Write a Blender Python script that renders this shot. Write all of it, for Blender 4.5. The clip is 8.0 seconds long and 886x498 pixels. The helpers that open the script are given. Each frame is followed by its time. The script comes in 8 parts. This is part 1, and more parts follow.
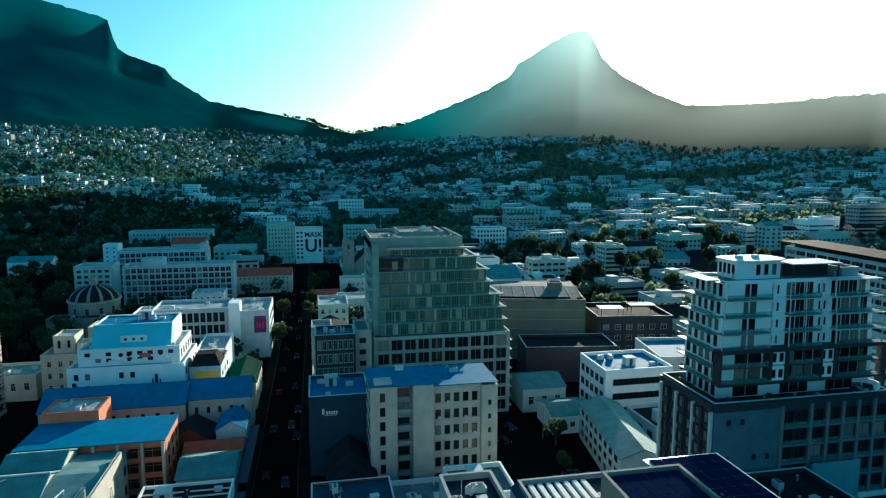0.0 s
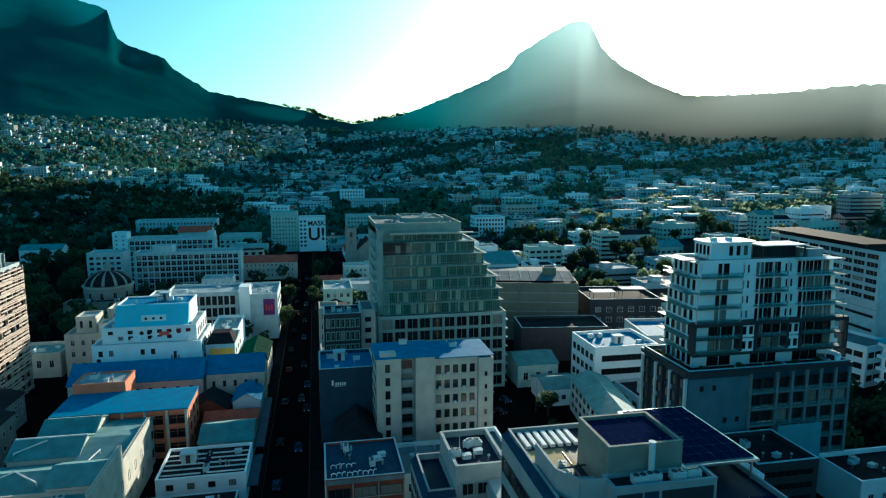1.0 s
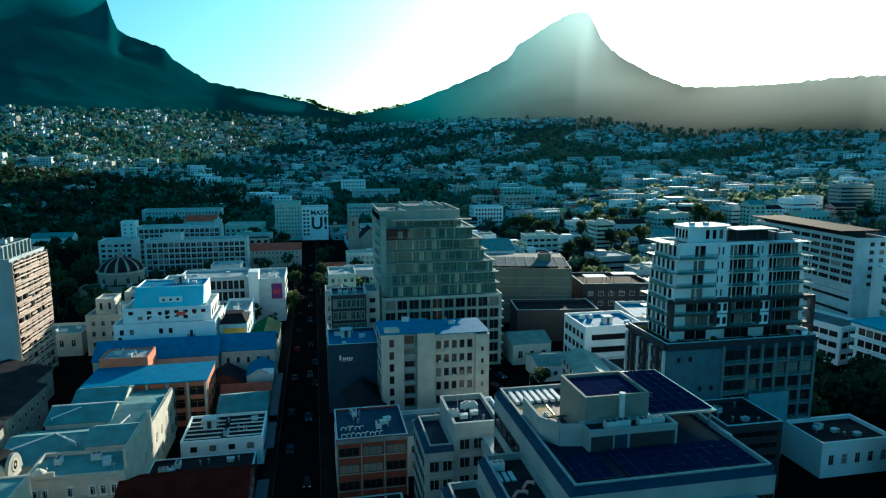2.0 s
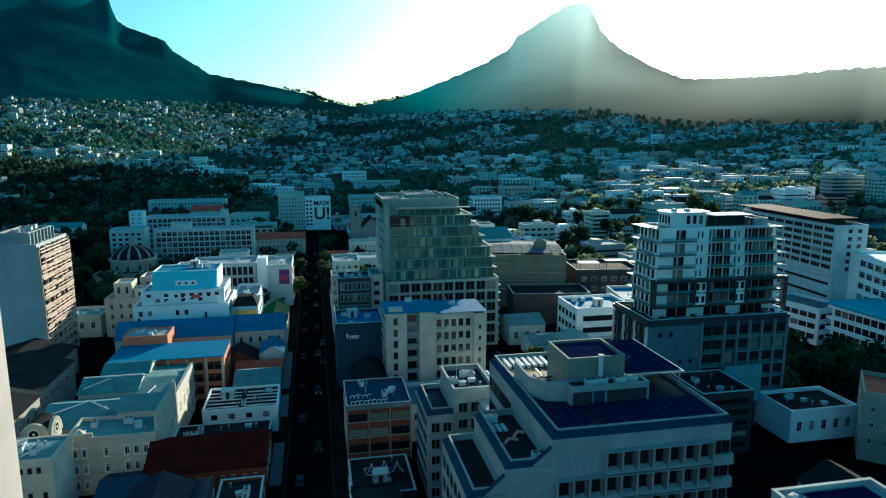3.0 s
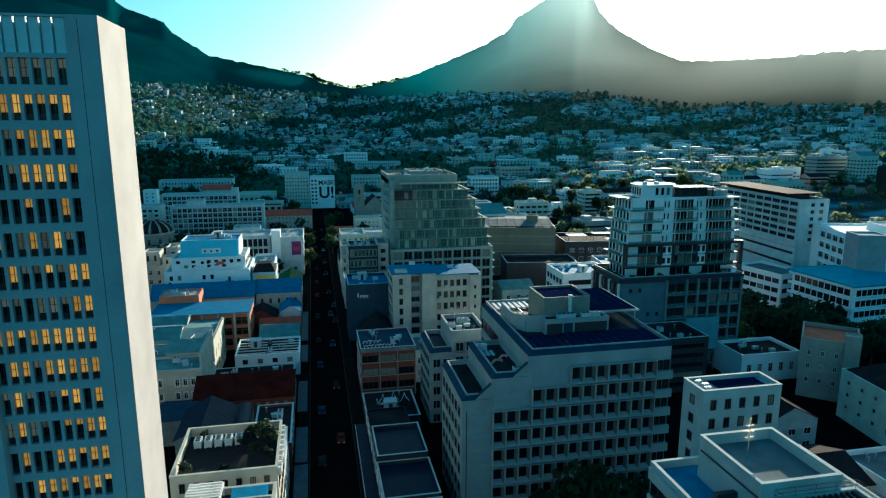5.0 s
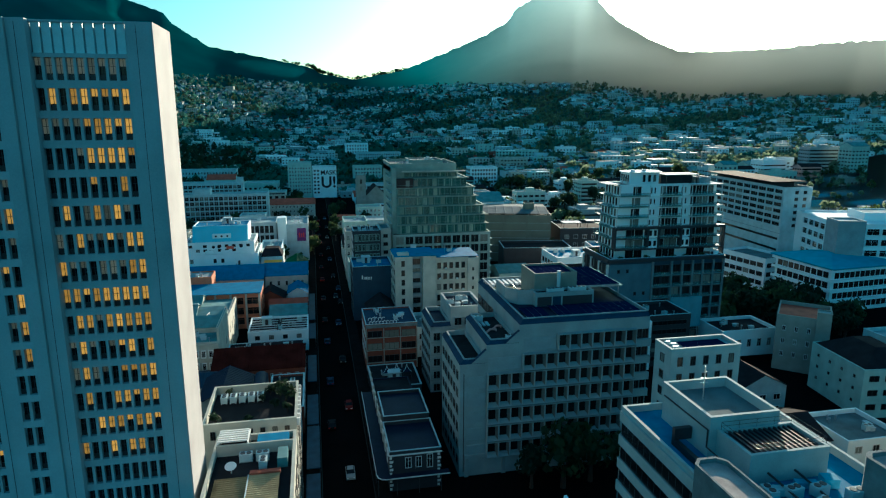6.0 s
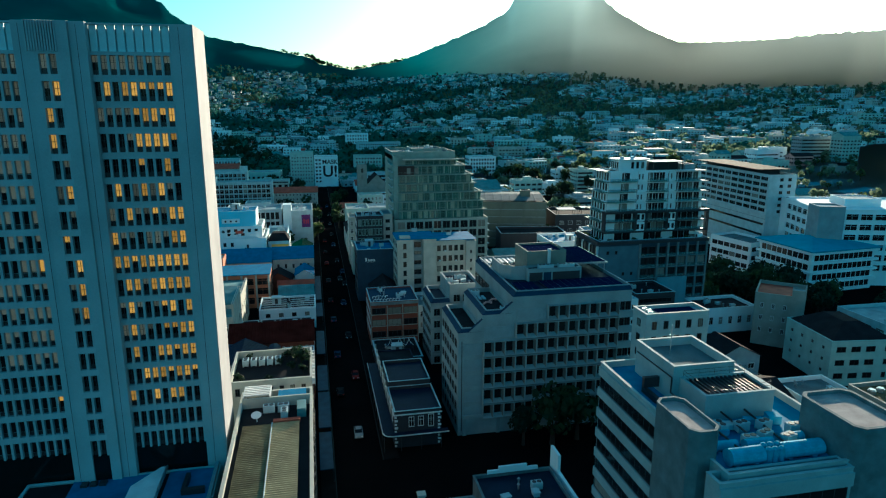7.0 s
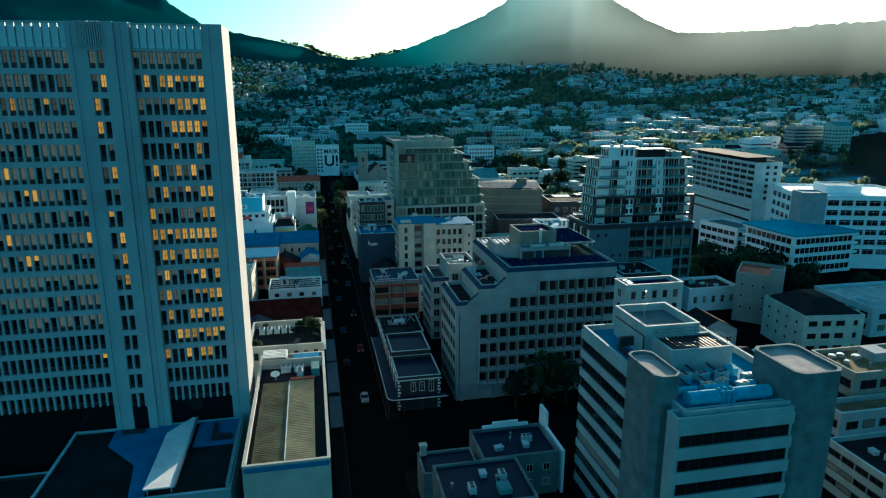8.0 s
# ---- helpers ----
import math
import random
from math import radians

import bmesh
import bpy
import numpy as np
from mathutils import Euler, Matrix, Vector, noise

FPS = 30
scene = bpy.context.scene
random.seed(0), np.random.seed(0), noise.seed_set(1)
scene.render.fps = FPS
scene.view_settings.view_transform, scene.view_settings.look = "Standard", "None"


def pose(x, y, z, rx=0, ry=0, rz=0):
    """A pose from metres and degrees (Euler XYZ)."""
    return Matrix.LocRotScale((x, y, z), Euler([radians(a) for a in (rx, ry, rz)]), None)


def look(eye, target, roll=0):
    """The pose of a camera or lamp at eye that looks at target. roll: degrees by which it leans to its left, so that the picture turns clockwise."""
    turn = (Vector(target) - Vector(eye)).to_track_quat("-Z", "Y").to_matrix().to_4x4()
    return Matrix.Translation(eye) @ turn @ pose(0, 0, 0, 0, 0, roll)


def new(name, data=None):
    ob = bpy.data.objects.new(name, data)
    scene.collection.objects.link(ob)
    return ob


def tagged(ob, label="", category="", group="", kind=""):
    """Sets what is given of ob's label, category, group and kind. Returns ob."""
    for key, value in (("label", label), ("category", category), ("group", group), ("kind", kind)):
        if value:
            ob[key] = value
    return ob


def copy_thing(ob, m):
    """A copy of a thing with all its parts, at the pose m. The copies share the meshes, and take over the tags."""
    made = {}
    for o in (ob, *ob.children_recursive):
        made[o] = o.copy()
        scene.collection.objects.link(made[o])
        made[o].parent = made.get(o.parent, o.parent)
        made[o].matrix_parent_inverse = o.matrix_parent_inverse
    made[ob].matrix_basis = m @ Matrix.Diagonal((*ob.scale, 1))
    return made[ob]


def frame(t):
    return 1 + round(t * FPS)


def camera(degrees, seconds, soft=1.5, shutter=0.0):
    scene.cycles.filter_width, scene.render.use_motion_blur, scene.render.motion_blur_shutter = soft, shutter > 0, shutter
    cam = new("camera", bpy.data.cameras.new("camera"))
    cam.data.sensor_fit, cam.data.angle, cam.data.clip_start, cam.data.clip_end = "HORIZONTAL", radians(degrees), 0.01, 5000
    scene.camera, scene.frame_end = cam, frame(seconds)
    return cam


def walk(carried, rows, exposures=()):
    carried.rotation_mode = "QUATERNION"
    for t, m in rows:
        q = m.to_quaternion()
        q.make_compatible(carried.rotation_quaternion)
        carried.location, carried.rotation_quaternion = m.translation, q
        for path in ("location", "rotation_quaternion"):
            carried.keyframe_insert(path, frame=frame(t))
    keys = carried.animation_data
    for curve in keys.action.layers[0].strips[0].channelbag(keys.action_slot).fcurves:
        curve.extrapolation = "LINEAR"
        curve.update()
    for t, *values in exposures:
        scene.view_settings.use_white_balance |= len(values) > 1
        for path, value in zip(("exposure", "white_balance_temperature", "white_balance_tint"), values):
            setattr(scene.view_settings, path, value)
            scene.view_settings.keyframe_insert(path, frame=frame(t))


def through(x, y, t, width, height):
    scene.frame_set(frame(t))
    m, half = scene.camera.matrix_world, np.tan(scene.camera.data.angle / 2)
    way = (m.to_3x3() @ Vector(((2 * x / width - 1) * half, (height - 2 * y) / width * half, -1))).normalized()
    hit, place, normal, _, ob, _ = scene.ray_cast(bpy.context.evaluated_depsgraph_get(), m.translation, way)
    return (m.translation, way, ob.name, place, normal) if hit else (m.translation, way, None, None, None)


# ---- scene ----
cam = camera(69.6, 8.0, soft=1.2)
METRES, EYE, TILT, LEAN, TURN = 95.0, 70.5, 0.0, 0.0, -11.3
ROWS = [
    (0.0, 0.0, 0.0, 0.0, 0.0, -7.43, -0.04),
    (0.5, -0.0003, -0.062, -0.0006, -0.0, -7.86, -0.05),
    (1.0, -0.0007, -0.1245, -0.001, -0.02, -8.28, -0.03),
    (1.5, -0.0005, -0.1875, -0.001, -0.03, -8.7, -0.05),
    (3.0, -0.0023, -0.3768, -0.001, -0.07, -9.8, -0.05),
    (3.5, -0.0033, -0.4394, -0.0006, -0.1, -10.2, -0.03),
    (4.0, -0.0038, -0.5023, -0.0004, -0.11, -10.61, -0.04),
    (4.5, -0.0042, -0.5646, -0.0015, -0.13, -10.99, -0.05),
    (6.0, -0.0044, -0.7512, -0.0038, -0.17, -12.12, -0.07),
    (6.5, -0.0055, -0.814, -0.0038, -0.2, -12.53, -0.07),
    (7.0, -0.0063, -0.8764, -0.0037, -0.25, -12.95, -0.06),
    (7.5, -0.0064, -0.9386, -0.0035, -0.27, -13.37, -0.04),
    (8.0, -0.0068, -0.9999, -0.0031, -0.32, -13.77, -0.05),
]
walk(cam, [(t, pose(0, 0, EYE, TILT, LEAN, TURN) @ pose(METRES * x, METRES * y, METRES * z, 90 + pitch, roll, yaw)) for t, x, y, z, yaw, pitch, roll in ROWS],
     exposures=[(0.0, 1.83, 4080, -45), (8.0, 1.83, 4220, -45)])

# ---- light ----
SUN_AZ, SUN_EL = 31.5, 10.2          # degrees clockwise from +y, degrees above the horizon
world = bpy.data.worlds.new("sky")
scene.world = world
world.use_nodes = True
wn, wl = world.node_tree.nodes, world.node_tree.links
sky = wn.new("ShaderNodeTexSky")
sky.sky_type = "NISHITA"
sky.sun_disc = False
sky.sun_elevation, sky.sun_rotation = radians(SUN_EL), radians(SUN_AZ)
sky.altitude, sky.air_density, sky.dust_density, sky.ozone_density = 100, 1.0, 2.2, 2.2
wn["Background"].inputs["Strength"].default_value = 0.052
wl.new(sky.outputs["Color"], wn["Background"].inputs["Color"])
sun = new("sun", bpy.data.lights.new("sun", "SUN"))
sun.data.energy, sun.data.angle, sun.data.color = 4.2, radians(0.6), (1.0, 0.52, 0.38)
a, e = radians(SUN_AZ), radians(SUN_EL)
sun.matrix_world = look((0, 0, 0), (-math.sin(a) * math.cos(e), -math.cos(a) * math.cos(e), -math.sin(e)))


# ---- materials ----
def mat(name, color, rough=0.8, metal=0.0, spec=0.2, var=0.25, scale=0.35, fine=6.0, bump=0.15, emit=None, coat=0.0, each=0.0, trans=0.0):
    """A painted, weathered or metal surface: large stains, fine grain and relief over one base colour."""
    m = bpy.data.materials.new(name)
    m.use_nodes = True
    n, l = m.node_tree.nodes, m.node_tree.links
    b = n["Principled BSDF"]
    tc = n.new("ShaderNodeTexCoord")
    big, small = n.new("ShaderNodeTexNoise"), n.new("ShaderNodeTexNoise")
    big.inputs["Scale"].default_value, big.inputs["Detail"].default_value = scale, 6
    small.inputs["Scale"].default_value, small.inputs["Detail"].default_value = fine, 4
    l.new(tc.outputs["Object"], big.inputs["Vector"])
    l.new(tc.outputs["Object"], small.inputs["Vector"])
    add = n.new("ShaderNodeMath")
    add.operation = "MULTIPLY_ADD"
    add.inputs[1].default_value = 0.35
    l.new(small.outputs["Fac"], add.inputs[0])
    l.new(big.outputs["Fac"], add.inputs[2])
    last = add.outputs[0]
    if each:
        oi, pa = n.new("ShaderNodeObjectInfo"), n.new("ShaderNodeMath")
        pa.operation = "MULTIPLY_ADD"
        pa.inputs[1].default_value = each
        l.new(oi.outputs["Random"], pa.inputs[0])
        l.new(last, pa.inputs[2])
        last = pa.outputs[0]
    ramp = n.new("ShaderNodeMapRange")
    ramp.inputs["From Min"].default_value, ramp.inputs["From Max"].default_value = 0.4, 0.95 + each
    ramp.inputs["To Min"].default_value, ramp.inputs["To Max"].default_value = 1 - var, 1 + var * 0.5
    l.new(last, ramp.inputs["Value"])
    mul = n.new("ShaderNodeVectorMath")
    mul.operation = "SCALE"
    mul.inputs[0].default_value = color
    l.new(ramp.outputs[0], mul.inputs["Scale"])
    l.new(mul.outputs[0], b.inputs["Base Color"])
    b.inputs["Roughness"].default_value, b.inputs["Metallic"].default_value = rough, metal
    b.inputs["Coat Weight"].default_value, b.inputs["Specular IOR Level"].default_value = coat, spec
    if bump:
        bp = n.new("ShaderNodeBump")
        bp.inputs["Strength"].default_value, bp.inputs["Distance"].default_value = bump, 0.05
        l.new(small.outputs["Fac"], bp.inputs["Height"])
        l.new(bp.outputs[0], b.inputs["Normal"])
    if emit:
        b.inputs["Emission Color"].default_value = (*emit[:3], 1)
        glow = n.new("ShaderNodeMapRange")
        glow.inputs["From Min"].default_value, glow.inputs["From Max"].default_value = 0.30, 0.95 + each
        glow.inputs["To Min"].default_value, glow.inputs["To Max"].default_value = emit[3] * 0.15, emit[3] * 1.5
        l.new(last, glow.inputs["Value"])
        l.new(glow.outputs[0], b.inputs["Emission Strength"])
    return m


WHITE = mat("white_render", (0.78, 0.85, 0.86), 0.75, var=0.12, scale=0.2)
CREAM = mat("cream_render", (0.46, 0.46, 0.40), 0.8)
BEIGE = mat("beige_render", (0.28, 0.29, 0.26), 0.85)
GREY = mat("grey_render", (0.29, 0.34, 0.36), 0.8)
PALE = mat("pale_grey_render", (0.48, 0.56, 0.58), 0.8)
THEATRE = mat("olive_grey_render", (0.15, 0.165, 0.135), 0.85, var=0.3, scale=0.15)
LOUVRE = mat("weathered_timber_louvre", (0.44, 0.37, 0.31), 0.8, var=0.35, scale=1.0, each=0.6)
SAGE = mat("sage_render", (0.27, 0.33, 0.29), 0.8)
SAGEL = mat("pale_sage_concrete", (0.37, 0.43, 0.39), 0.8)
STRIPE = mat("grey_green_render", (0.36, 0.425, 0.43), 0.8)
# precast concrete copied darker, for the shade on the window fins
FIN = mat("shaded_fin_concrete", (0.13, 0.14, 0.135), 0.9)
COPING = mat("blue_grey_coping", (0.026, 0.045, 0.085), 0.8, spec=0.1, var=0.35, scale=0.4)
PLANTWALL = mat("olive_grey_concrete", (0.20, 0.225, 0.20), 0.9, var=0.35, scale=0.3, bump=0.3)
SHAFT = mat("grey_shaft_brickwork", (0.17, 0.205, 0.215), 0.9, var=0.45, scale=0.5, fine=14.0, bump=0.5)
SHAFTROOF = mat("dusty_pink_screed", (0.40, 0.36, 0.34), 0.9, spec=0.05, var=0.4, scale=0.5)
GREYGREEN = mat("grey_green_cladding", (0.15, 0.23, 0.21), 0.6)
DARK = mat("charcoal_paint", (0.035, 0.038, 0.045), 0.6)
NAVY = mat("dark_blue_paint", (0.030, 0.052, 0.085), 0.6)
CONC = mat("raw_concrete", (0.40, 0.45, 0.465), 0.9, var=0.3, scale=0.12, bump=0.3)
PRECAST = mat("precast_concrete", (0.29, 0.335, 0.345), 0.85, var=0.3, scale=0.2, bump=0.25)
BRICK = mat("red_brick", (0.16, 0.055, 0.035), 0.9, bump=0.4)
ORANGE = mat("terracotta_paint", (0.50, 0.20, 0.11), 0.8)
YELLOW = mat("yellow_paint", (0.75, 0.45, 0.08), 0.75)
PINK = mat("pink_render", (0.55, 0.34, 0.30), 0.8)
TEALW = mat("pale_green_render", (0.45, 0.55, 0.50), 0.8)
DECK = mat("roof_membrane", (0.16, 0.19, 0.20), 0.9, spec=0.05, var=0.45, scale=0.25)
DECKL = mat("pale_roof_coating", (0.34, 0.40, 0.42), 0.9, spec=0.05, var=0.4, scale=0.25)
DECKD = mat("bitumen_roof", (0.022, 0.024, 0.028), 0.9, spec=0.03, var=0.5, scale=0.25)
BLUEROOF = mat("blue_metal_roof", (0.04, 0.18, 0.34), 0.75, spec=0.06, var=0.3, scale=0.5)
ZINC = mat("zinc_sheet_roof", (0.16, 0.26, 0.27), 0.75, spec=0.08, var=0.35, scale=0.4)
RIBROOF = mat("tan_corrugated_roof", (0.40, 0.32, 0.17), 0.85, spec=0.05, var=0.4, scale=0.3)
RIBROOFD = mat("olive_corrugated_roof", (0.19, 0.16, 0.085), 0.85, spec=0.05, var=0.5, scale=0.3)
DARKRED = mat("very_dark_red_roof", (0.040, 0.012, 0.010), 0.95, spec=0.0, var=0.5, scale=0.3)
GREENROOF = mat("green_metal_roof", (0.025, 0.09, 0.05), 0.85, spec=0.05, var=0.4)
REDROOF = mat("red_tile_roof", (0.28, 0.085, 0.05), 0.8, var=0.4)
SLATE = mat("slate_roof", (0.022, 0.022, 0.026), 0.9, spec=0.03, var=0.4)
GLASS = mat("window_glass", (0.012, 0.014, 0.016), 0.10, spec=0.25, var=0.5, scale=0.4, bump=0.0, each=1.0)
GLASSW = mat("window_with_blinds", (0.20, 0.205, 0.18), 0.2, var=0.5, scale=0.8, bump=0.0, each=1.0)
LITGLASS = mat("lit_office_window", (0.30, 0.20, 0.10), 0.15, var=0.8, scale=2.0, bump=0.0, each=0.8, emit=(1.0, 0.34, 0.05, 0.17))
DIMGLASS = mat("dim_office_blind", (0.34, 0.31, 0.27), 0.4, var=0.75, scale=1.5, bump=0.0, each=1.0, emit=(1.0, 0.55, 0.30, 0.02))
SCREEN = mat("pale_screen_glass", (0.60, 0.70, 0.72), 0.3, var=0.25, bump=0.0)
CURTAIN = mat("pale_curtain_behind_glass", (0.30, 0.36, 0.28), 0.3, var=0.7, scale=1.2, bump=0.0, each=1.0)
# end wall kept warmer than raw concrete to carry the low sun's tint
ENDWALL = mat("sun_toned_concrete", (0.40, 0.385, 0.385), 0.85, var=0.22, scale=0.15, bump=0.2)
GREENGLASS = mat("green_tinted_glass", (0.04, 0.10, 0.085), 0.12, spec=0.4, var=0.6, scale=0.5, bump=0.0, each=1.2)
BALUGLASS = mat("balcony_glass", (0.20, 0.28, 0.28), 0.08, spec=0.5, var=0.2, bump=0.0)
bn, bk = BALUGLASS.node_tree.nodes, BALUGLASS.node_tree.links
clear, half = bn.new("ShaderNodeBsdfTransparent"), bn.new("ShaderNodeMixShader")
half.inputs["Fac"].default_value = 0.7
bk.new(bn["Principled BSDF"].outputs[0], half.inputs[1])
bk.new(clear.outputs[0], half.inputs[2])
bk.new(half.outputs[0], bn["Material Output"].inputs["Surface"])
FRAME = mat("window_frame_paint", (0.6, 0.6, 0.6), 0.5, bump=0.0)
FRAMED = mat("dark_aluminium_frame", (0.06, 0.06, 0.065), 0.4, metal=0.5, bump=0.0)
PANEL = mat("solar_cell_glass", (0.010, 0.014, 0.050), 0.5, spec=0.0, var=0.3, bump=0.0)
BLUELAG = mat("blue_lagged_metal", (0.16, 0.40, 0.56), 0.85, metal=0.0, var=0.35, scale=0.8)
STEEL = mat("galvanised_steel", (0.5, 0.51, 0.52), 0.35, metal=0.8)
# ground colours set near black to carry the street's deep shade
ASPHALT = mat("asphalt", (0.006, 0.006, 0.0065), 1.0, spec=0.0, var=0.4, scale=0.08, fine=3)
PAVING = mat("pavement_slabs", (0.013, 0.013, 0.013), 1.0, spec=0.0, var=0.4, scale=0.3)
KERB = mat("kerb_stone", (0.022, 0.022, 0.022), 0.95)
BARK = mat("bark", (0.05, 0.04, 0.032), 0.95)
CANOPYBLUE = mat("blue_grey_sheet", (0.022, 0.045, 0.085), 0.6, spec=0.1, var=0.4, scale=0.5)
OLDWALL = mat("dull_grey_plaster", (0.17, 0.20, 0.21), 0.9, var=0.5, scale=0.4)
NIGHTROOF = mat("blue_black_sheet_roof", (0.010, 0.016, 0.040), 0.6, spec=0.1, var=0.4, scale=0.4)


def leaf_mat(name, color, through):
    """Leaves that let part of the low sun through."""
    m = mat(name, color, 0.7, var=0.5, scale=0.6, each=0.5)
    n, l = m.node_tree.nodes, m.node_tree.links
    tr, sh = n.new("ShaderNodeBsdfTranslucent"), n.new("ShaderNodeMixShader")
    tr.inputs["Color"].default_value = (*through, 1)
    sh.inputs["Fac"].default_value = 0.45
    l.new(n["Principled BSDF"].outputs[0], sh.inputs[1])
    l.new(tr.outputs[0], sh.inputs[2])
    l.new(sh.outputs[0], n["Material Output"].inputs["Surface"])
    return m


LEAF = leaf_mat("leaves", (0.03, 0.055, 0.03), (0.07, 0.10, 0.03))
LEAFD = leaf_mat("dark_leaves", (0.018, 0.035, 0.022), (0.025, 0.045, 0.02))
# far leaves paled for haze; the second set also for glow towards the sun
WOODS = leaf_mat("hazy_hillside_leaves", (0.06, 0.125, 0.10), (0.06, 0.14, 0.11))
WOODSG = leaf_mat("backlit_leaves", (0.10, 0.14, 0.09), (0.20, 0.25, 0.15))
TYRE = mat("rubber", (0.02, 0.02, 0.02), 0.8)
CANVAS = mat("white_canvas", (0.75, 0.75, 0.73), 0.8)
POSTER = mat("purple_banner", (0.12, 0.03, 0.16), 0.6)
POSTERR = mat("red_print", (0.5, 0.05, 0.06), 0.6)
INK = mat("black_print", (0.02, 0.02, 0.025), 0.6)


def terrain_material():
    """Asphalt town floor, scrub and gardens on the foothills, rock higher up; haze is put into the colours by bearing.
    """
    m = bpy.data.materials.new("terrain")
    m.use_nodes = True
    n, l = m.node_tree.nodes, m.node_tree.links
    b = n["Principled BSDF"]
    b.inputs["Roughness"].default_value, b.inputs["Specular IOR Level"].default_value = 1.0, 0.0
    tc = n.new("ShaderNodeTexCoord")
    sep = n.new("ShaderNodeSeparateXYZ")
    l.new(tc.outputs["Object"], sep.inputs[0])
    def noise_at(scale, detail=8):
        t = n.new("ShaderNodeTexNoise")
        t.inputs["Scale"].default_value, t.inputs["Detail"].default_value = scale, detail
        l.new(tc.outputs["Object"], t.inputs["Vector"])
        return t.outputs["Fac"]
    def ramp(fac, *stops):
        r = n.new("ShaderNodeValToRGB")
        r.color_ramp.interpolation = "EASE"
        while len(r.color_ramp.elements) < len(stops):
            r.color_ramp.elements.new(0.5)
        for el, (p, c) in zip(r.color_ramp.elements, stops):
            el.position, el.color = p, (*c, 1)
        l.new(fac, r.inputs["Fac"])
        return r.outputs["Color"]
    def rng(v, a0, a1):
        r = n.new("ShaderNodeMapRange")
        r.interpolation_type = "SMOOTHSTEP"
        r.inputs["From Min"].default_value, r.inputs["From Max"].default_value = a0, a1
        l.new(v, r.inputs["Value"])
        return r.outputs[0]
    def mix(f, a, b2):
        x = n.new("ShaderNodeMix")
        x.data_type = "RGBA"
        l.new(f, x.inputs["Factor"])
        l.new(a, x.inputs["A"])
        l.new(b2, x.inputs["B"])
        return x.outputs["Result"]
    town = ramp(noise_at(0.05), (0.3, (0.05, 0.06, 0.06)), (0.7, (0.10, 0.11, 0.105)))
    scrub = ramp(noise_at(0.012, 12), (0.35, (0.05, 0.085, 0.06)), (0.55, (0.09, 0.12, 0.09)), (0.7, (0.15, 0.16, 0.12)))
    rock = ramp(noise_at(0.02, 12), (0.35, (0.05, 0.085, 0.075)), (0.6, (0.09, 0.12, 0.11)), (0.75, (0.16, 0.17, 0.16)))
    bp = n.new("ShaderNodeBump")
    bp.inputs["Strength"].default_value, bp.inputs["Distance"].default_value = 0.4, 5.0
    l.new(noise_at(0.03, 12), bp.inputs["Height"])
    l.new(bp.outputs[0], b.inputs["Normal"])
    # the slopes let the low sun through to imitate bright haze before them
    tr, sh = n.new("ShaderNodeBsdfTranslucent"), n.new("ShaderNodeMixShader")
    # haze put into the colour: dark teal on one flank, pale towards the sun
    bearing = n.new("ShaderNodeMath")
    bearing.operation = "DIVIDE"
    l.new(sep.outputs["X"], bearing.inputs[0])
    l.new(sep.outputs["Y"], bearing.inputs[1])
    sunward = rng(bearing.outputs[0], -0.5, 1.1)
    teal_haze = ramp(noise_at(0.012, 12), (0.35, (0.014, 0.085, 0.10)), (0.6, (0.02, 0.11, 0.125)), (0.75, (0.03, 0.14, 0.15)))
    upper = mix(rng(bearing.outputs[0], -0.1, 0.8), teal_haze, mix(rng(sep.outputs["Z"], 140, 420), scrub, rock))
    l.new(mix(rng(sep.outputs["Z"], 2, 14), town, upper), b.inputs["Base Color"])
    l.new(ramp(sunward, (0.0, (0.03, 0.20, 0.28)), (0.35, (0.06, 0.28, 0.38)), (0.85, (0.74, 0.86, 0.95))), tr.inputs["Color"])
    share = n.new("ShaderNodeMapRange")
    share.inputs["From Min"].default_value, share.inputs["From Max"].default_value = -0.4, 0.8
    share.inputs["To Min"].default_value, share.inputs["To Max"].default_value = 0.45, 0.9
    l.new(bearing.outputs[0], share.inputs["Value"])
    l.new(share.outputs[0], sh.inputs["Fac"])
    l.new(b.outputs[0], sh.inputs[1])
    l.new(tr.outputs[0], sh.inputs[2])
    l.new(sh.outputs[0], n["Material Output"].inputs["Surface"])
    return m


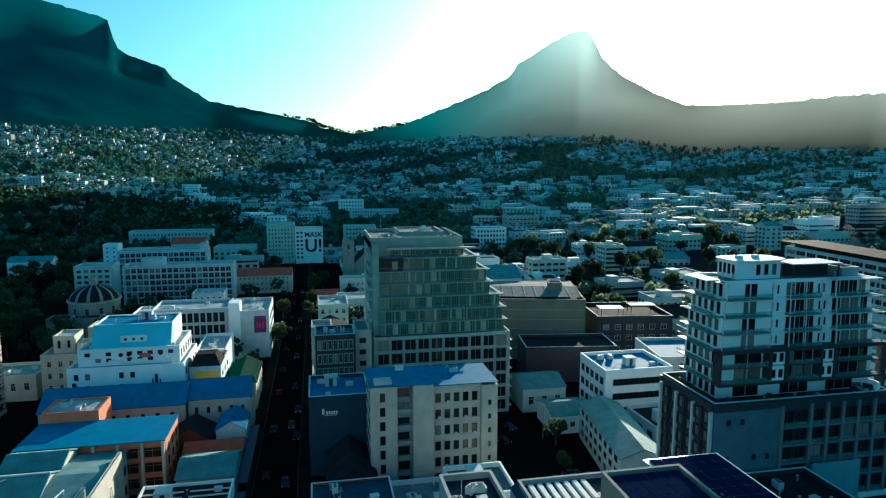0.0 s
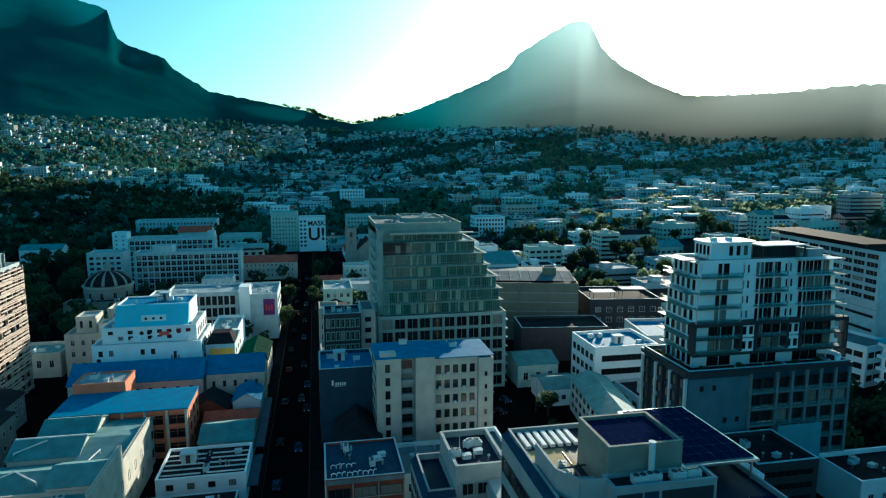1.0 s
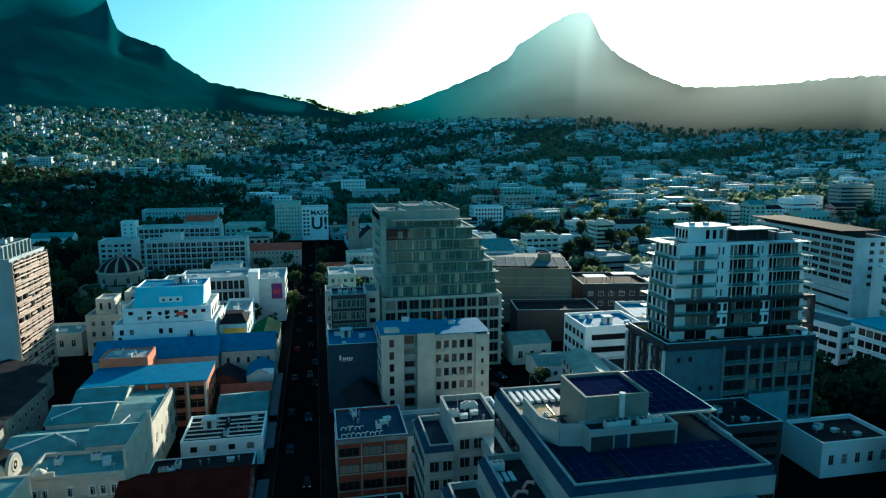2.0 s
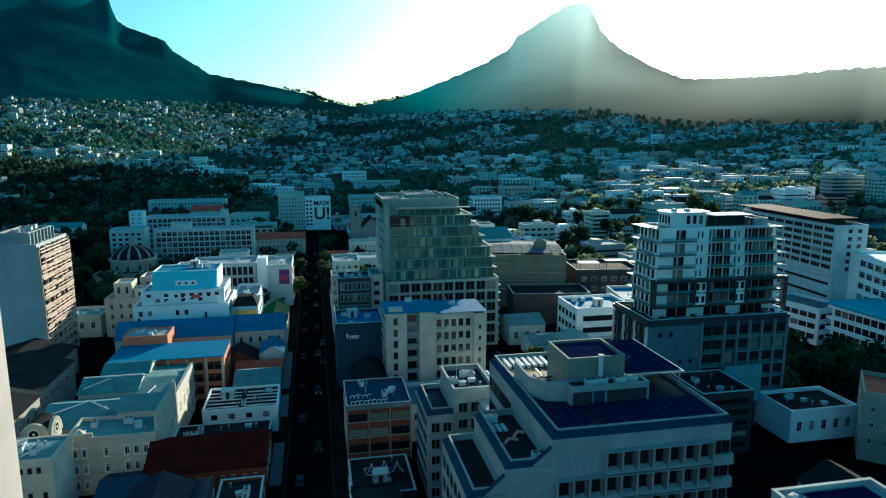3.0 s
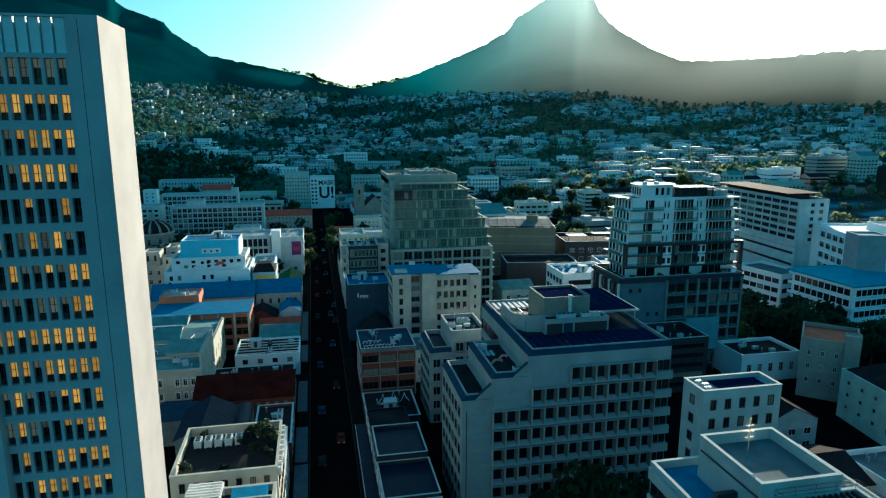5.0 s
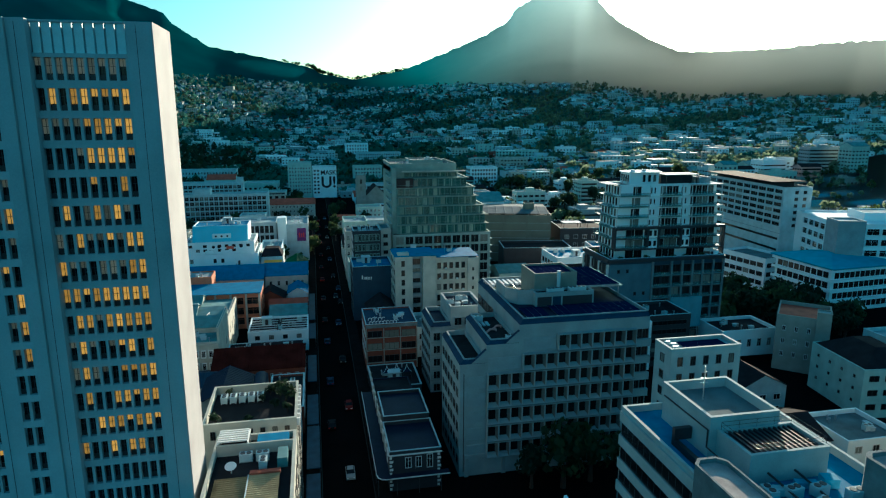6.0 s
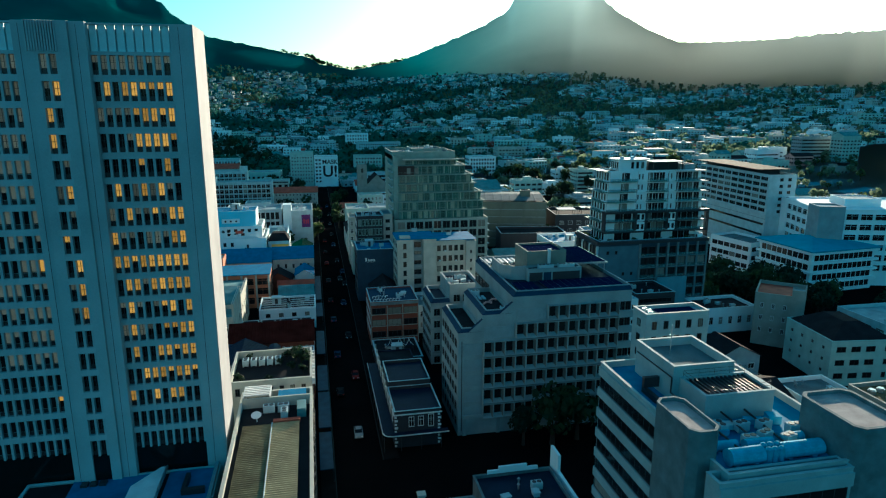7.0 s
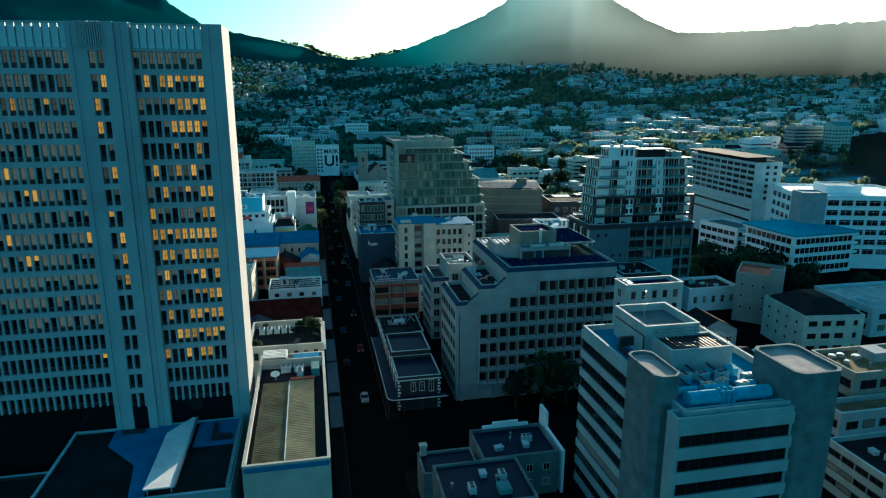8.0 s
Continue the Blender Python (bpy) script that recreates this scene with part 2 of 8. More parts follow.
# ---- mesh helpers ----
class Geo:
    """Collects faces with a material slot each."""
    def __init__(self):
        self.v, self.f, self.i = [], [], []
    def face(self, pts, mi=0):
        k = len(self.v)
        self.v += [tuple(p) for p in pts]
        self.f.append(tuple(range(k, k + len(pts))))
        self.i.append(mi)
        return self
    def box(self, x0, y0, z0, x1, y1, z1, mi=0):
        k = len(self.v)
        self.v += [(x0, y0, z0), (x1, y0, z0), (x1, y1, z0), (x0, y1, z0), (x0, y0, z1), (x1, y0, z1), (x1, y1, z1), (x0, y1, z1)]
        self.f += [(k + a, k + b, k + c, k + d) for a, b, c, d in ((0, 3, 2, 1), (4, 5, 6, 7), (0, 1, 5, 4), (1, 2, 6, 5), (2, 3, 7, 6), (3, 0, 4, 7))]
        self.i += [mi] * 6
        return self
    def prism(self, poly, z0, z1, mi=0):
        """poly runs anticlockwise seen from above."""
        k, n = len(self.v), len(poly)
        self.v += [(x, y, z0) for x, y in poly] + [(x, y, z1) for x, y in poly]
        self.f += [tuple(range(k + n - 1, k - 1, -1)), tuple(range(k + n, k + 2 * n))]
        self.f += [(k + i, k + (i + 1) % n, k + n + (i + 1) % n, k + n + i) for i in range(n)]
        self.i += [mi] * (n + 2)
        return self
    def cyl(self, x, y, r, z0, z1, n=12, mi=0, r1=None):
        r1 = r if r1 is None else r1
        k = len(self.v)
        for rr, z in ((r, z0), (r1, z1)):
            self.v += [(x + rr * math.cos(2 * math.pi * i / n), y + rr * math.sin(2 * math.pi * i / n), z) for i in range(n)]
        self.f += [tuple(range(k + n - 1, k - 1, -1)), tuple(range(k + n, k + 2 * n))]
        self.f += [(k + i, k + (i + 1) % n, k + n + (i + 1) % n, k + n + i) for i in range(n)]
        self.i += [mi] * (n + 2)
        return self
    def tube(self, a, b, r, n=6, mi=0):
        a, b = Vector(a), Vector(b)
        d = (b - a).normalized()
        u = d.orthogonal().normalized()
        w = d.cross(u)
        k = len(self.v)
        for p in (a, b):
            self.v += [tuple(p + r * (u * math.cos(2 * math.pi * i / n) + w * math.sin(2 * math.pi * i / n))) for i in range(n)]
        self.f += [tuple(range(k + n - 1, k - 1, -1)), tuple(range(k + n, k + 2 * n))]
        self.f += [(k + i, k + (i + 1) % n, k + n + (i + 1) % n, k + n + i) for i in range(n)]
        self.i += [mi] * (n + 2)
        return self
    def data(self, name, mats, weld=False):
        me = bpy.data.meshes.new(name)
        me.from_pydata(self.v, [], self.f)
        for m in mats:
            me.materials.append(m)
        me.polygons.foreach_set("material_index", self.i)
        if weld:
            bm = bmesh.new()
            bm.from_mesh(me)
            bmesh.ops.remove_doubles(bm, verts=bm.verts, dist=0.002)
            bm.to_mesh(me)
            bm.free()
        me.update()
        return me


def part(name, geo, mats, parent, label="", m=None):
    """One mesh object under a thing or under a part; geo may be a finished mesh."""
    me = geo if isinstance(geo, bpy.types.Mesh) else geo.data(name, mats if isinstance(mats, (list, tuple)) else [mats], weld=len(geo.f) < 600)
    ob = new(name, me)
    ob.parent = parent
    if m is not None:
        ob.matrix_basis = m
    return tagged(ob, label)


def thing(name, label, category, m, group="", kind=""):
    ob = new(name)
    ob.empty_display_size = 0.5
    ob.matrix_basis = m
    return tagged(ob, label, category, group, kind)


def single(name, geo, mats, label, category, m=None, group="", kind=""):
    ob = new(name, geo.data(name, mats if isinstance(mats, (list, tuple)) else [mats]))
    if m is not None:
        ob.matrix_basis = m
    return tagged(ob, label, category, group, kind)


# ---- terrain ----
SKYLINE = [(-180, 0), (-75, 2), (-45, 10), (-30, 13), (-22.3, 12.4), (-16.4, 11.3), (-15.6, 11.0), (-15.2, 9.4), (-14.9, 8.8), (-13.8, 8.4), (-11.6, 7.7), (-11.3, 7.1), (-8.5, 5.3), (-5.3, 4.75), (-0.2, 3.8),
           (0.7, 3.25), (3.6, 2.8), (7.6, 3.55), (11.1, 4.9), (15.1, 6.55), (17.3, 7.8), (17.65, 8.55), (18.1, 8.95), (18.9, 9.3), (19.9, 9.95), (21.8, 10.97), (22.9, 11.25), (23.8, 11.1), (24.5, 9.9), (25.0, 8.9),
           (26.6, 7.5), (29.3, 6.0), (31.8, 4.94), (35.4, 4.9), (39.4, 4.96), (43.1, 5.25), (50, 5.3), (75, 2), (180, 0)]
RIDGE = [(-180, 3000), (-60, 2600), (-25, 2900), (-8, 2700), (3, 2300), (12, 2250), (23, 2300), (32, 1900), (45, 1500), (75, 900), (180, 2000)]
FOOT = [(-180, 500), (-20, 520), (0, 480), (20, 430), (45, 330), (75, 250), (180, 500)]
RZ_AZ, RZ_EL = zip(*SKYLINE)
SOFT_AZ = np.arange(-180, 181, 1.0)
SOFT_EL = np.convolve(np.pad(np.interp(SOFT_AZ, RZ_AZ, RZ_EL), 6, mode="edge"), np.ones(13) / 13, mode="valid")

MID_AZ = np.arange(-180, 180.1, 0.25)
MID_EL = np.convolve(np.pad(np.interp(MID_AZ, RZ_AZ, RZ_EL), 20, mode="edge"), np.ones(41) / 41, mode="valid")


def ground_z(x, y):
    """Height of the land: a flat town floor, foothills and the ring of mountains."""
    r, az = math.hypot(x, y), math.degrees(math.atan2(x, y))
    top, foot = np.interp(az, *zip(*RIDGE)), np.interp(az, *zip(*FOOT))
    if r <= foot:
        return 0.0
    u = (r - foot) / (top - foot)
    calm = float(np.interp(az, (6, 18, 27), (1.0, 0.45, 0.1)))
    bent = az + 2.6 * float(np.interp(az, (14, 31), (1.0, 0.1))) * noise.noise(Vector((x * 0.003, y * 0.003, 7.0)))
    sharp, mid, broad = np.interp(az, RZ_AZ, RZ_EL), np.interp(bent, MID_AZ, MID_EL), np.interp(az, SOFT_AZ, SOFT_EL)
    k, q = min(1.0, u) ** 3, min(1.0, u) ** 14
    el = (mid * k + broad * (1 - k)) * (1 - q) + sharp * q
    zr = (EYE + top * math.tan(radians(el))) * min(1.0, max(0.0, (85 - abs(az)) / 12))
    n1 = noise.fractal(Vector((x * 0.004, y * 0.004, 0.3)), 1.0, 2.1, 5)
    if u <= 1:
        return max(0.0, zr * (0.34 * u + 0.66 * u ** 3.2) + n1 * 14 * calm * u * (1 - u) * 2)
    return zr * max(0.0, 1 - (u - 1) * 1.3) ** 1.5


def build_ground():
    """One flat sheet to the horizon."""
    g, n = Geo(), 96
    radii = [60, 200, 500, 1200, 2600, 4600]
    g.v.append((0, 0, -0.02))
    for i in range(n):
        a = 2 * math.pi * i / n
        g.v += [(r * math.sin(a), r * math.cos(a), -0.02) for r in radii]
    for i in range(n):
        p, q = 1 + i * len(radii), 1 + (i + 1) % n * len(radii)
        g.f.append((0, q, p))
        g.f += [(p + s, q + s, q + s + 1, p + s + 1) for s in range(len(radii) - 1)]
    g.i = [0] * len(g.f)
    return single("ground", g, ASPHALT, "asphalt town floor darkened for shade, reaching to the horizon", "ground", kind="structure")


def build_mountains():
    """Foothills and the mountain range, a far backdrop from its foot to its skyline."""
    azs = [-78 + 0.3 * i for i in range(521)]
    rings = 84
    g = Geo()
    for az in azs:
        a = radians(az)
        top, foot = float(np.interp(az, *zip(*RIDGE))), float(np.interp(az, *zip(*FOOT)))
        for s in range(rings):
            r = foot - 4 + (top - foot + 4) * s / (rings - 1)
            x, y = r * math.sin(a), r * math.cos(a)
            z = ground_z(x, y)
            if s == rings - 1 and z > 60:
                z += 5 * noise.fractal(Vector((az * 2.0, 0, 0)), 1.0, 2.0, 4)
            g.v.append((x, y, z))
    for i in range(len(azs) - 1):
        for s in range(rings - 1):
            p, q = i * rings + s, (i + 1) * rings + s
            g.f.append((p, q, q + 1, p + 1))
    g.i = [0] * len(g.f)
    ob = single("backdrop", g, terrain_material(), "far scrub-covered slopes and rocky peaks tinted with haze, behind the town", "mountain", kind="structure")
    ob.data.polygons.foreach_set("use_smooth", [True] * len(ob.data.polygons))
    return ob


build_ground()
build_mountains()


# ---- building kit ----
WINDOWS = {}
TAKEN, ROOFS = [], []


def window_mesh(w, h, style, fr, gl):
    """A window that faces -y, its origin in the middle of its lower edge, on the wall's plane."""
    key = (round(w, 2), round(h, 2), style, fr.name, gl.name)
    if key in WINDOWS:
        return WINDOWS[key]
    g, a = Geo(), w / 2
    d = {"plain": 0.10, "deep": 0.45, "slim": 0.06, "band": 0.12, "crate": 1.0, "bay": 0.4}[style]
    t = {"plain": 0.10, "deep": 0.18, "slim": 0.06, "band": 0.08, "crate": 0.13, "bay": 0.14}[style]
    out, inn = [(-a, 0), (a, 0), (a, h), (-a, h)], [(-a + t, t), (a - t, t), (a - t, h - t), (-a + t, h - t)]
    for i in range(4):
        (ax, az), (bx, bz), (cx, cz), (ex, ez) = out[i], out[(i + 1) % 4], inn[(i + 1) % 4], inn[i]
        g.face([(ax, 0, az), (bx, 0, bz), (bx, -d, bz), (ax, -d, az)])
        g.face([(ax, -d, az), (bx, -d, bz), (cx, -d, cz), (ex, -d, ez)])
        if style != "crate" or i != 0:
            g.face([(ex, -d, ez), (cx, -d, cz), (cx, -0.02, cz), (ex, -0.02, ez)])
    low, right = t, a - t
    if style == "crate":
        # a splayed fin narrows the glass, its shade put into a darker concrete
        right = a * 0.60
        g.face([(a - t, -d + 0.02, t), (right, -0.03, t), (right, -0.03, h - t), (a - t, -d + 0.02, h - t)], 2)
        low = h * 0.2
        g.face([(-a + t, -d, t), (a - t, -d, t), (a - t, -0.02, low), (-a + t, -0.02, low)])
    bars = max(2, round(w / 1.5)) if style == "band" else (1 if style == "crate" or style == "slim" and w < 1.6 else 2)
    xs, zs = [-a + t], [low]
    for k in range(1, bars):
        x = -a + w * k / bars
        xs += [x - 0.04, x + 0.04]
    xs.append(right)
    if h > 1.5 and style in ("plain", "deep"):
        zs += [low + (h - low) * 0.6, low + (h - low) * 0.6 + 0.07]
    zs.append(h - t)
    for p in range(len(xs) - 1):
        for q in range(len(zs) - 1):
            g.face([(xs[p], -0.02, zs[q]), (xs[p + 1], -0.02, zs[q]), (xs[p + 1], -0.02, zs[q + 1]), (xs[p], -0.02, zs[q + 1])], 0 if p % 2 or q % 2 else 1)
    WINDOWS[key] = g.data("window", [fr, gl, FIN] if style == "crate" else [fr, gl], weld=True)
    return WINDOWS[key]


def on_side(parent, box, side, u, z, off=0.0):
    """The pose on a box's side at the share u of its length, from its left as seen from outside."""
    x0, y0, x1, y1 = box
    o = parent.location
    x, y, turn = {"S": (x0 + u * (x1 - x0), y0 - off, 0), "E": (x1 + off, y0 + u * (y1 - y0), 90), "N": (x1 - u * (x1 - x0), y1 + off, 180), "W": (x0 - off, y1 - u * (y1 - y0), 270)}[side]
    return pose(x - o.x, y - o.y, z - o.z, 0, 0, turn)


def face(parent, box, side, zlo, zhi, cols, rows, wf=0.5, hf=0.5, style="plain", fr=FRAME, gl=GLASS, span=(0.04, 0.96), blinds=0.12, skip=0.0):
    """Rows of windows on one side, each a part of its own."""
    x0, y0, x1, y1 = box
    length = (x1 - x0 if side in "SN" else y1 - y0) * (span[1] - span[0])
    cw, rh = length / cols, (zhi - zlo) / rows
    for r in range(rows):
        for c in range(cols):
            if skip and random.random() < skip:
                continue
            glass = GLASSW if random.random() < blinds else gl
            u = span[0] + (span[1] - span[0]) * (c + 0.5) / cols
            part("window", window_mesh(cw * wf, rh * hf, style, fr, glass), None, parent, m=on_side(parent, box, side, u, zlo + rh * (r + (1 - hf) / 2)))


def shell(parent, x0, y0, x1, y1, z0, z1, wall, roof, par=0.9, t=0.3):
    """Walls with a parapet round a sunken flat roof."""
    TAKEN.append((x0, y0, x1, y1))
    if abs(parent.rotation_euler.z) < 0.01 and (x1 - x0) * (y1 - y0) > 70 and par > 0.15:
        ROOFS.append((x0 + 1.2, y0 + 1.2, x1 - 1.2, y1 - 1.2, z1 - par))
    o = parent.location
    x0, x1, y0, y1, z0, z1 = x0 - o.x, x1 - o.x, y0 - o.y, y1 - o.y, z0 - o.z, z1 - o.z
    g = Geo()
    zd = z1 - par
    out, inn = [(x0, y0), (x1, y0), (x1, y1), (x0, y1)], [(x0 + t, y0 + t), (x1 - t, y0 + t), (x1 - t, y1 - t), (x0 + t, y1 - t)]
    for i in range(4):
        (ax, ay), (bx, by) = out[i], out[(i + 1) % 4]
        (cx, cy), (dx, dy) = inn[i], inn[(i + 1) % 4]
        g.face([(ax, ay, z0), (bx, by, z0), (bx, by, z1), (ax, ay, z1)])
        g.face([(ax, ay, z1), (bx, by, z1), (dx, dy, z1), (cx, cy, z1)])
        g.face([(dx, dy, zd - 0.2), (cx, cy, zd - 0.2), (cx, cy, z1), (dx, dy, z1)])
    part("wall", g, wall, parent)
    part("roof", Geo().box(x0 + t, y0 + t, zd - 0.3, x1 - t, y1 - t, zd), roof, parent)
    # coping stones along the parapet
    c, e, h = Geo(), 0.06, 0.1
    a4 = [(x0 - e, y0 - e), (x1 + e, y0 - e), (x1 + e, y1 + e), (x0 - e, y1 + e)]
    b4 = [(x0 + t + e, y0 + t + e), (x1 - t - e, y0 + t + e), (x1 - t - e, y1 - t - e), (x0 + t + e, y1 - t - e)]
    for i in range(4):
        p, q, u, v = a4[i], a4[(i + 1) % 4], b4[(i + 1) % 4], b4[i]
        c.face([(*p, z1 + h), (*q, z1 + h), (*u, z1 + h), (*v, z1 + h)])
        c.face([(*p, z1 + 0.003), (*q, z1 + 0.003), (*q, z1 + h), (*p, z1 + h)])
        c.face([(*u, z1 + 0.003), (*v, z1 + 0.003), (*v, z1 + h), (*u, z1 + h)])
    part("coping", c, PALE if wall in (CONC, GREY, BRICK, DARK, NAVY) else wall, parent)


def seams(a, b, step):
    """The cross-section of a sheet roof: flat stretches and raised seams."""
    if not step:
        return [(a, b, 0, 0)]
    n = max(1, int((b - a) / step))
    w, res = (b - a) / n, []
    for i in range(n):
        p = a + w * i
        res += [(p, p + w * 0.8, 0, 0), (p + w * 0.8, p + w * 0.9, 0, 0.09), (p + w * 0.9, p + w, 0.09, 0)]
    return res


def pitched(parent, x0, y0, x1, y1, z0, z1, rise, wall, roof, axis="x", over=0.3, ribs=0.0, par=0.0):
    """Walls with gables and a pitched roof whose ridge runs along the axis; ribs: spacing of raised seams."""
    TAKEN.append((x0, y0, x1, y1))
    o = parent.location
    x0, x1, y0, y1, z0, z1 = x0 - o.x, x1 - o.x, y0 - o.y, y1 - o.y, z0 - o.z, z1 - o.z
    g = Geo().box(x0, y0, z0, x1, y1, z1)
    r, t = Geo(), 0.18
    if axis == "x":
        ym, zt = (y0 + y1) / 2, z1 + rise
        for x in (x0, x1):
            pts = [(x, y0, z1), (x, y1, z1), (x, ym, zt + par)]
            g.face(pts if x == x1 else pts[::-1])
        for ya, yb in ((y0 - over, ym), (y1 + over, ym)):
            k = (zt - z1) / abs(ym - y0)
            za = z1 - k * over
            for xa, xb, ha, hb in seams(x0 - over, x1 + over, ribs):
                r.face([(xa, ya, za + t + ha), (xb, ya, za + t + hb), (xb, yb, zt + t + hb), (xa, yb, zt + t + ha)])
            r.face([(x0 - over, ya, za), (x1 + over, ya, za), (x1 + over, ya, za + t), (x0 - over, ya, za + t)])
            for x in (x0 - over, x1 + over):
                r.face([(x, ya, za), (x, ya, za + t), (x, yb, zt + t), (x, yb, zt)])
    else:
        xm, zt = (x0 + x1) / 2, z1 + rise
        for y in (y0, y1):
            pts = [(x0, y, z1), (x1, y, z1), (xm, y, zt + par)]
            g.face(pts if y == y0 else pts[::-1])
        for xa, xb in ((x0 - over, xm), (x1 + over, xm)):
            k = (zt - z1) / abs(xm - x0)
            za = z1 - k * over
            for ya, yb, ha, hb in seams(y0 - over, y1 + over, ribs):
                r.face([(xa, ya, za + t + ha), (xa, yb, za + t + hb), (xb, yb, zt + t + hb), (xb, ya, zt + t + ha)])
            r.face([(xa, y0 - over, za), (xa, y1 + over, za), (xa, y1 + over, za + t), (xa, y0 - over, za + t)])
            for y in (y0 - over, y1 + over):
                r.face([(xa, y, za), (xa, y, za + t), (xb, y, zt + t), (xb, y, zt)])
    part("wall", g, wall, parent)
    part("roof", r, roof, parent)


def hipped(parent, x0, y0, x1, y1, z, rise, inx, iny, material=None):
    """A hipped roof over a rectangle given in the parent's own space."""
    g = Geo()
    e = [(x0, y0, z), (x1, y0, z), (x1, y1, z), (x0, y1, z)]
    t = [(x0 + inx, y0 + iny, z + rise), (x1 - inx, y0 + iny, z + rise), (x1 - inx, y1 - iny, z + rise), (x0 + inx, y1 - iny, z + rise)]
    for k in range(4):
        g.face([e[k], e[(k + 1) % 4], t[(k + 1) % 4], t[k]])
    g.face(t)
    part("hipped_roof", g, material or SLATE, parent)


def house_at(label, x, y, z=0.0, rot=0.0, name="building", category="building", group=""):
    return thing(name, label, category, pose(x, y, z, 0, 0, rot), group)


def simple(label, x0, y0, x1, y1, z1, wall, roof, faces=(), par=0.9, z0=0.0, rot=0.0, **kw):
    """A flat-roofed block; faces: (side, zlo, zhi, cols, rows, width share, height share, style)."""
    b = house_at(label, x0, y0, z0, rot, **kw)
    shell(b, x0, y0, x1, y1, z0, z1, wall, roof, par)
    for f in faces:
        face(b, (x0, y0, x1, y1), f[0], z0 + f[1], z0 + f[2], *f[3:])
    return b


def gabled(label, x0, y0, x1, y1, z1, rise, wall, roof, axis="x", faces=(), z0=0.0, rot=0.0, ribs=0.6, **kw):
    b = house_at(label, x0, y0, z0, rot, **kw)
    pitched(b, x0, y0, x1, y1, z0, z1, rise, wall, roof, axis, ribs=ribs)
    for f in faces:
        face(b, (x0, y0, x1, y1), f[0], z0 + f[1], z0 + f[2], *f[3:])
    return b


def strip(parent, name, box, side, u0, u1, z0, z1, depth, material, back=0.0, under=None):
    """A slab, band or pier that stands proud of a wall."""
    x0, y0, x1, y1 = box
    length = x1 - x0 if side in "SN" else y1 - y0
    m = on_side(parent, box, side, (u0 + u1) / 2, z0)
    if under is not None:
        m = under.matrix_basis.inverted() @ m
    return part(name, Geo().box(-length * (u1 - u0) / 2, -depth, 0, length * (u1 - u0) / 2, back, z1 - z0), material, under or parent, m=m)


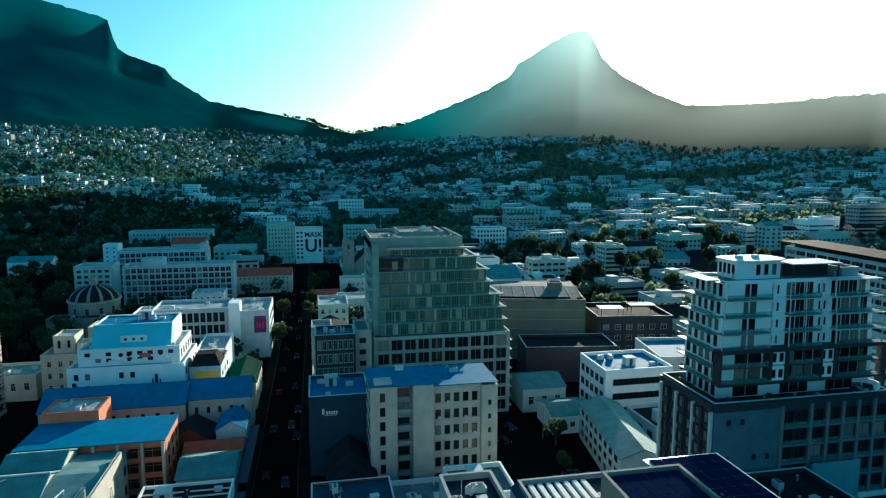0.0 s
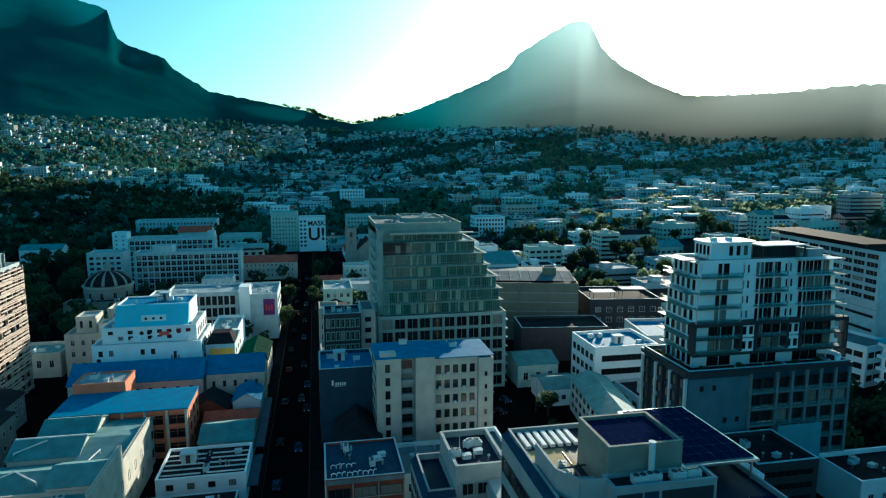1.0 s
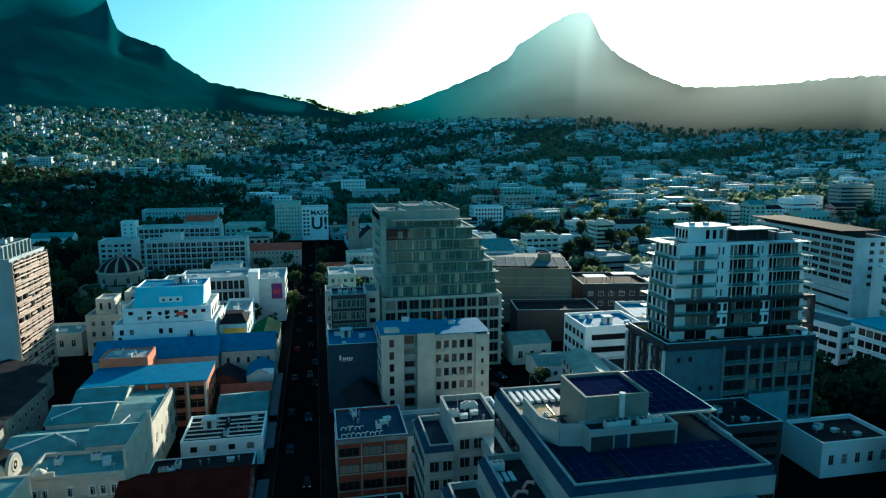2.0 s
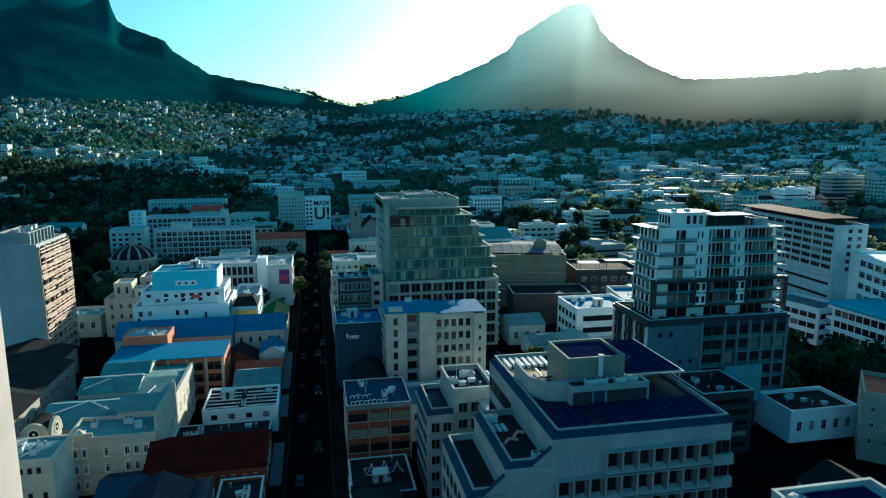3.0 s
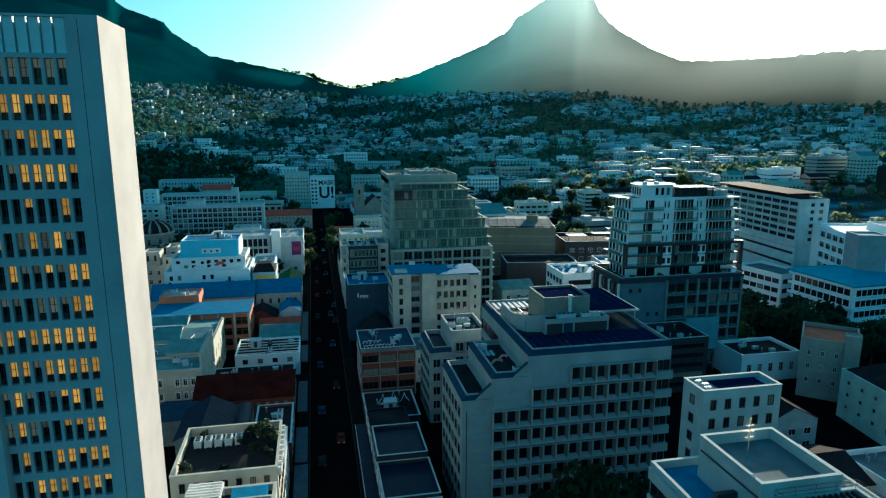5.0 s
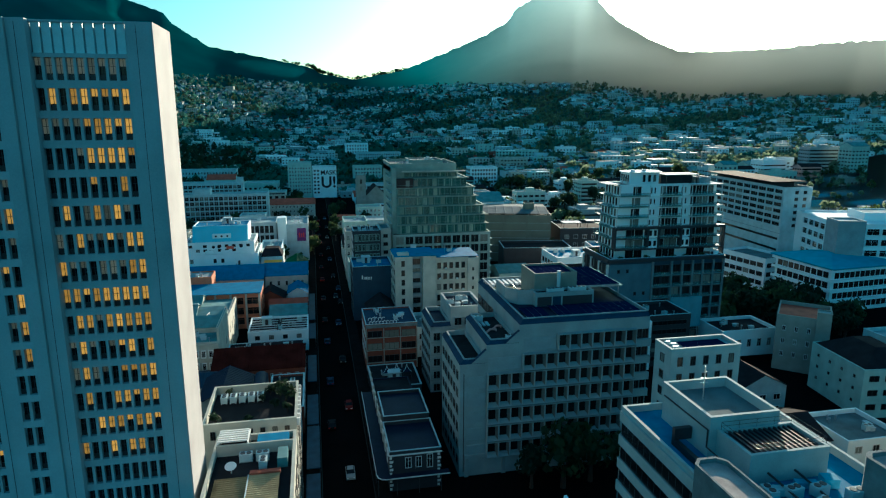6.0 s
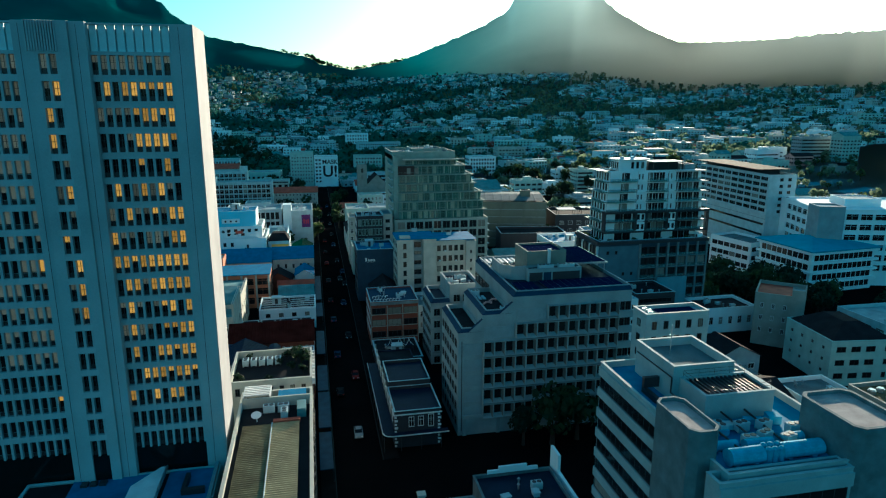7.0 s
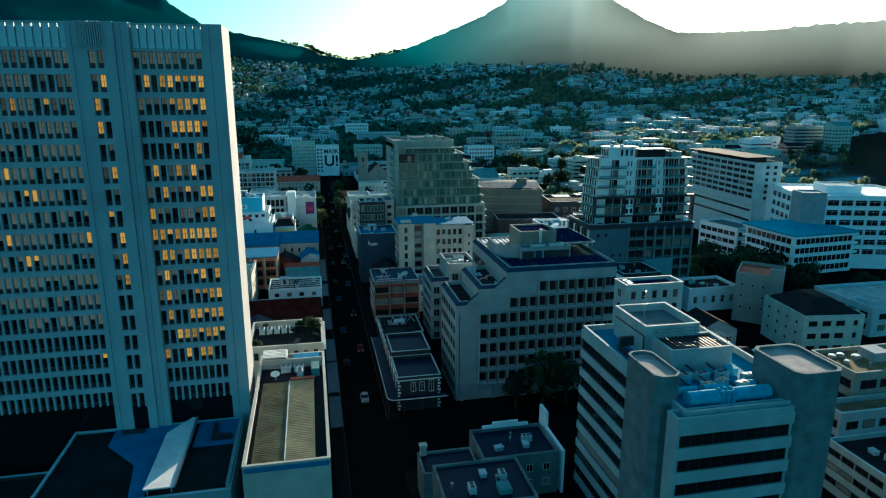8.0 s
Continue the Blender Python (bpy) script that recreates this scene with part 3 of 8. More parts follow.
# ---- the concrete office tower beside the street ----
def office_tower():
    X0, X1, Y0, Y1, TOP = -82.0, -31.3, 8.8, 18.0, 79.8
    b = house_at("tall raw concrete office tower with rows of narrow windows", X0, Y0, name="office_tower", category="tower")
    back = Y0 + 0.6
    shell(b, X0, back, X1, Y1, 0, TOP - 0.8, CONC, DECK, par=1.5)
    box = (X0, back, X1, Y1)
    L = X1 - X0
    u = lambda x: (x - X0) / L
    pitch, rows = 3.25, 17
    sill = [73.5 - pitch * i for i in range(rows)]
    def unit(gl, half=False):
        """A deep slot: glass above a dark panel, with the concrete fin at its right."""
        g = Geo()
        g.box(-0.38, -0.05, 0.62, 0.38, 0.0, 2.4, 3)
        g.box(-0.36, -0.08, 1.55 if half else 0.72, 0.36, -0.05, 2.36, 1)
        g.box(-0.37, -0.1, 1.5, 0.37, -0.05, 1.56, 2)
        g.box(-0.38, -0.10, 0.0, 0.38, 0.0, 0.56, 2)
        g.box(-0.38, -0.12, 0.56, 0.38, -0.0, 0.62, 2)
        g.box(-0.03, -0.12, 0.62, 0.03, -0.04, 2.4, 2)
        g.box(0.38, -0.55, 0.0, 0.69, 0.0, 2.4, 0)
        return g.data("window", [CONC, gl, FRAMED, GLASS])
    units = [unit(GLASS), unit(DIMGLASS), unit(LITGLASS), unit(DIMGLASS, True), unit(LITGLASS, True)]
    loose, count = Geo(), 0
    wings = [(-43.55, -33.95, 9, 0.0), (-49.0, -46.75, 2, 1.3), (-81.0, -51.75, 27, 0.0)]
    for wi, (xa, xb, n, fwd) in enumerate(wings):
        step = (xb - xa) / n
        for r, z in enumerate(sill):
            glow = (0, 0.5, 0.6, 0.4, 0.3, 0.25, 0.4, 0.4, 0.6, 0.6, 0.45, 0.45, 0.5, 0.55, 0.35)[r] if r < 15 else 0.0
            if wi == 2:
                glow *= 0.06
            for c in range(n):
                q = random.random()
                side = 1.3 if c > n * 0.5 else 0.7
                if q < glow * side * 1.5:
                    k = 2 if random.random() < 0.75 else 4
                elif r == 0 or wi == 2 and r < 13 and random.random() < 0.75:
                    k = 1 if random.random() < 0.75 else 3
                else:
                    k = (3 if random.random() < 0.6 else 1) if random.random() < 0.5 and r < 12 else 0
                x = xa + step * (c + 0.5) - 0.12
                if count < 300:
                    part("window", units[k], None, b, m=on_side(b, box, "S", u(x), z, fwd))
                    count += 1
                else:
                    x, y = x - X0, 0.6
                    loose.box(x - 0.38, y - 0.05, z + 0.62, x + 0.38, y, z + 2.4, 1)
                    loose.box(x - 0.36, y - 0.08, z + (1.55 if k > 2 else 0.72), x + 0.36, y - 0.05, z + 2.36, {0: 1, 1: 2, 2: 3, 3: 2, 4: 3}[k])
                    loose.box(x - 0.38, y - 0.1, z, x + 0.38, y, z + 0.56, 4)
                    loose.box(x + 0.38, y - 0.55, z, x + 0.69, y, z + 2.4, 0)
    tagged(part("window_rest", loose, [CONC, GLASS, DIMGLASS, LITGLASS, FRAMED], b), kind="stuff")
    for xa, xb, n, fwd in wings:
        for z in sill:
            strip(b, "spandrel", box, "S", u(xa), u(xb), z + 2.4, min(z + pitch, 76.35), 0.58 + fwd, CONC)
        # dark sheet below the rows stands for shade at the tower's foot
        strip(b, "base_glazing", box, "S", u(xa), u(xb), 0, sill[-1], 0.3 + fwd, GLASS)
    strip(b, "spine_wall", box, "S", u(-49.0), u(-46.75), 0, TOP - 3.4, 1.3, CONC)
    # corner pier and the stepped piers beside the narrow middle row
    for xa, xb, d in ((-33.95, -31.3, 0.62), (-45.4, -43.55, 1.5), (-46.75, -45.46, 1.9), (-50.3, -49.0, 1.9), (-51.75, -50.36, 1.5), (-82, -81, 0.62)):
        strip(b, "pier", box, "S", u(xa), u(xb), 0, TOP, d, CONC)
    for x in (-32.9, -44.6, -51.0):
        strip(b, "groove", box, "S", u(x), u(x + 0.05), 0, TOP - 0.4, 0.64 if x > -40 else 1.52, FRAMED)
    # tall translucent screens at the plant floor, and the ribbed head of the middle row
    for xa, xb, n, fwd in (wings[0], wings[2]):
        step = (xb - xa) / n
        for c in range(n):
            strip(b, "screen_panel", box, "S", u(xa + step * c + 0.1), u(xa + step * (c + 1) - 0.12), 76.35, TOP - 0.2, 0.3, SCREEN)
        strip(b, "head_beam", box, "S", u(xa), u(xb), TOP - 0.25, TOP, 0.5, CONC)
    for k in range(12):
        x = -50.2 + 0.3 * k
        strip(b, "louvre", box, "S", u(x), u(x + 0.16), 76.2, TOP, 2.1, CONC)
    # panel joints on the plain end wall
    for k in range(22):
        strip(b, "joint", box, "E", 0.0, 1.0, 3.6 * k + 3.0, 3.6 * k + 3.04, 0.02, GREY)
    # lining added to give the sunlit end its warmer tone
    strip(b, "end_wall_lining", (X0, Y0, X1, Y1), "E", 0.0, 1.0, 0, TOP, 0.18, ENDWALL)
    return b


office_tower()


# ---- the egg-crate office block ----
def crate_office():
    b = house_at("stepped concrete office block with deep precast window boxes", 12.0, 40.0, name="office_block", category="office")
    def block(x0, y0, x1, y1, low, top, par):
        """Walls, a sloping dark coping along the south and west edges, and a sunken roof inside a pale rim."""
        shell(b, x0, y0, x1, y1, 0, low, PRECAST, DECKD, 0.1, 0.3)
        shell(b, x0 + 0.95, y0 + 0.85, x1 - 0.05, y1 - 0.05, low - 0.2, top, PRECAST, NIGHTROOF, par, 0.22)
        X0, Y0, X1, Y1 = x0 - 12.08, y0 - 40.08, x1 - 12.0, y1 - 40.0
        part("coping", Geo().face([(X0, Y0, low + 0.12), (X1, Y0, low + 0.12), (X1, Y0 + 0.9, top - 0.1), (X0 + 1.0, Y0 + 0.9, top - 0.1)]), COPING, b)
        part("coping", Geo().face([(X0, Y0, low + 0.12), (X0 + 1.0, Y0 + 0.9, top - 0.1), (X0 + 1.0, Y1, top - 0.1), (X0, Y1, low + 0.12)]), COPING, b)
    block(23.0, 40.4, 50.0, 72, 30.5, 31.5, 0.6)
    block(16.5, 40.4, 22.98, 57.5, 26.9, 27.7, 1.0)
    block(11.3, 40.4, 16.48, 57.5, 23.3, 24.1, 1.0)
    block(12.8, 79.5, 18.0, 93, 17.4, 18.5, 1.0)
    shell(b, 18.02, 80, 26.4, 93, 0, 22.3, PRECAST, NIGHTROOF, 1.0, 0.4)
    part("north_link", Geo().prism([(11.0, 32.0), (30.0, 32.0), (30.0, 39.4), (11.0, 39.4)], 0, 20.0), PRECAST, b)
    for z in (8.0, 11.4, 14.8, 18.2):
        strip(b, "link_band", (23.0, 57.5, 50, 79.4), "W", 0.02, 0.98, z, z + 1.1, 0.35, PRECAST)
    box = (23.6, 40.4, 46.9, 72)
    for k in range(7):
        zlo = 25.2 - 3.55 * k
        for c in range(3 if k == 0 else 0 if k == 1 else -3, 10):
            if zlo > 1:
                part("window_box", window_mesh(2.31, 3.25, "crate", PRECAST, GLASS), None, b, m=on_side(b, box, "S", (c + 0.5) / 10, zlo))
        # ribbed panels where the grid stops short
        u0, u1 = ((0.01, 0.29), (-0.29, -0.01))[k] if k < 2 else (-0.47, -0.31)
        strip(b, "ribbed_panel", box, "S", u0, u1, zlo + 0.25, zlo + 2.7, 0.12, GREY)
        for c in range(6):
            u = u0 + (u1 - u0) * (c + 0.5) / 6
            strip(b, "panel_rib", box, "S", u - 0.002, u + 0.002, zlo + 0.25, zlo + 2.7, 0.17, GREY)
        strip(b, "balcony_band", (47.0, 40.4, 50.2, 72), "S", 0, 1, zlo - 0.6, zlo + 0.9, 0.7, PRECAST)
        if k < 6:
            face(b, (47.0, 40.4, 50.0, 72), "S", zlo + 0.9, zlo + 2.9, 2, 1, 0.9, 0.98, "band", FRAMED)
    # shop floors under the grid
    strip(b, "base_band", (12.3, 40.6, 50.0, 72), "S", 0, 1, 4.0, 4.7, 0.7, PRECAST)
    for k in range(5):
        face(b, (12.9, 40.6, 49.4, 72), "S", 0.4, 3.8, 1, 1, 1.0, 1.0, "band", FRAMED, GLASS, (k / 5 + 0.01, (k + 1) / 5 - 0.01), 0)
        strip(b, "base_pier", (12.3, 40.6, 50.0, 72), "S", k / 5, k / 5 + 0.02, 0, 4.0, 0.6, PRECAST)
    # sloping parapet flanks between the roof steps
    for xa, za, xb, zb in ((20.0, 26.9, 23.6, 29.9), (13.4, 23.3, 16.9, 26.4)):
        p, q = [[(x - 12, y, z) for x, z in ((xa, za), (xb, za), (xb, zb))] for y in (0.37, 1.3)]
        part("parapet_flank", Geo().face(p).face(q[::-1]).face([p[1], q[1], q[2], p[2]]), PRECAST, b)
        part("coping", Geo().face([p[2], q[2], q[0], p[0]]), COPING, b)
    for x0, x1, y, top, n in ((18.02, 26.4, 80, 19.7, 3), (12.8, 18.0, 79.5, 16.2, 2)):
        for r in range(5):
            z = top - 3.4 * r
            if z > 2:
                face(b, (x0, y, x1, 93), "S", z - 2.5, z, n, 1, 0.82, 0.9, "bay", PRECAST, GLASS, (0.08, 0.98), 0)
                strip(b, "sill_band", (x0, y, x1, 93), "S", 0.0, 1.0, z - 3.0, z - 2.7, 0.2, PRECAST)
    face(b, (12.8, 79.5, 18.0, 93), "W", 1, 16.8, 6, 5, 0.55, 0.5, "plain", FRAMED)
    face(b, (11.3, 40.4, 16.5, 57.5), "W", 1, 22.4, 6, 6, 0.55, 0.5, "plain", FRAMED)
    face(b, (23.0, 58, 49, 72), "W", 16, 29, 4, 3, 0.9, 0.55, "band", FRAMED)
    strip(b, "slot_window", (11.3, 40.4, 16.5, 57.5), "S", 0.14, 0.17, 1, 21.5, 0.03, DARK)
    # roof house with its sloping canopy of panels
    shell(b, 30.2, 53, 39.6, 61.8, 30.9, 37, PLANTWALL, DECK, 0.45, 0.28)
    shell(b, 29.4, 49.8, 42.2, 53, 30.9, 33.7, PRECAST, DECKD, 0.35)
    # dark sheets stand for shade inside open voids; the blue one is a door
    for u0, u1, m2 in ((0.03, 0.27, DARK), (0.29, 0.43, CANOPYBLUE), (0.46, 0.97, DARK)):
        strip(b, "plant_door", (29.4, 49.8, 42.2, 53), "S", u0, u1, 30.95, 32.9, 0.05, m2)
    part("flue", Geo().cyl(35.2 - 12, 52.2 - 40, 0.38, 33.3, 37.5, 14).cyl(35.2 - 12, 52.2 - 40, 0.44, 37.5, 37.7, 14), PALE, b)
    part("tan_deck", Geo().box(24.3 - 12, 60.5 - 40, 30.88, 29.9 - 12, 66 - 40, 30.93), RIBROOF, b)
    for k, (px0, py0, px1, py1) in enumerate(((24.9, 56.4, 29.8, 56.0), (24.9, 58.2, 29.9, 58.6), (25.8, 54.2, 25.6, 61.2), (27.6, 53.0, 27.9, 61.4))):
        part("plant_pipe", Geo().tube((px0 - 12, py0 - 40, 31.9 + 0.25 * k), (px1 - 12, py1 - 40, 31.9 + 0.25 * k), 0.13, 8).tube((px0 - 12, py0 - 40, 30.9), (px0 - 12, py0 - 40, 32 + 0.25 * k), 0.1, 6), (PALE, FRAMED)[k % 2], b)
    part("canopy", Geo().box(39.8 - 12, 53 - 40, 33.4, 50.2 - 12, 70 - 40, 33.7), STEEL, b)
    for x in (40.2, 49.6):
        for y in (53.6, 61, 69.4):
            part("canopy_post", Geo().box(x - 12.1, y - 40.1, 30.8, x - 11.9, y - 39.9, 33.4), STEEL, b)
    wallpts = [(24.6, 62), (24.6, 55), (26.4, 52.2), (29.4, 51.6)]
    for (ax, ay), (bx, by) in zip(wallpts, wallpts[1:]):
        g = Geo()
        dx, dy = bx - ax, by - ay
        q = math.hypot(dx, dy)
        nx, ny = -dy / q * 0.15, dx / q * 0.15
        g.prism([(ax - 12 + nx, ay - 40 + ny), (ax - 12 - nx, ay - 40 - ny), (bx - 12 - nx, by - 40 - ny), (bx - 12 + nx, by - 40 + ny)], 30.9, 34.0)
        part("screen_wall", g, PRECAST, b)
    for k in range(8):
        part("skylight", Geo().box(23.8 + 1.15 * k - 12, 66.5 - 40, 30.9, 24.4 + 1.15 * k - 12, 71 - 40, 31.35), CANVAS, b)
    return b


crate_office()


def roof_rail(x0, y0, x1, y1, z):
    """A thin steel guard rail round a flat roof."""
    b = thing("guard_rail", "thin steel guard rail round a flat roof", "rail", pose(x0, y0, z), "roof guard rails")
    w, d = x1 - x0, y1 - y0
    for h in (0.5, 1.0):
        g = Geo()
        for p, q in (((0, 0), (w, 0)), ((w, 0), (w, d)), ((w, d), (0, d)), ((0, d), (0, 0))):
            g.tube((*p, h), (*q, h), 0.025, 6)
        part("rail", g, FRAMED, b)
    n = max(2, int(w / 2.2))
    for k in range(n + 1):
        for y in (0, d):
            part("post", Geo().tube((w * k / n, y, 0), (w * k / n, y, 1.0), 0.022, 6), FRAMED, b)
    return b


def panel_field(x0, y0, x1, y1, z, nx, ny, tilt=0.0):
    """Rows of solar panels on a roof, each a thing of its own."""
    w, d = (x1 - x0) / nx, (y1 - y0) / ny
    g = Geo().box(-w * 0.47, -d * 0.47, 0.10, w * 0.47, d * 0.47, 0.14, 0)
    g.box(-w * 0.485, -d * 0.485, 0.05, w * 0.485, d * 0.485, 0.10, 1)
    for sx in (-0.4, 0.4):
        g.box(w * sx - 0.05, -d * 0.4, 0, w * sx + 0.05, d * 0.4, 0.05, 1)
    first = None
    for i in range(nx):
        for j in range(ny):
            m = pose(x0 + w * (i + 0.5), y0 + d * (j + 0.5), z, tilt)
            if first is None:
                first = single("solar_panel", g, [PANEL, STEEL], "dark blue solar panel in a thin metal rim on a roof", "solar panel", m, group="rooftop solar panels")
            else:
                copy_thing(first, m)


panel_field(30.7, 53.5, 39.1, 61.3, 36.58, 6, 5)
panel_field(40.2, 53.4, 49.8, 69.6, 33.72, 6, 8)
panel_field(31.6, 42.4, 49.2, 49.2, 31.1, 11, 4)
panel_field(25.2, 42.6, 30.0, 48.8, 31.1, 3, 4)


# ---- the striped office block ----
def striped_office():
    b = house_at("white office block with dark ribbon windows and windowless stair shafts", 25.6, -27.5, name="office_block", category="office")
    X0, Y0, X1, Y1, TOP = 25.6, -27.5, 45.5, 4.0, 31.0
    shell(b, X0, Y0, X1, Y1, 0, TOP, STRIPE, BLUEROOF, 0.9)
    shell(b, 24.0, -28.3, 40.7, -25.9, 0, 30.6, STRIPE, DECKL, 0.9)
    for r in range(9):
        z = 28.9 - 3.45 * r
        face(b, (X0, Y0, X1, Y1), "W", z - 1.9, z, 1, 1, 1.0, 1.0, "band", FRAMED, span=(0.01, 0.62))
        strip(b, "spandrel", (X0, Y0, X1, Y1), "W", 0.0, 0.63, z + 0.05, z + 1.5, 0.3, STRIPE)
        z -= 0.5
        face(b, (24.0, -28.3, 40.7, -25.9), "S", z - 1.7, z, 1, 1, 1.0, 1.0, "band", FRAMED, span=(0.03, 0.97))
        strip(b, "spandrel", (24.0, -28.3, 40.7, -25.9), "S", 0.0, 1.0, z + 0.05, z + 1.7, 0.3, STRIPE)
    def shaft(x0, y0, x1, y1, top):
        o, c = b.location, 0.9
        p = [(x0 + c, y0), (x1 - c, y0), (x1, y0 + c), (x1, y1 - c), (x1 - c, y1), (x0 + c, y1), (x0, y1 - c), (x0, y0 + c)]
        p = [(x - o.x, y - o.y) for x, y in p]
        cx, cy = (x0 + x1) / 2 - o.x, (y0 + y1) / 2 - o.y
        q = [(cx + (x - cx) * 0.88, cy + (y - cy) * 0.92) for x, y in p]
        g = Geo().prism(p, 0, top - 0.6)
        for i in range(8):
            j = (i + 1) % 8
            g.face([(*p[i], top - 0.6), (*p[j], top - 0.6), (*p[j], top), (*p[i], top)])
            g.face([(*p[i], top), (*p[j], top), (*q[j], top), (*q[i], top)])
            g.face([(*q[j], top - 0.59), (*q[i], top - 0.59), (*q[i], top), (*q[j], top)])
        part("stair_shaft", g, SHAFT, b)
        part("roof", Geo().prism(q, top - 0.6, top - 0.5), SHAFTROOF, b)
    shaft(23.2, -24.2, 27.0, -15.4, 34.5)
    shaft(40.7, -28.4, 47.8, -18.8, 35.2)
    shell(b, 30.0, -8.8, 39.2, 1.5, 30.1, 35.2, STRIPE, DECK, 1.2)
    shell(b, 31.0, -14.8, 41.0, -8.82, 30.1, 33.6, STRIPE, DECKD, 0.8)
    for k in range(14):
        part("louvre", Geo().box(31.6 + 0.66 * k - 25.6, -14.4 + 27.5, 33.0, 31.85 + 0.66 * k - 25.6, -9.1 + 27.5, 33.45), DARK, b)
    return b


for k in range(2):
    single("bent_duct", Geo().tube((18.4 + 2.0 * k, 47.2 + 2 * k, 27.1), (19.4 + 2.0 * k, 48.6 + 2 * k, 27.1), 0.22, 8).tube((19.4 + 2.0 * k, 48.6 + 2 * k, 27.1), (20.6 + 1.6 * k, 48.4 + 2 * k, 27.1), 0.22, 8).tube((20.6 + 1.6 * k, 48.4 + 2 * k, 26.7), (20.6 + 1.6 * k, 48.4 + 2 * k, 27.2), 0.22, 8), PINK, "pale pink bent duct lying on a dark roof terrace", "duct", group="terrace ducts")
for k in range(3):
    single("roof_hatch", Geo().box(17.9 + 0.9 * k, 51.6, 26.7, 18.5 + 0.9 * k, 54.0, 27.0), PALE, "pale narrow hatch on a dark roof terrace", "hatch", group="terrace hatches")
striped_office()
roof_rail(31.3, -14.5, 40.7, -9.1, 33.7)

# ---- roof plant ----
def tank(x, y, z, r, h, along=None):
    g = Geo()
    if along:
        n = 16
        ring = [(r * math.cos(2 * math.pi * i / n), r * math.sin(2 * math.pi * i / n)) for i in range(n)]
        for xa, s in ((-h / 2, 1), (h / 2, 1)):
            g.v += [(xa * s, p, q + r) for p, q in ring]
        g.f += [tuple(range(n - 1, -1, -1)), tuple(range(n, 2 * n))] + [(i, (i + 1) % n, n + (i + 1) % n, n + i) for i in range(n)]
        g.i = [0] * (n + 2)
        g.box(-h * 0.35, -r * 0.7, 0, -h * 0.25, r * 0.7, r * 0.5).box(h * 0.25, -r * 0.7, 0, h * 0.35, r * 0.7, r * 0.5)
    else:
        g.cyl(0, 0, r, 0, h, 16).cyl(0, 0, r, h, h + 0.25, 16, 0, r * 0.4)
    return single("roof_tank", g, [BLUELAG], "pale blue lagged cylindrical tank on a flat roof", "tank", pose(x, y, z), group="roof tanks")


def ac_unit():
    b = thing("air_conditioner", "boxy metal air conditioning unit on a flat roof", "air conditioner", pose(33, -21, 30.15), "roof air conditioners")
    part("body", Geo().box(-0.9, -0.55, 0.15, 0.9, 0.55, 1.25), PALE, b)
    part("fan_grille", Geo().cyl(-0.42, 0, 0.36, 1.25, 1.33, 14).cyl(0.42, 0, 0.36, 1.25, 1.33, 14), FRAMED, b)
    part("skid", Geo().box(-0.95, -0.5, 0, 0.95, -0.38, 0.15).box(-0.95, 0.38, 0, 0.95, 0.5, 0.15), STEEL, b)
    return b


AC = ac_unit()
for ax, ay, az, rz in [(35.5, -20.4, 30.15, 20), (37.8, -21.6, 30.15, 15), (34.2, -17.8, 30.15, 10), (37.2, -18.0, 30.15, 12), (40.3, -19.5, 30.15, 0), (31.5, -17.5, 30.15, 90),
                       (26.5, 57.5, 30.95, 10), (27.2, 59.5, 30.95, 70), (26.4, 55.2, 30.95, 30), (28.8, 53.8, 30.95, 0), (33.2, 51.2, 33.05, 0), (35.0, 51.4, 33.05, 0), (38.0, 51.2, 33.05, 0), (40.0, 51.4, 33.05, 0),
                       (21.8, 42.4, 26.75, 0), (18.6, 55, 26.75, 0), (19, 85, 21.55, 0), (22, 88, 21.55, 40), (-25.5, 17.4, 21.0, 0), (-23.2, 17.4, 21.0, 0), (-23.0, 15.4, 21.0, 90), (17, 134, 26.3, 0), (30, 138, 23.5, 0), (24, 190, 50.2, 0), (32, 186, 50.2, 0)]:
    copy_thing(AC, pose(ax, ay, az, 0, 0, rz))
for k in range(5):
    copy_thing(AC, pose(-31 + 1.5 * k, 37.8, 20.95, 0, 0, 90))
for k, (tx, ty, tr, tl2) in enumerate(((29.8, -24.4, 1.0, 4.2), (37.2, -24.2, 0.95, 5.4), (33.4, -22.0, 0.7, 3.6), (38.4, -21.2, 0.6, 3.2), (29.4, -21.4, 0.6, 3.0))):
    tank(tx, ty, 30.1, tr, tl2, along=True)
for tx, ty in ((32.6, -24.8), (33.4, -24.8), (34.2, -24.8), (32.6, -23.8), (33.5, -23.8), (34.4, -23.8)):
    tank(tx, ty, 30.1, 0.4, 1.7)
for k, (px0, py0, pw, pd2, ph) in enumerate(((27.6, -19.6, 1.6, 1.0, 0.9), (29.8, -18.2, 2.2, 1.0, 0.8), (32.4, -17.4, 2.0, 1.0, 0.9), (35.6, -16.6, 2.4, 0.9, 0.8), (27.4, -16.6, 1.4, 1.4, 0.7), (38.6, -17.2, 1.6, 1.4, 1.2))):
    single("duct_box", Geo().box(0, 0, 0.12, pw, pd2, ph).box(0.1, 0.1, 0, 0.3, pd2 - 0.1, 0.12).box(pw - 0.3, 0.1, 0, pw - 0.1, pd2 - 0.1, 0.12), BLUELAG if k % 2 else PALE, "lagged metal duct box on a blue flat roof", "duct", pose(px0, py0, 30.1, 0, 0, -14), group="roof duct boxes")
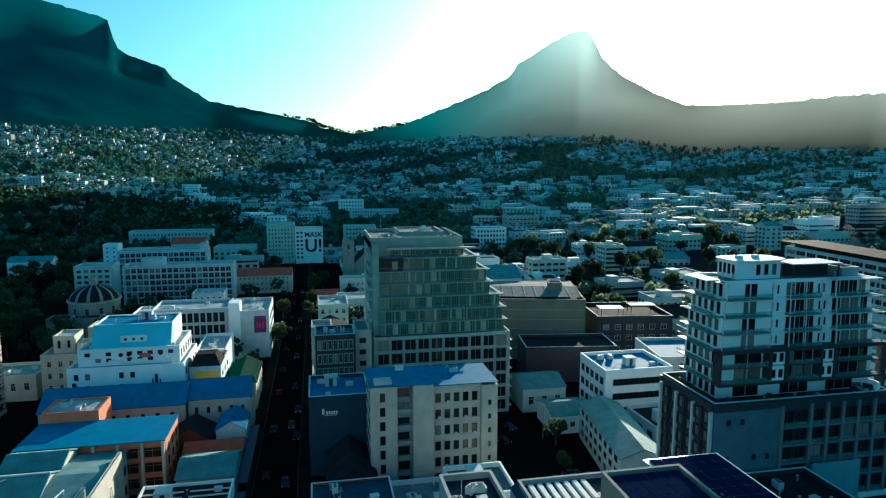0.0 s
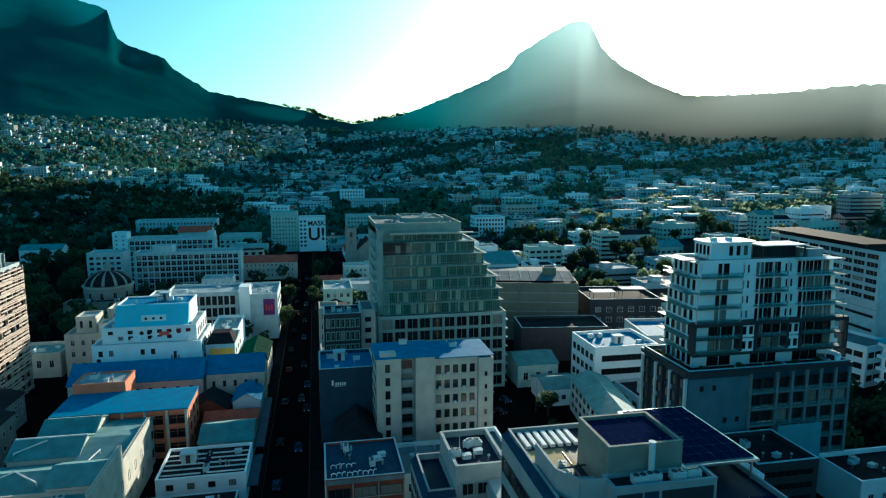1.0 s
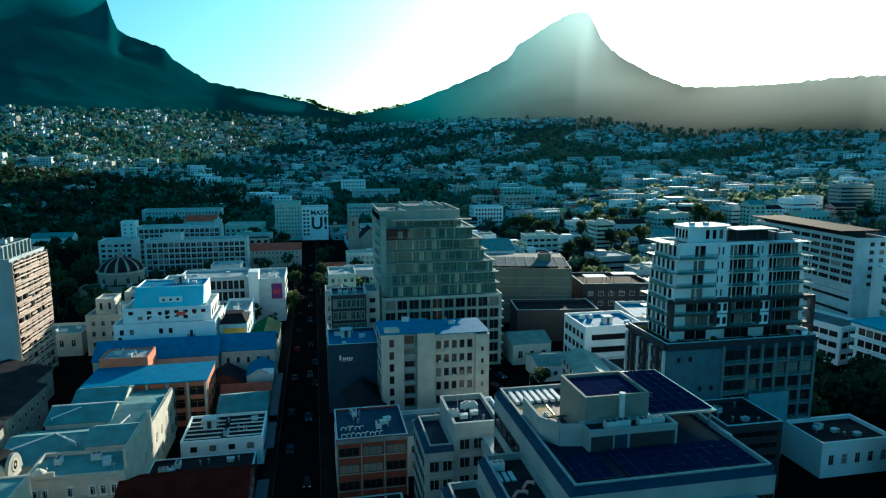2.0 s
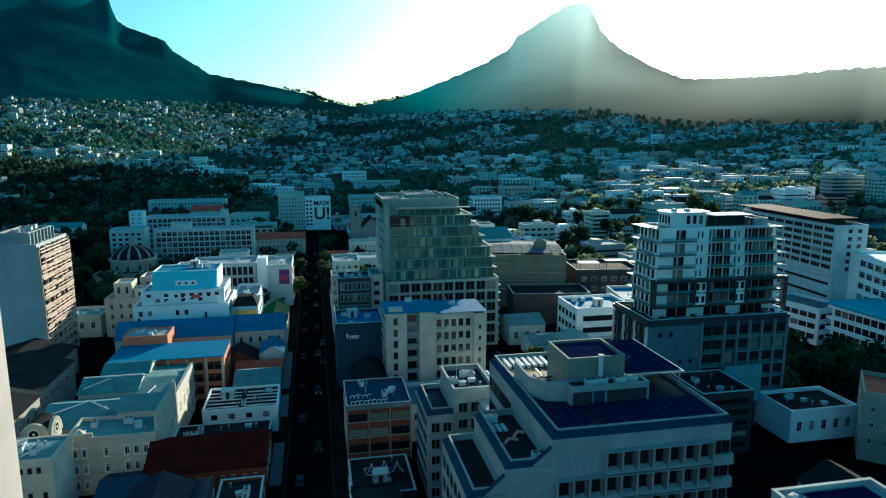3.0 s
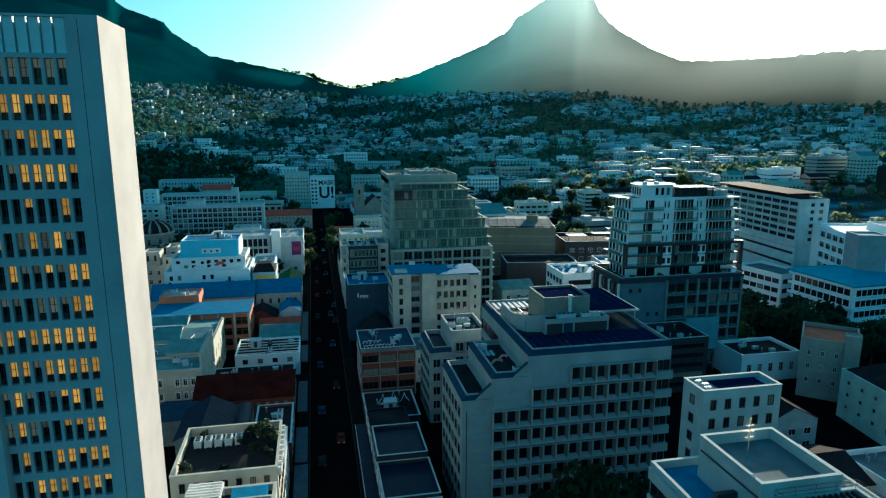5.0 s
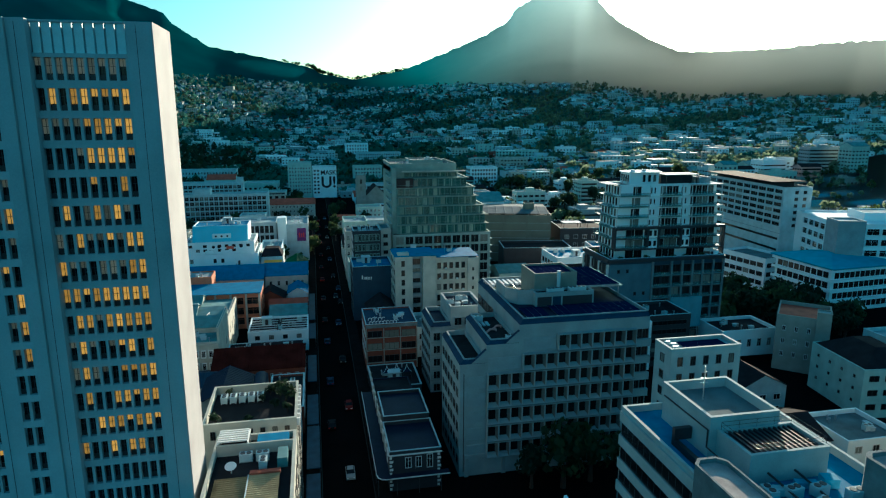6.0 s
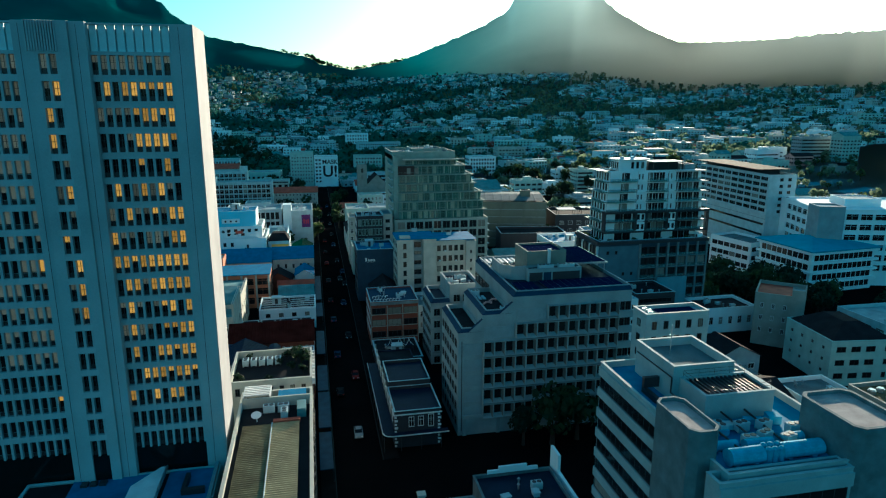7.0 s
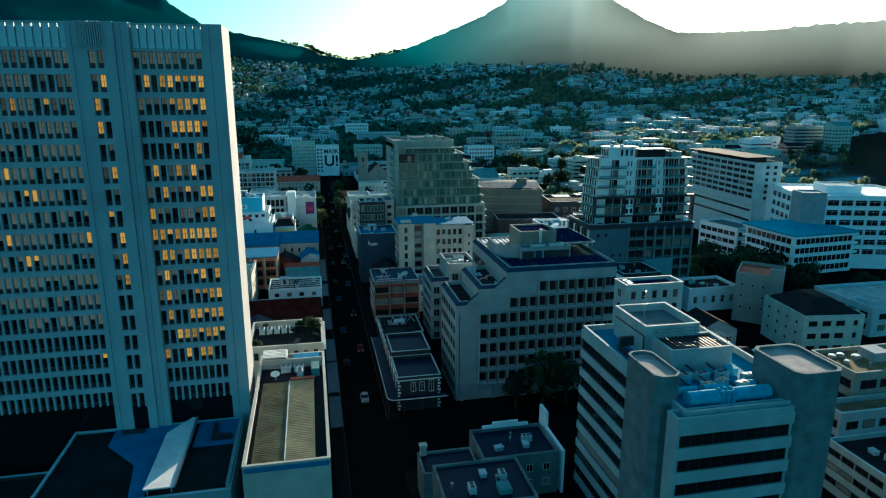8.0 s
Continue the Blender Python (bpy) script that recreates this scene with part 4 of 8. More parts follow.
for k in range(3):
    single("roof_pipe", Geo().tube((30.4 + 3.1 * k, -22.4, 30.9), (30.0 + 3.4 * k, -14.3, 31.3), 0.14, 8).tube((30.4 + 3.1 * k, -22.4, 30.1), (30.4 + 3.1 * k, -22.4, 30.95), 0.14, 8), FRAMED, "dark lagged pipe across a flat roof", "pipe", group="roof pipes")
single("conduit", Geo().tube((29.9, -14.6, 31.4), (29.9, -8.6, 31.4), 0.1, 8).tube((29.9, -8.6, 31.4), (29.9, -8.6, 33.6), 0.1, 8).tube((29.9, -8.6, 33.6), (29.9, 1.0, 33.6), 0.1, 8), FRAMED, "dark conduit fixed along a rooftop plant house wall", "conduit")
mast = Geo().tube((33.5, -2.0, 34.0), (33.5, -2.0, 38.6), 0.07, 8)
for k in range(3):
    mast.tube((33.0, -2.0, 36.4 + 0.7 * k), (34.0, -2.0, 36.4 + 0.7 * k), 0.04, 6)
single("antenna_mast", mast, STEEL, "thin steel antenna mast on a rooftop plant house", "antenna")
single("roof_duct", Geo().box(27.6, -15, 30.1, 28.2, -5, 30.9).box(27.6, -5.6, 30.9, 29.9, -5, 32.4), FRAMED, "dark metal duct running over a flat roof", "duct")


# ---- the stepped glass tower in the middle ----
BAYS = {}


def curtain_bay(w, h, seed):
    """A glazed balcony front: narrow panes, some with pale curtains, behind a low glass rail."""
    key = (round(w, 1), round(h, 1), seed)
    if key in BAYS:
        return BAYS[key]
    g, rr, a, t, d = Geo(), random.Random(seed * 7 + 1), w / 2, 0.12, 0.2
    out, inn = [(-a, 0), (a, 0), (a, h), (-a, h)], [(-a + t, t), (a - t, t), (a - t, h - t), (-a + t, h - t)]
    for i in range(4):
        (ax, az), (bx, bz), (cx, cz), (ex, ez) = out[i], out[(i + 1) % 4], inn[(i + 1) % 4], inn[i]
        g.face([(ax, 0, az), (bx, 0, bz), (bx, -d, bz), (ax, -d, az)])
        g.face([(ax, -d, az), (bx, -d, bz), (cx, -d, cz), (ex, -d, ez)])
        g.face([(ex, -d, ez), (cx, -d, cz), (cx, -0.02, cz), (ex, -0.02, ez)])
    xs = [-a + t]
    for k in range(1, 4):
        x = -a + w * k / 4
        xs += [x - 0.05, x + 0.05]
    xs.append(a - t)
    zs = [t, h * 0.70, h * 0.70 + 0.08, h - t]
    drawn = [rr.random() < (0.45 if seed < 3 else 0.15) for _ in xs]
    for p in range(len(xs) - 1):
        for q in range(3):
            g.face([(xs[p], -0.02, zs[q]), (xs[p + 1], -0.02, zs[q]), (xs[p + 1], -0.02, zs[q + 1]), (xs[p], -0.02, zs[q + 1])], 0 if p % 2 or q == 1 else (2 if drawn[p] else 1))
    BAYS[key] = g.data("window", [GREYGREEN, GREENGLASS, CURTAIN], weld=True)
    return BAYS[key]


def stepped_tower():
    b = house_at("stepped glass apartment tower on a pale gridded podium", 14.7, 170.0, name="apartment_tower", category="tower")
    shell(b, 14.7, 170, 53.5, 205, 0, 23.8, SAGEL, DECK, 0.8)
    box = (14.7, 170, 53.5, 205)
    face(b, box, "S", 0.5, 23.4, 10, 6, 0.88, 0.84, "bay", SAGEL, GLASS, (0.02, 0.98), 0.06)
    face(b, box, "E", 0.5, 23.0, 8, 6, 0.8, 0.7, "bay", SAGEL)
    # set-back storeys
    levels = [(16.6, 171.5, 52.0, 23.8, 27.4), (16.6, 171.5, 51.6, 27.4, 31.0), (16.6, 172, 50.8, 31.0, 34.6), (16.4, 173, 48.2, 34.6, 38.1), (16.4, 173.5, 47.2, 38.1, 41.6), (16.6, 174.5, 44.6, 41.6, 45.2), (19.5, 176.5, 41.2, 45.2, 47.4)]
    for i, (x0, y0, x1, z0, z1) in enumerate(levels):
        q = (x0, y0, x1, 203)
        shell(b, *q, z0, z1, GREYGREEN, DECKL, 0.3)
        n = max(6, int((x1 - x0) / 2.3))
        for c in range(n):
            u = 0.03 + 0.97 * (c + 0.5) / n
            part("window", curtain_bay((x1 - x0) * 0.97 / n * 0.94, z1 - z0 - 0.5, random.randrange(5)), None, b, m=on_side(b, q, "S", u, z0 + 0.15))
        face(b, q, "E", z0 + 0.1, z1 - 0.35, 8, 1, 0.9, 0.9, "slim", GREYGREEN, GREENGLASS, (0.0, 1.0), 0.2)
        slab = strip(b, "floor_slab", q, "S", -0.01, 1.03, z1 - 0.22, z1 + 0.02, 1.1, SAGE)
        strip(b, "floor_slab", q, "E", 0.0, 1.0, z1 - 0.22, z1 + 0.01, 0.7, SAGE)
        for k in range(n // 2):
            strip(b, "rail_post", q, "S", 2 * k / n, 2 * k / n + 0.003, z1 + 0.02, z1 + 1.0, 1.05, SAGE, back=-0.98, under=slab)
        strip(b, "rail", q, "S", 0.0, 1.02, z1 + 0.95, z1 + 1.02, 1.07, SAGE, back=-0.98, under=slab)
    strip(b, "corner_box", (15.0, 173.5, 46.6, 203), "S", 0.02, 0.26, 41.4, 45.2, 0.9, mat("brown_cladding", (0.035, 0.026, 0.024), 0.7))
    face(b, (15.0, 172.6, 46.6, 203), "S", 42.0, 44.6, 2, 1, 0.5, 0.9, "slim", FRAMED, GLASSW, (0.14, 0.34), 0.5)
    shell(b, 14.9, 177, 41.0, 203, 47.2, 50.5, SAGE, DECK, 0.8)
    shell(b, 14.9, 172.5, 16.6, 203, 23.8, 49.2, SAGE, DECK, 0.6)
    shell(b, 16.6, 176, 20.0, 203, 45.2, 49.2, SAGE, DECK, 0.4)
    shell(b, 24, 184, 37, 200, 49.6, 51.3, SAGE, DECK, 0.4)
    strip(b, "roof_canopy", (19, 175, 44.2, 203), "S", 0, 1, 47.5, 47.9, 1.2, CREAM)
    for k in range(8):
        bal = strip(b, "balcony", (14.9, 172.5, 16.6, 203), "W", 0.55, 0.95, 24.5 + 3 * k, 24.7 + 3 * k, 0.8, PALE)
        strip(b, "rail", (14.9, 172.5, 16.6, 203), "W", 0.55, 0.95, 24.7 + 3 * k, 25.6 + 3 * k, 0.8, BALUGLASS, back=-0.74, under=bal)
        strip(b, "balcony", (14.7, 170, 53.5, 205), "E", 0.05, 0.5, 1.0 + 2.8 * k, 1.2 + 2.8 * k, 1.3, PALE)
    return b


stepped_tower()


# ---- cream flats in front of it ----
def cream_flats():
    b = house_at("cream plastered flats with a blue metal roof and stair towers", 10.2, 128.0, category="apartment building")
    shell(b, 10.2, 128, 15.8, 140, 0, 24.6, CREAM, BLUEROOF, 0.15)
    face(b, (10.2, 128, 15.8, 140), "S", 2, 24, 1, 7, 0.34, 0.62, "slim", FRAMED, GLASS, (0.15, 0.75), 0.0)
    face(b, (10.2, 128, 15.8, 140), "W", 2, 24, 3, 7, 0.35, 0.5, "plain", FRAMED)
    shell(b, 15.8, 130.6, 19.2, 140, 0, 24.4, GREY, BLUEROOF, 0.12)
    face(b, (15.8, 130.6, 19.2, 140), "S", 1, 24, 1, 7, 0.8, 0.6, "plain", FRAMED)
    shell(b, 19.2, 128, 23.6, 142, 0, 24.5, CREAM, BLUEROOF, 0.15)
    shell(b, 23.6, 130, 34.4, 143, 0, 23.4, CREAM, BLUEROOF, 0.12)
    face(b, (23.6, 130, 34.4, 143), "S", 0.8, 22.6, 5, 6, 0.62, 0.56, "slim", FRAMED, GLASS, (0.03, 0.97), 0.1)
    for k in range(6):
        strip(b, "sill", (23.6, 130, 34.4, 143), "S", 0.02, 0.98, 1.3 + 3.63 * k, 1.45 + 3.63 * k, 0.2, CREAM)
    for k, (u, z) in enumerate(((0.27, 5.0), (0.66, 8.6), (0.46, 12.4), (0.85, 12.3), (0.12, 16.2), (0.66, 16.0), (0.3, 19.6))):
        strip(b, "wall_air_conditioner", (23.6, 130, 34.4, 143), "S", u, u + 0.06, z, z + 0.5, 0.4, PALE)
    shell(b, 34.4, 129, 38.0, 143, 0, 23.2, CREAM, BLUEROOF, 0.15)
    face(b, (34.4, 129, 38, 143), "S", 2, 21, 1, 6, 0.2, 0.35, "plain", FRAMED)
    face(b, (34.4, 129, 38, 143), "E", 2, 21, 3, 6, 0.4, 0.45, "plain", FRAMED)
    part("roof_sheet", Geo().box(-0.25, -0.3, 24.72, 13.6, 12.4, 24.95), BLUEROOF, b)
    part("roof_sheet", Geo().box(13.4, 1.6, 23.55, 28.1, 15.2, 23.75), BLUEROOF, b)
    part("stair_head", Geo().box(0.9, 0.6, 24.95, 4.6, 3.4, 25.7), CREAM, b)
    for z in (3.9, 7.4, 10.9, 14.5, 18):
        strip(b, "walkway", (15.8, 130.6, 19.2, 140), "S", 0, 1, z, z + 0.9, 0.9, GREY)
    return b


cream_flats()

# dark blue blank-walled block beside the street
rb = simple("dark blue painted block with a blue flat roof", -2.6, 141, 11.0, 156, 18.9, NAVY, BLUEROOF, (("W", 2, 18, 6, 4, 0.5, 0.5, "plain", FRAMED),), name="building")
for k, (w, x) in enumerate(((0.5, 1.3), (0.4, 2.2), (0.4, 2.75), (0.35, 3.3), (0.35, 3.8), (0.4, 4.35))):
    strip(rb, "sign_letter", (-2.6, 141, 11, 156), "S", (x + 1.6) / 13.6, (x + w + 1.6) / 13.6, 14.6, 15.3 if k else 15.9, 0.06, CANVAS)
strip(rb, "sign_bar", (-2.6, 141, 11, 156), "S", 0.26, 0.46, 14.3, 14.4, 0.05, CANVAS)

# red brick block with wide metal windows
def brick_block():
    b = house_at("red brick office block with long steel windows", -2.0, 97.0, category="office")
    box = (-2.0, 97, 12.2, 112)
    shell(b, *box, 0, 13.2, BRICK, COPING, 0.4, 0.18)
    part("tan_felt", Geo().prism([(7.5, 2.0), (12.5, 1.2), (13.4, 6.5), (9.0, 8.0)], 12.6, 12.66), RIBROOF, b)
    for r in range(3):
        z = 2.2 + 3.6 * r
        for c in range(3):
            face(b, box, "S", z, z + 1.9, 1, 1, 0.94, 1.0, "band", FRAMED, GLASS, (0.02 + c * 0.33, 0.32 + c * 0.33), (0.15, 0.4, 0.9)[r])
        strip(b, "floor_band", box, "S", 0, 1, z - 0.25, z - 0.02, 0.12, BEIGE)
    strip(b, "cornice", box, "S", 0, 1, 12.2, 13.0, 0.25, OLDWALL)
    for u in (0.0, 0.335, 0.66, 0.985):
        strip(b, "pier", box, "S", u, u + 0.015, 0, 12, 0.3, BEIGE)
    face(b, box, "W", 2, 11.5, 5, 3, 0.6, 0.5, "plain", FRAME)
    return b


brick_block()

# two-storey corner building with painted quoins
def corner_house():
    b = house_at("dark two-storey Victorian corner shop with white quoins and veranda", -2.6, 38.0, category="shop")
    box = (-2.6, 38.0, 7.2, 66)
    shell(b, -2.6, 38, 7.2, 50, 0, 8.2, DARK, NIGHTROOF, 0.7, 0.16)
    shell(b, -2.4, 50, 7.0, 62, 0, 9.4, DARK, NIGHTROOF, 0.7, 0.16)
    shell(b, -2.4, 62, 6.4, 76, 0, 6.4, NIGHTROOF, DECKD, 0.3, 0.16)
    for u in (0.30, 0.50, 0.72):
        face(b, box, "S", 4.3, 7.1, 1, 1, 1.0, 0.8 if u < 0.7 else 1.0, "plain", CANVAS, GLASS, (u, u + 0.12), 0)
    for i in range(9):
        for u in (0.0, 0.93):
            strip(b, "quoin", box, "S", u, u + (0.07 if i % 2 else 0.045), 0.3 + i * 0.8, 0.75 + i * 0.8, 0.08, CANVAS)
    strip(b, "cornice", box, "S", -0.02, 1.02, 7.35, 7.55, 0.25, CANVAS)
    strip(b, "cornice", (-2.6, 38, 7.2, 76), "W", 0.0, 1.0, 7.35, 7.55, 0.25, CANVAS)
    for k in range(10):
        strip(b, "baluster_pier", (-2.6, 38, 7.2, 76), "W", k / 10, k / 10 + 0.02, 7.6, 8.5, 0.3, CREAM)
    face(b, (-2.6, 38, 7.2, 76), "W", 4.2, 7, 9, 1, 0.35, 0.8, "plain", CANVAS)
    # veranda over the pavement
    part("veranda_roof", Geo().prism([(-2.4, 0.2), (-2.1, -0.8), (-1.5, -1.4), (-0.6, -1.6), (11.2, -1.6), (11.2, 0), (0, 0), (0, 37), (-2.4, 37)], 3.4, 3.6), NIGHTROOF, b)
    part("veranda_edge", Geo().box(-0.6, -1.7, 3.5, 11.2, -1.6, 3.72).box(-2.5, 0.2, 3.5, -2.4, 37, 3.72).tube((-2.45, 0.2, 3.61), (-2.15, -0.85, 3.61), 0.11, 6).tube((-2.15, -0.85, 3.61), (-1.5, -1.45, 3.61), 0.11, 6).tube((-1.5, -1.45, 3.61), (-0.6, -1.65, 3.61), 0.11, 6), CANVAS, b)
    for i in range(9):
        part("veranda_post", Geo().cyl(-2.3, -1.4 + 4.6 * i, 0.08, 0, 3.4, 8), FRAMED, b)
    for i in range(3):
        part("veranda_post", Geo().cyl(1.2 + 4.2 * i, -1.45, 0.08, 0, 3.4, 8), FRAMED, b)
    return b


corner_house()


def peaked_tent(x, y, z):
    """A small dark tent on a flat roof, with pale swept ridges."""
    b = thing("tent", "small dark peaked tent with white swept ridges on a roof", "tent", pose(x, y, z), "roof tents")
    prof = [(1.15, 1.9), (0.6, 2.2), (0.25, 2.7), (0.0, 3.5)]
    g = Geo()
    for (r0, z0), (r1, z1) in zip(prof, prof[1:]):
        for p, q in (((-1, -1), (1, -1)), ((1, -1), (1, 1)), ((1, 1), (-1, 1)), ((-1, 1), (-1, -1))):
            pts = [(p[0] * r0, p[1] * r0, z0), (q[0] * r0, q[1] * r0, z0), (q[0] * r1, q[1] * r1, z1), (p[0] * r1, p[1] * r1, z1)]
            g.face(pts if r1 else pts[:3])
    part("canopy", g, NIGHTROOF, b)
    for sx in (-1, 1):
        for sy in (-1, 1):
            part("pole", Geo().tube((1.1 * sx, 1.1 * sy, 0), (1.1 * sx, 1.1 * sy, 1.9), 0.04, 6), FRAMED, b)
        ridge = Geo()
        for (r0, z0), (r1, z1) in zip(prof, prof[1:]):
            ridge.tube((r0 * sx, -r0, z0 + 0.03), (r1 * sx, -r1, z1 + 0.03), 0.06, 6)
        part("ridge", ridge, CANVAS, b)
    return b


simple("low dark flat-roofed shop behind a corner house", -2.2, 77.5, 10.2, 92, 3.4, DARK, DECKD, (("W", 0.4, 3.0, 5, 1, 0.6, 0.8, "plain", FRAMED),), par=0.3)
for x, y in ((2.1, 83.4), (4.7, 84.2), (7.2, 83.3)):
    peaked_tent(x, y, 3.1)

# ---- apartment tower over a dark podium ----
def balcony_tower():
    b = house_at("white apartment tower with balconies above a charcoal podium", 69.6, 98.4, name="apartment_tower", category="tower")
    box = (69.6, 98.4, 107.0, 116.2)
    shell(b, *box, 0, 28.0, NAVY, DECKD, 1.5)
    lower = mat("blue_grey_podium_paint", (0.10, 0.15, 0.19), 0.7)
    pier = mat("dull_grey_pier_paint", (0.15, 0.185, 0.20), 0.8)
    strip(b, "plain_wall", box, "S", 0.0, 0.36, 0.0, 26.3, 0.12, lower)
    face(b, (69.6, 98.28, 107.0, 116.2), "S", 1.5, 26, 4, 7, 0.3, 0.32, "plain", DARK, GLASS, (0.04, 0.34), 0.1, 0.5)
    face(b, box, "S", 1.5, 26, 2, 7, 0.9, 0.84, "bay", DARK, GLASS, (0.37, 0.52), 0.1)
    face(b, box, "S", 1.5, 26, 5, 7, 0.92, 0.84, "bay", DARK, GLASS, (0.525, 0.99), 0.3)
    face(b, box, "W", 1.5, 26.5, 6, 7, 0.7, 0.7, "deep", DARK, GLASSW, (0.04, 0.96), 0.3)
    for k in range(7):
        slab = strip(b, "balcony_slab", box, "S", 0.365, 0.99, 1.3 + 3.5 * k, 1.55 + 3.5 * k, 0.55, pier)
        strip(b, "rail", box, "S", 0.365, 0.99, 1.55 + 3.5 * k, 2.5 + 3.5 * k, 0.5, BALUGLASS, back=-0.46, under=slab)
    for u in (0.36, 0.525, 0.62, 0.71, 0.80, 0.895, 0.985):
        strip(b, "pier", box, "S", u, u + 0.016, 0, 26.9, 0.6, pier)
    for k in range(7):
        strip(b, "pier", box, "W", k / 6.3, k / 6.3 + 0.03, 0, 26.3, 0.6, DARK if k % 2 else PALE)
    strip(b, "cornice", box, "S", -0.005, 1.005, 26.9, 27.8, 0.7, DARK)
    strip(b, "cornice", box, "W", 0, 1, 26.9, 27.8, 0.7, DARK)
    levels = [(74.0, 104.4, 107.2, 26.5, 30.0), (73.4, 103.6, 107.4, 30.0, 33.1), (73.4, 103.6, 107.4, 33.1, 36.3), (73.6, 103.8, 107.2, 36.3, 39.4), (73.8, 104.0, 107.2, 39.4, 42.5), (74.2, 104.3, 107.0, 42.5, 45.7), (74.8, 104.8, 106.8, 45.7, 49.0)]
    for i, (x0, y0, x1, z0, z1) in enumerate(levels):
        q = (x0, y0, x1, 114.6)
        shell(b, *q, z0, z1, WHITE, DECK, 0.3)
        # glazed rooms behind the balconies, white wall between them
        for u0, u1, n in ((0.10, 0.27, 2) if i < 3 else (0.13, 0.22, 1), (0.41, 0.60, 3), (0.72, 0.97, 4)):
            face(b, q, "S", z0 + 0.1, z1 - 0.45, n, 1, 0.94, 0.94, "slim", FRAMED if i < 3 else FRAME, GLASS, (u0, u1), 0.35)
        for u0, u1 in ((0.295, 0.385), (0.61, 0.70)):
            if i in (1, 2):
                bay = strip(b, "bay_panel", q, "S", u0, u1, z0 + 0.15, z1 - 0.15, 1.5, WHITE)
                face(b, (x0, y0 - 1.5, x1, 114.6), "S", z0 + 0.6, z1 - 0.7, 2, 1, 0.55, 0.9, "slim", FRAMED, GLASS, (u0, u1), 0.1)
            elif i > 2:
                face(b, q, "S", z0 + 0.5, z1 - 0.9, 2, 1, 0.35, 0.9, "slim", FRAMED, GLASS, (u0 + 0.01, u1 - 0.01), 0.2)
        face(b, q, "W", z0 + 0.2, z1 - 0.4, 5, 1, 0.6, 0.9, "slim", FRAMED if i < 3 else FRAME, GLASS, (0.02, 0.98), 0.3)
        sl = strip(b, "floor_slab", q, "W", 0.0, 1.0, z1 - 0.16, z1, 1.9, GREYGREEN)
        if i < 6:
            strip(b, "rail", q, "W", 0.0, 1.0, z1 + 0.01, z1 + 1.0, 1.85, BALUGLASS, back=-1.8, under=sl)
        for u0, u1 in ((-0.02, 0.28), (0.40, 0.61), (0.71, 1.02)):
            if i == 0:
                continue
            bal = strip(b, "balcony", q, "S", u0, u1, z0 - 0.06, z0 + 0.12, 1.9, GREYGREEN if i > 2 else DARK)
            strip(b, "rail", q, "S", u0, u1, z0 + 0.12, z0 + 1.05, 1.88, BALUGLASS, back=-1.84, under=bal)
            for k in range(3):
                strip(b, "divider_post", q, "S", u0 + (u1 - u0) * k / 2 - 0.003, u0 + (u1 - u0) * k / 2 + 0.003, z0 + 0.12, z1 - 0.06, 1.8, FRAME if i > 2 else FRAMED, back=-1.65)
        if i > 2:
            strip(b, "sun_canopy", q, "S", 0.70, 1.025, z1 - 0.06, z1 + 0.06, 2.3, PALE)
    # charcoal frame round the lower balcony storeys
    q = (73.4, 103.6, 107.4, 114.6)
    strip(b, "frame_beam", q, "S", -0.03, 1.04, 35.9, 36.6, 2.1, DARK)
    strip(b, "frame_beam", q, "S", -0.03, 1.04, 29.7, 30.15, 2.1, DARK)
    for u in (-0.03, 0.282, 0.388, 0.605, 0.70, 1.03):
        strip(b, "frame_post", q, "S", u, u + 0.014, 30.4 if u < 1 else 27, 36.2, 2.05, DARK)
    # penthouse with its thin pale roof, a pergola and a plant box
    pent = (79.4, 108.0, 89.0, 114.0)
    shell(b, *pent, 48.7, 52.2, WHITE, DECKL, 0.2)
    face(b, pent, "W", 49.2, 51.8, 4, 1, 0.6, 0.8, "slim", FRAMED, GLASS, (0.05, 0.95), 0.2)
    face(b, pent, "S", 49.2, 51.8, 3, 1, 0.5, 0.8, "slim", FRAMED, GLASS, (0.4, 0.95), 0.2)
    rim, o = [], b.location
    for k in range(25):
        a = 2 * math.pi * k / 24
        c, d = math.cos(a), math.sin(a)
        rim.append((84.4 - o.x + 6.3 * math.copysign(abs(c) ** 0.6, c), 110.9 - o.y + 4.0 * math.copysign(abs(d) ** 0.6, d)))
    part("penthouse_roof", Geo().prism(rim[:-1], 52.25, 52.5), WHITE, b)
    for vx in (81.0, 84.6):
        part("roof_vent", Geo().box(vx - o.x, 110 - o.y, 52.5, vx + 1.1 - o.x, 111 - o.y, 53.1), PALE, b)
    part("roof_canopy", Geo().box(90.4 - o.x, 106.2 - o.y, 51.5, 101.4 - o.x, 112.4 - o.y, 51.7), PALE, b)
    for x in (90.8, 96.0, 101.0):
        for y in (106.6, 112.0):
            part("canopy_post", Geo().box(x - 0.1 - o.x, y - 0.1 - o.y, 48.7, x + 0.1 - o.x, y + 0.1 - o.y, 51.5), FRAMED, b)
    shell(b, 90.6, 109.6, 101.2, 113.6, 48.7, 51.2, DARK, DECKD, 0.2)
    shell(b, 101.8, 106.5, 105.6, 113.0, 48.7, 50.6, GREY, DECKD, 0.3)
    # thin canopies over the side balconies catch the sun
    for z in (42.5, 49.0):
        part("side_canopy", Geo().box(71.6 - o.x, 106.0 - o.y, z + 0.05, 74.4 - o.x, 113.6 - o.y, z + 0.17), PALE, b)
    # curved white corner of the terrace
    rim = [(103.6 - o.x + 2.9 * math.cos(radians(a)), 101.2 - o.y + 2.6 * math.sin(radians(a))) for a in range(-90, 91, 15)]
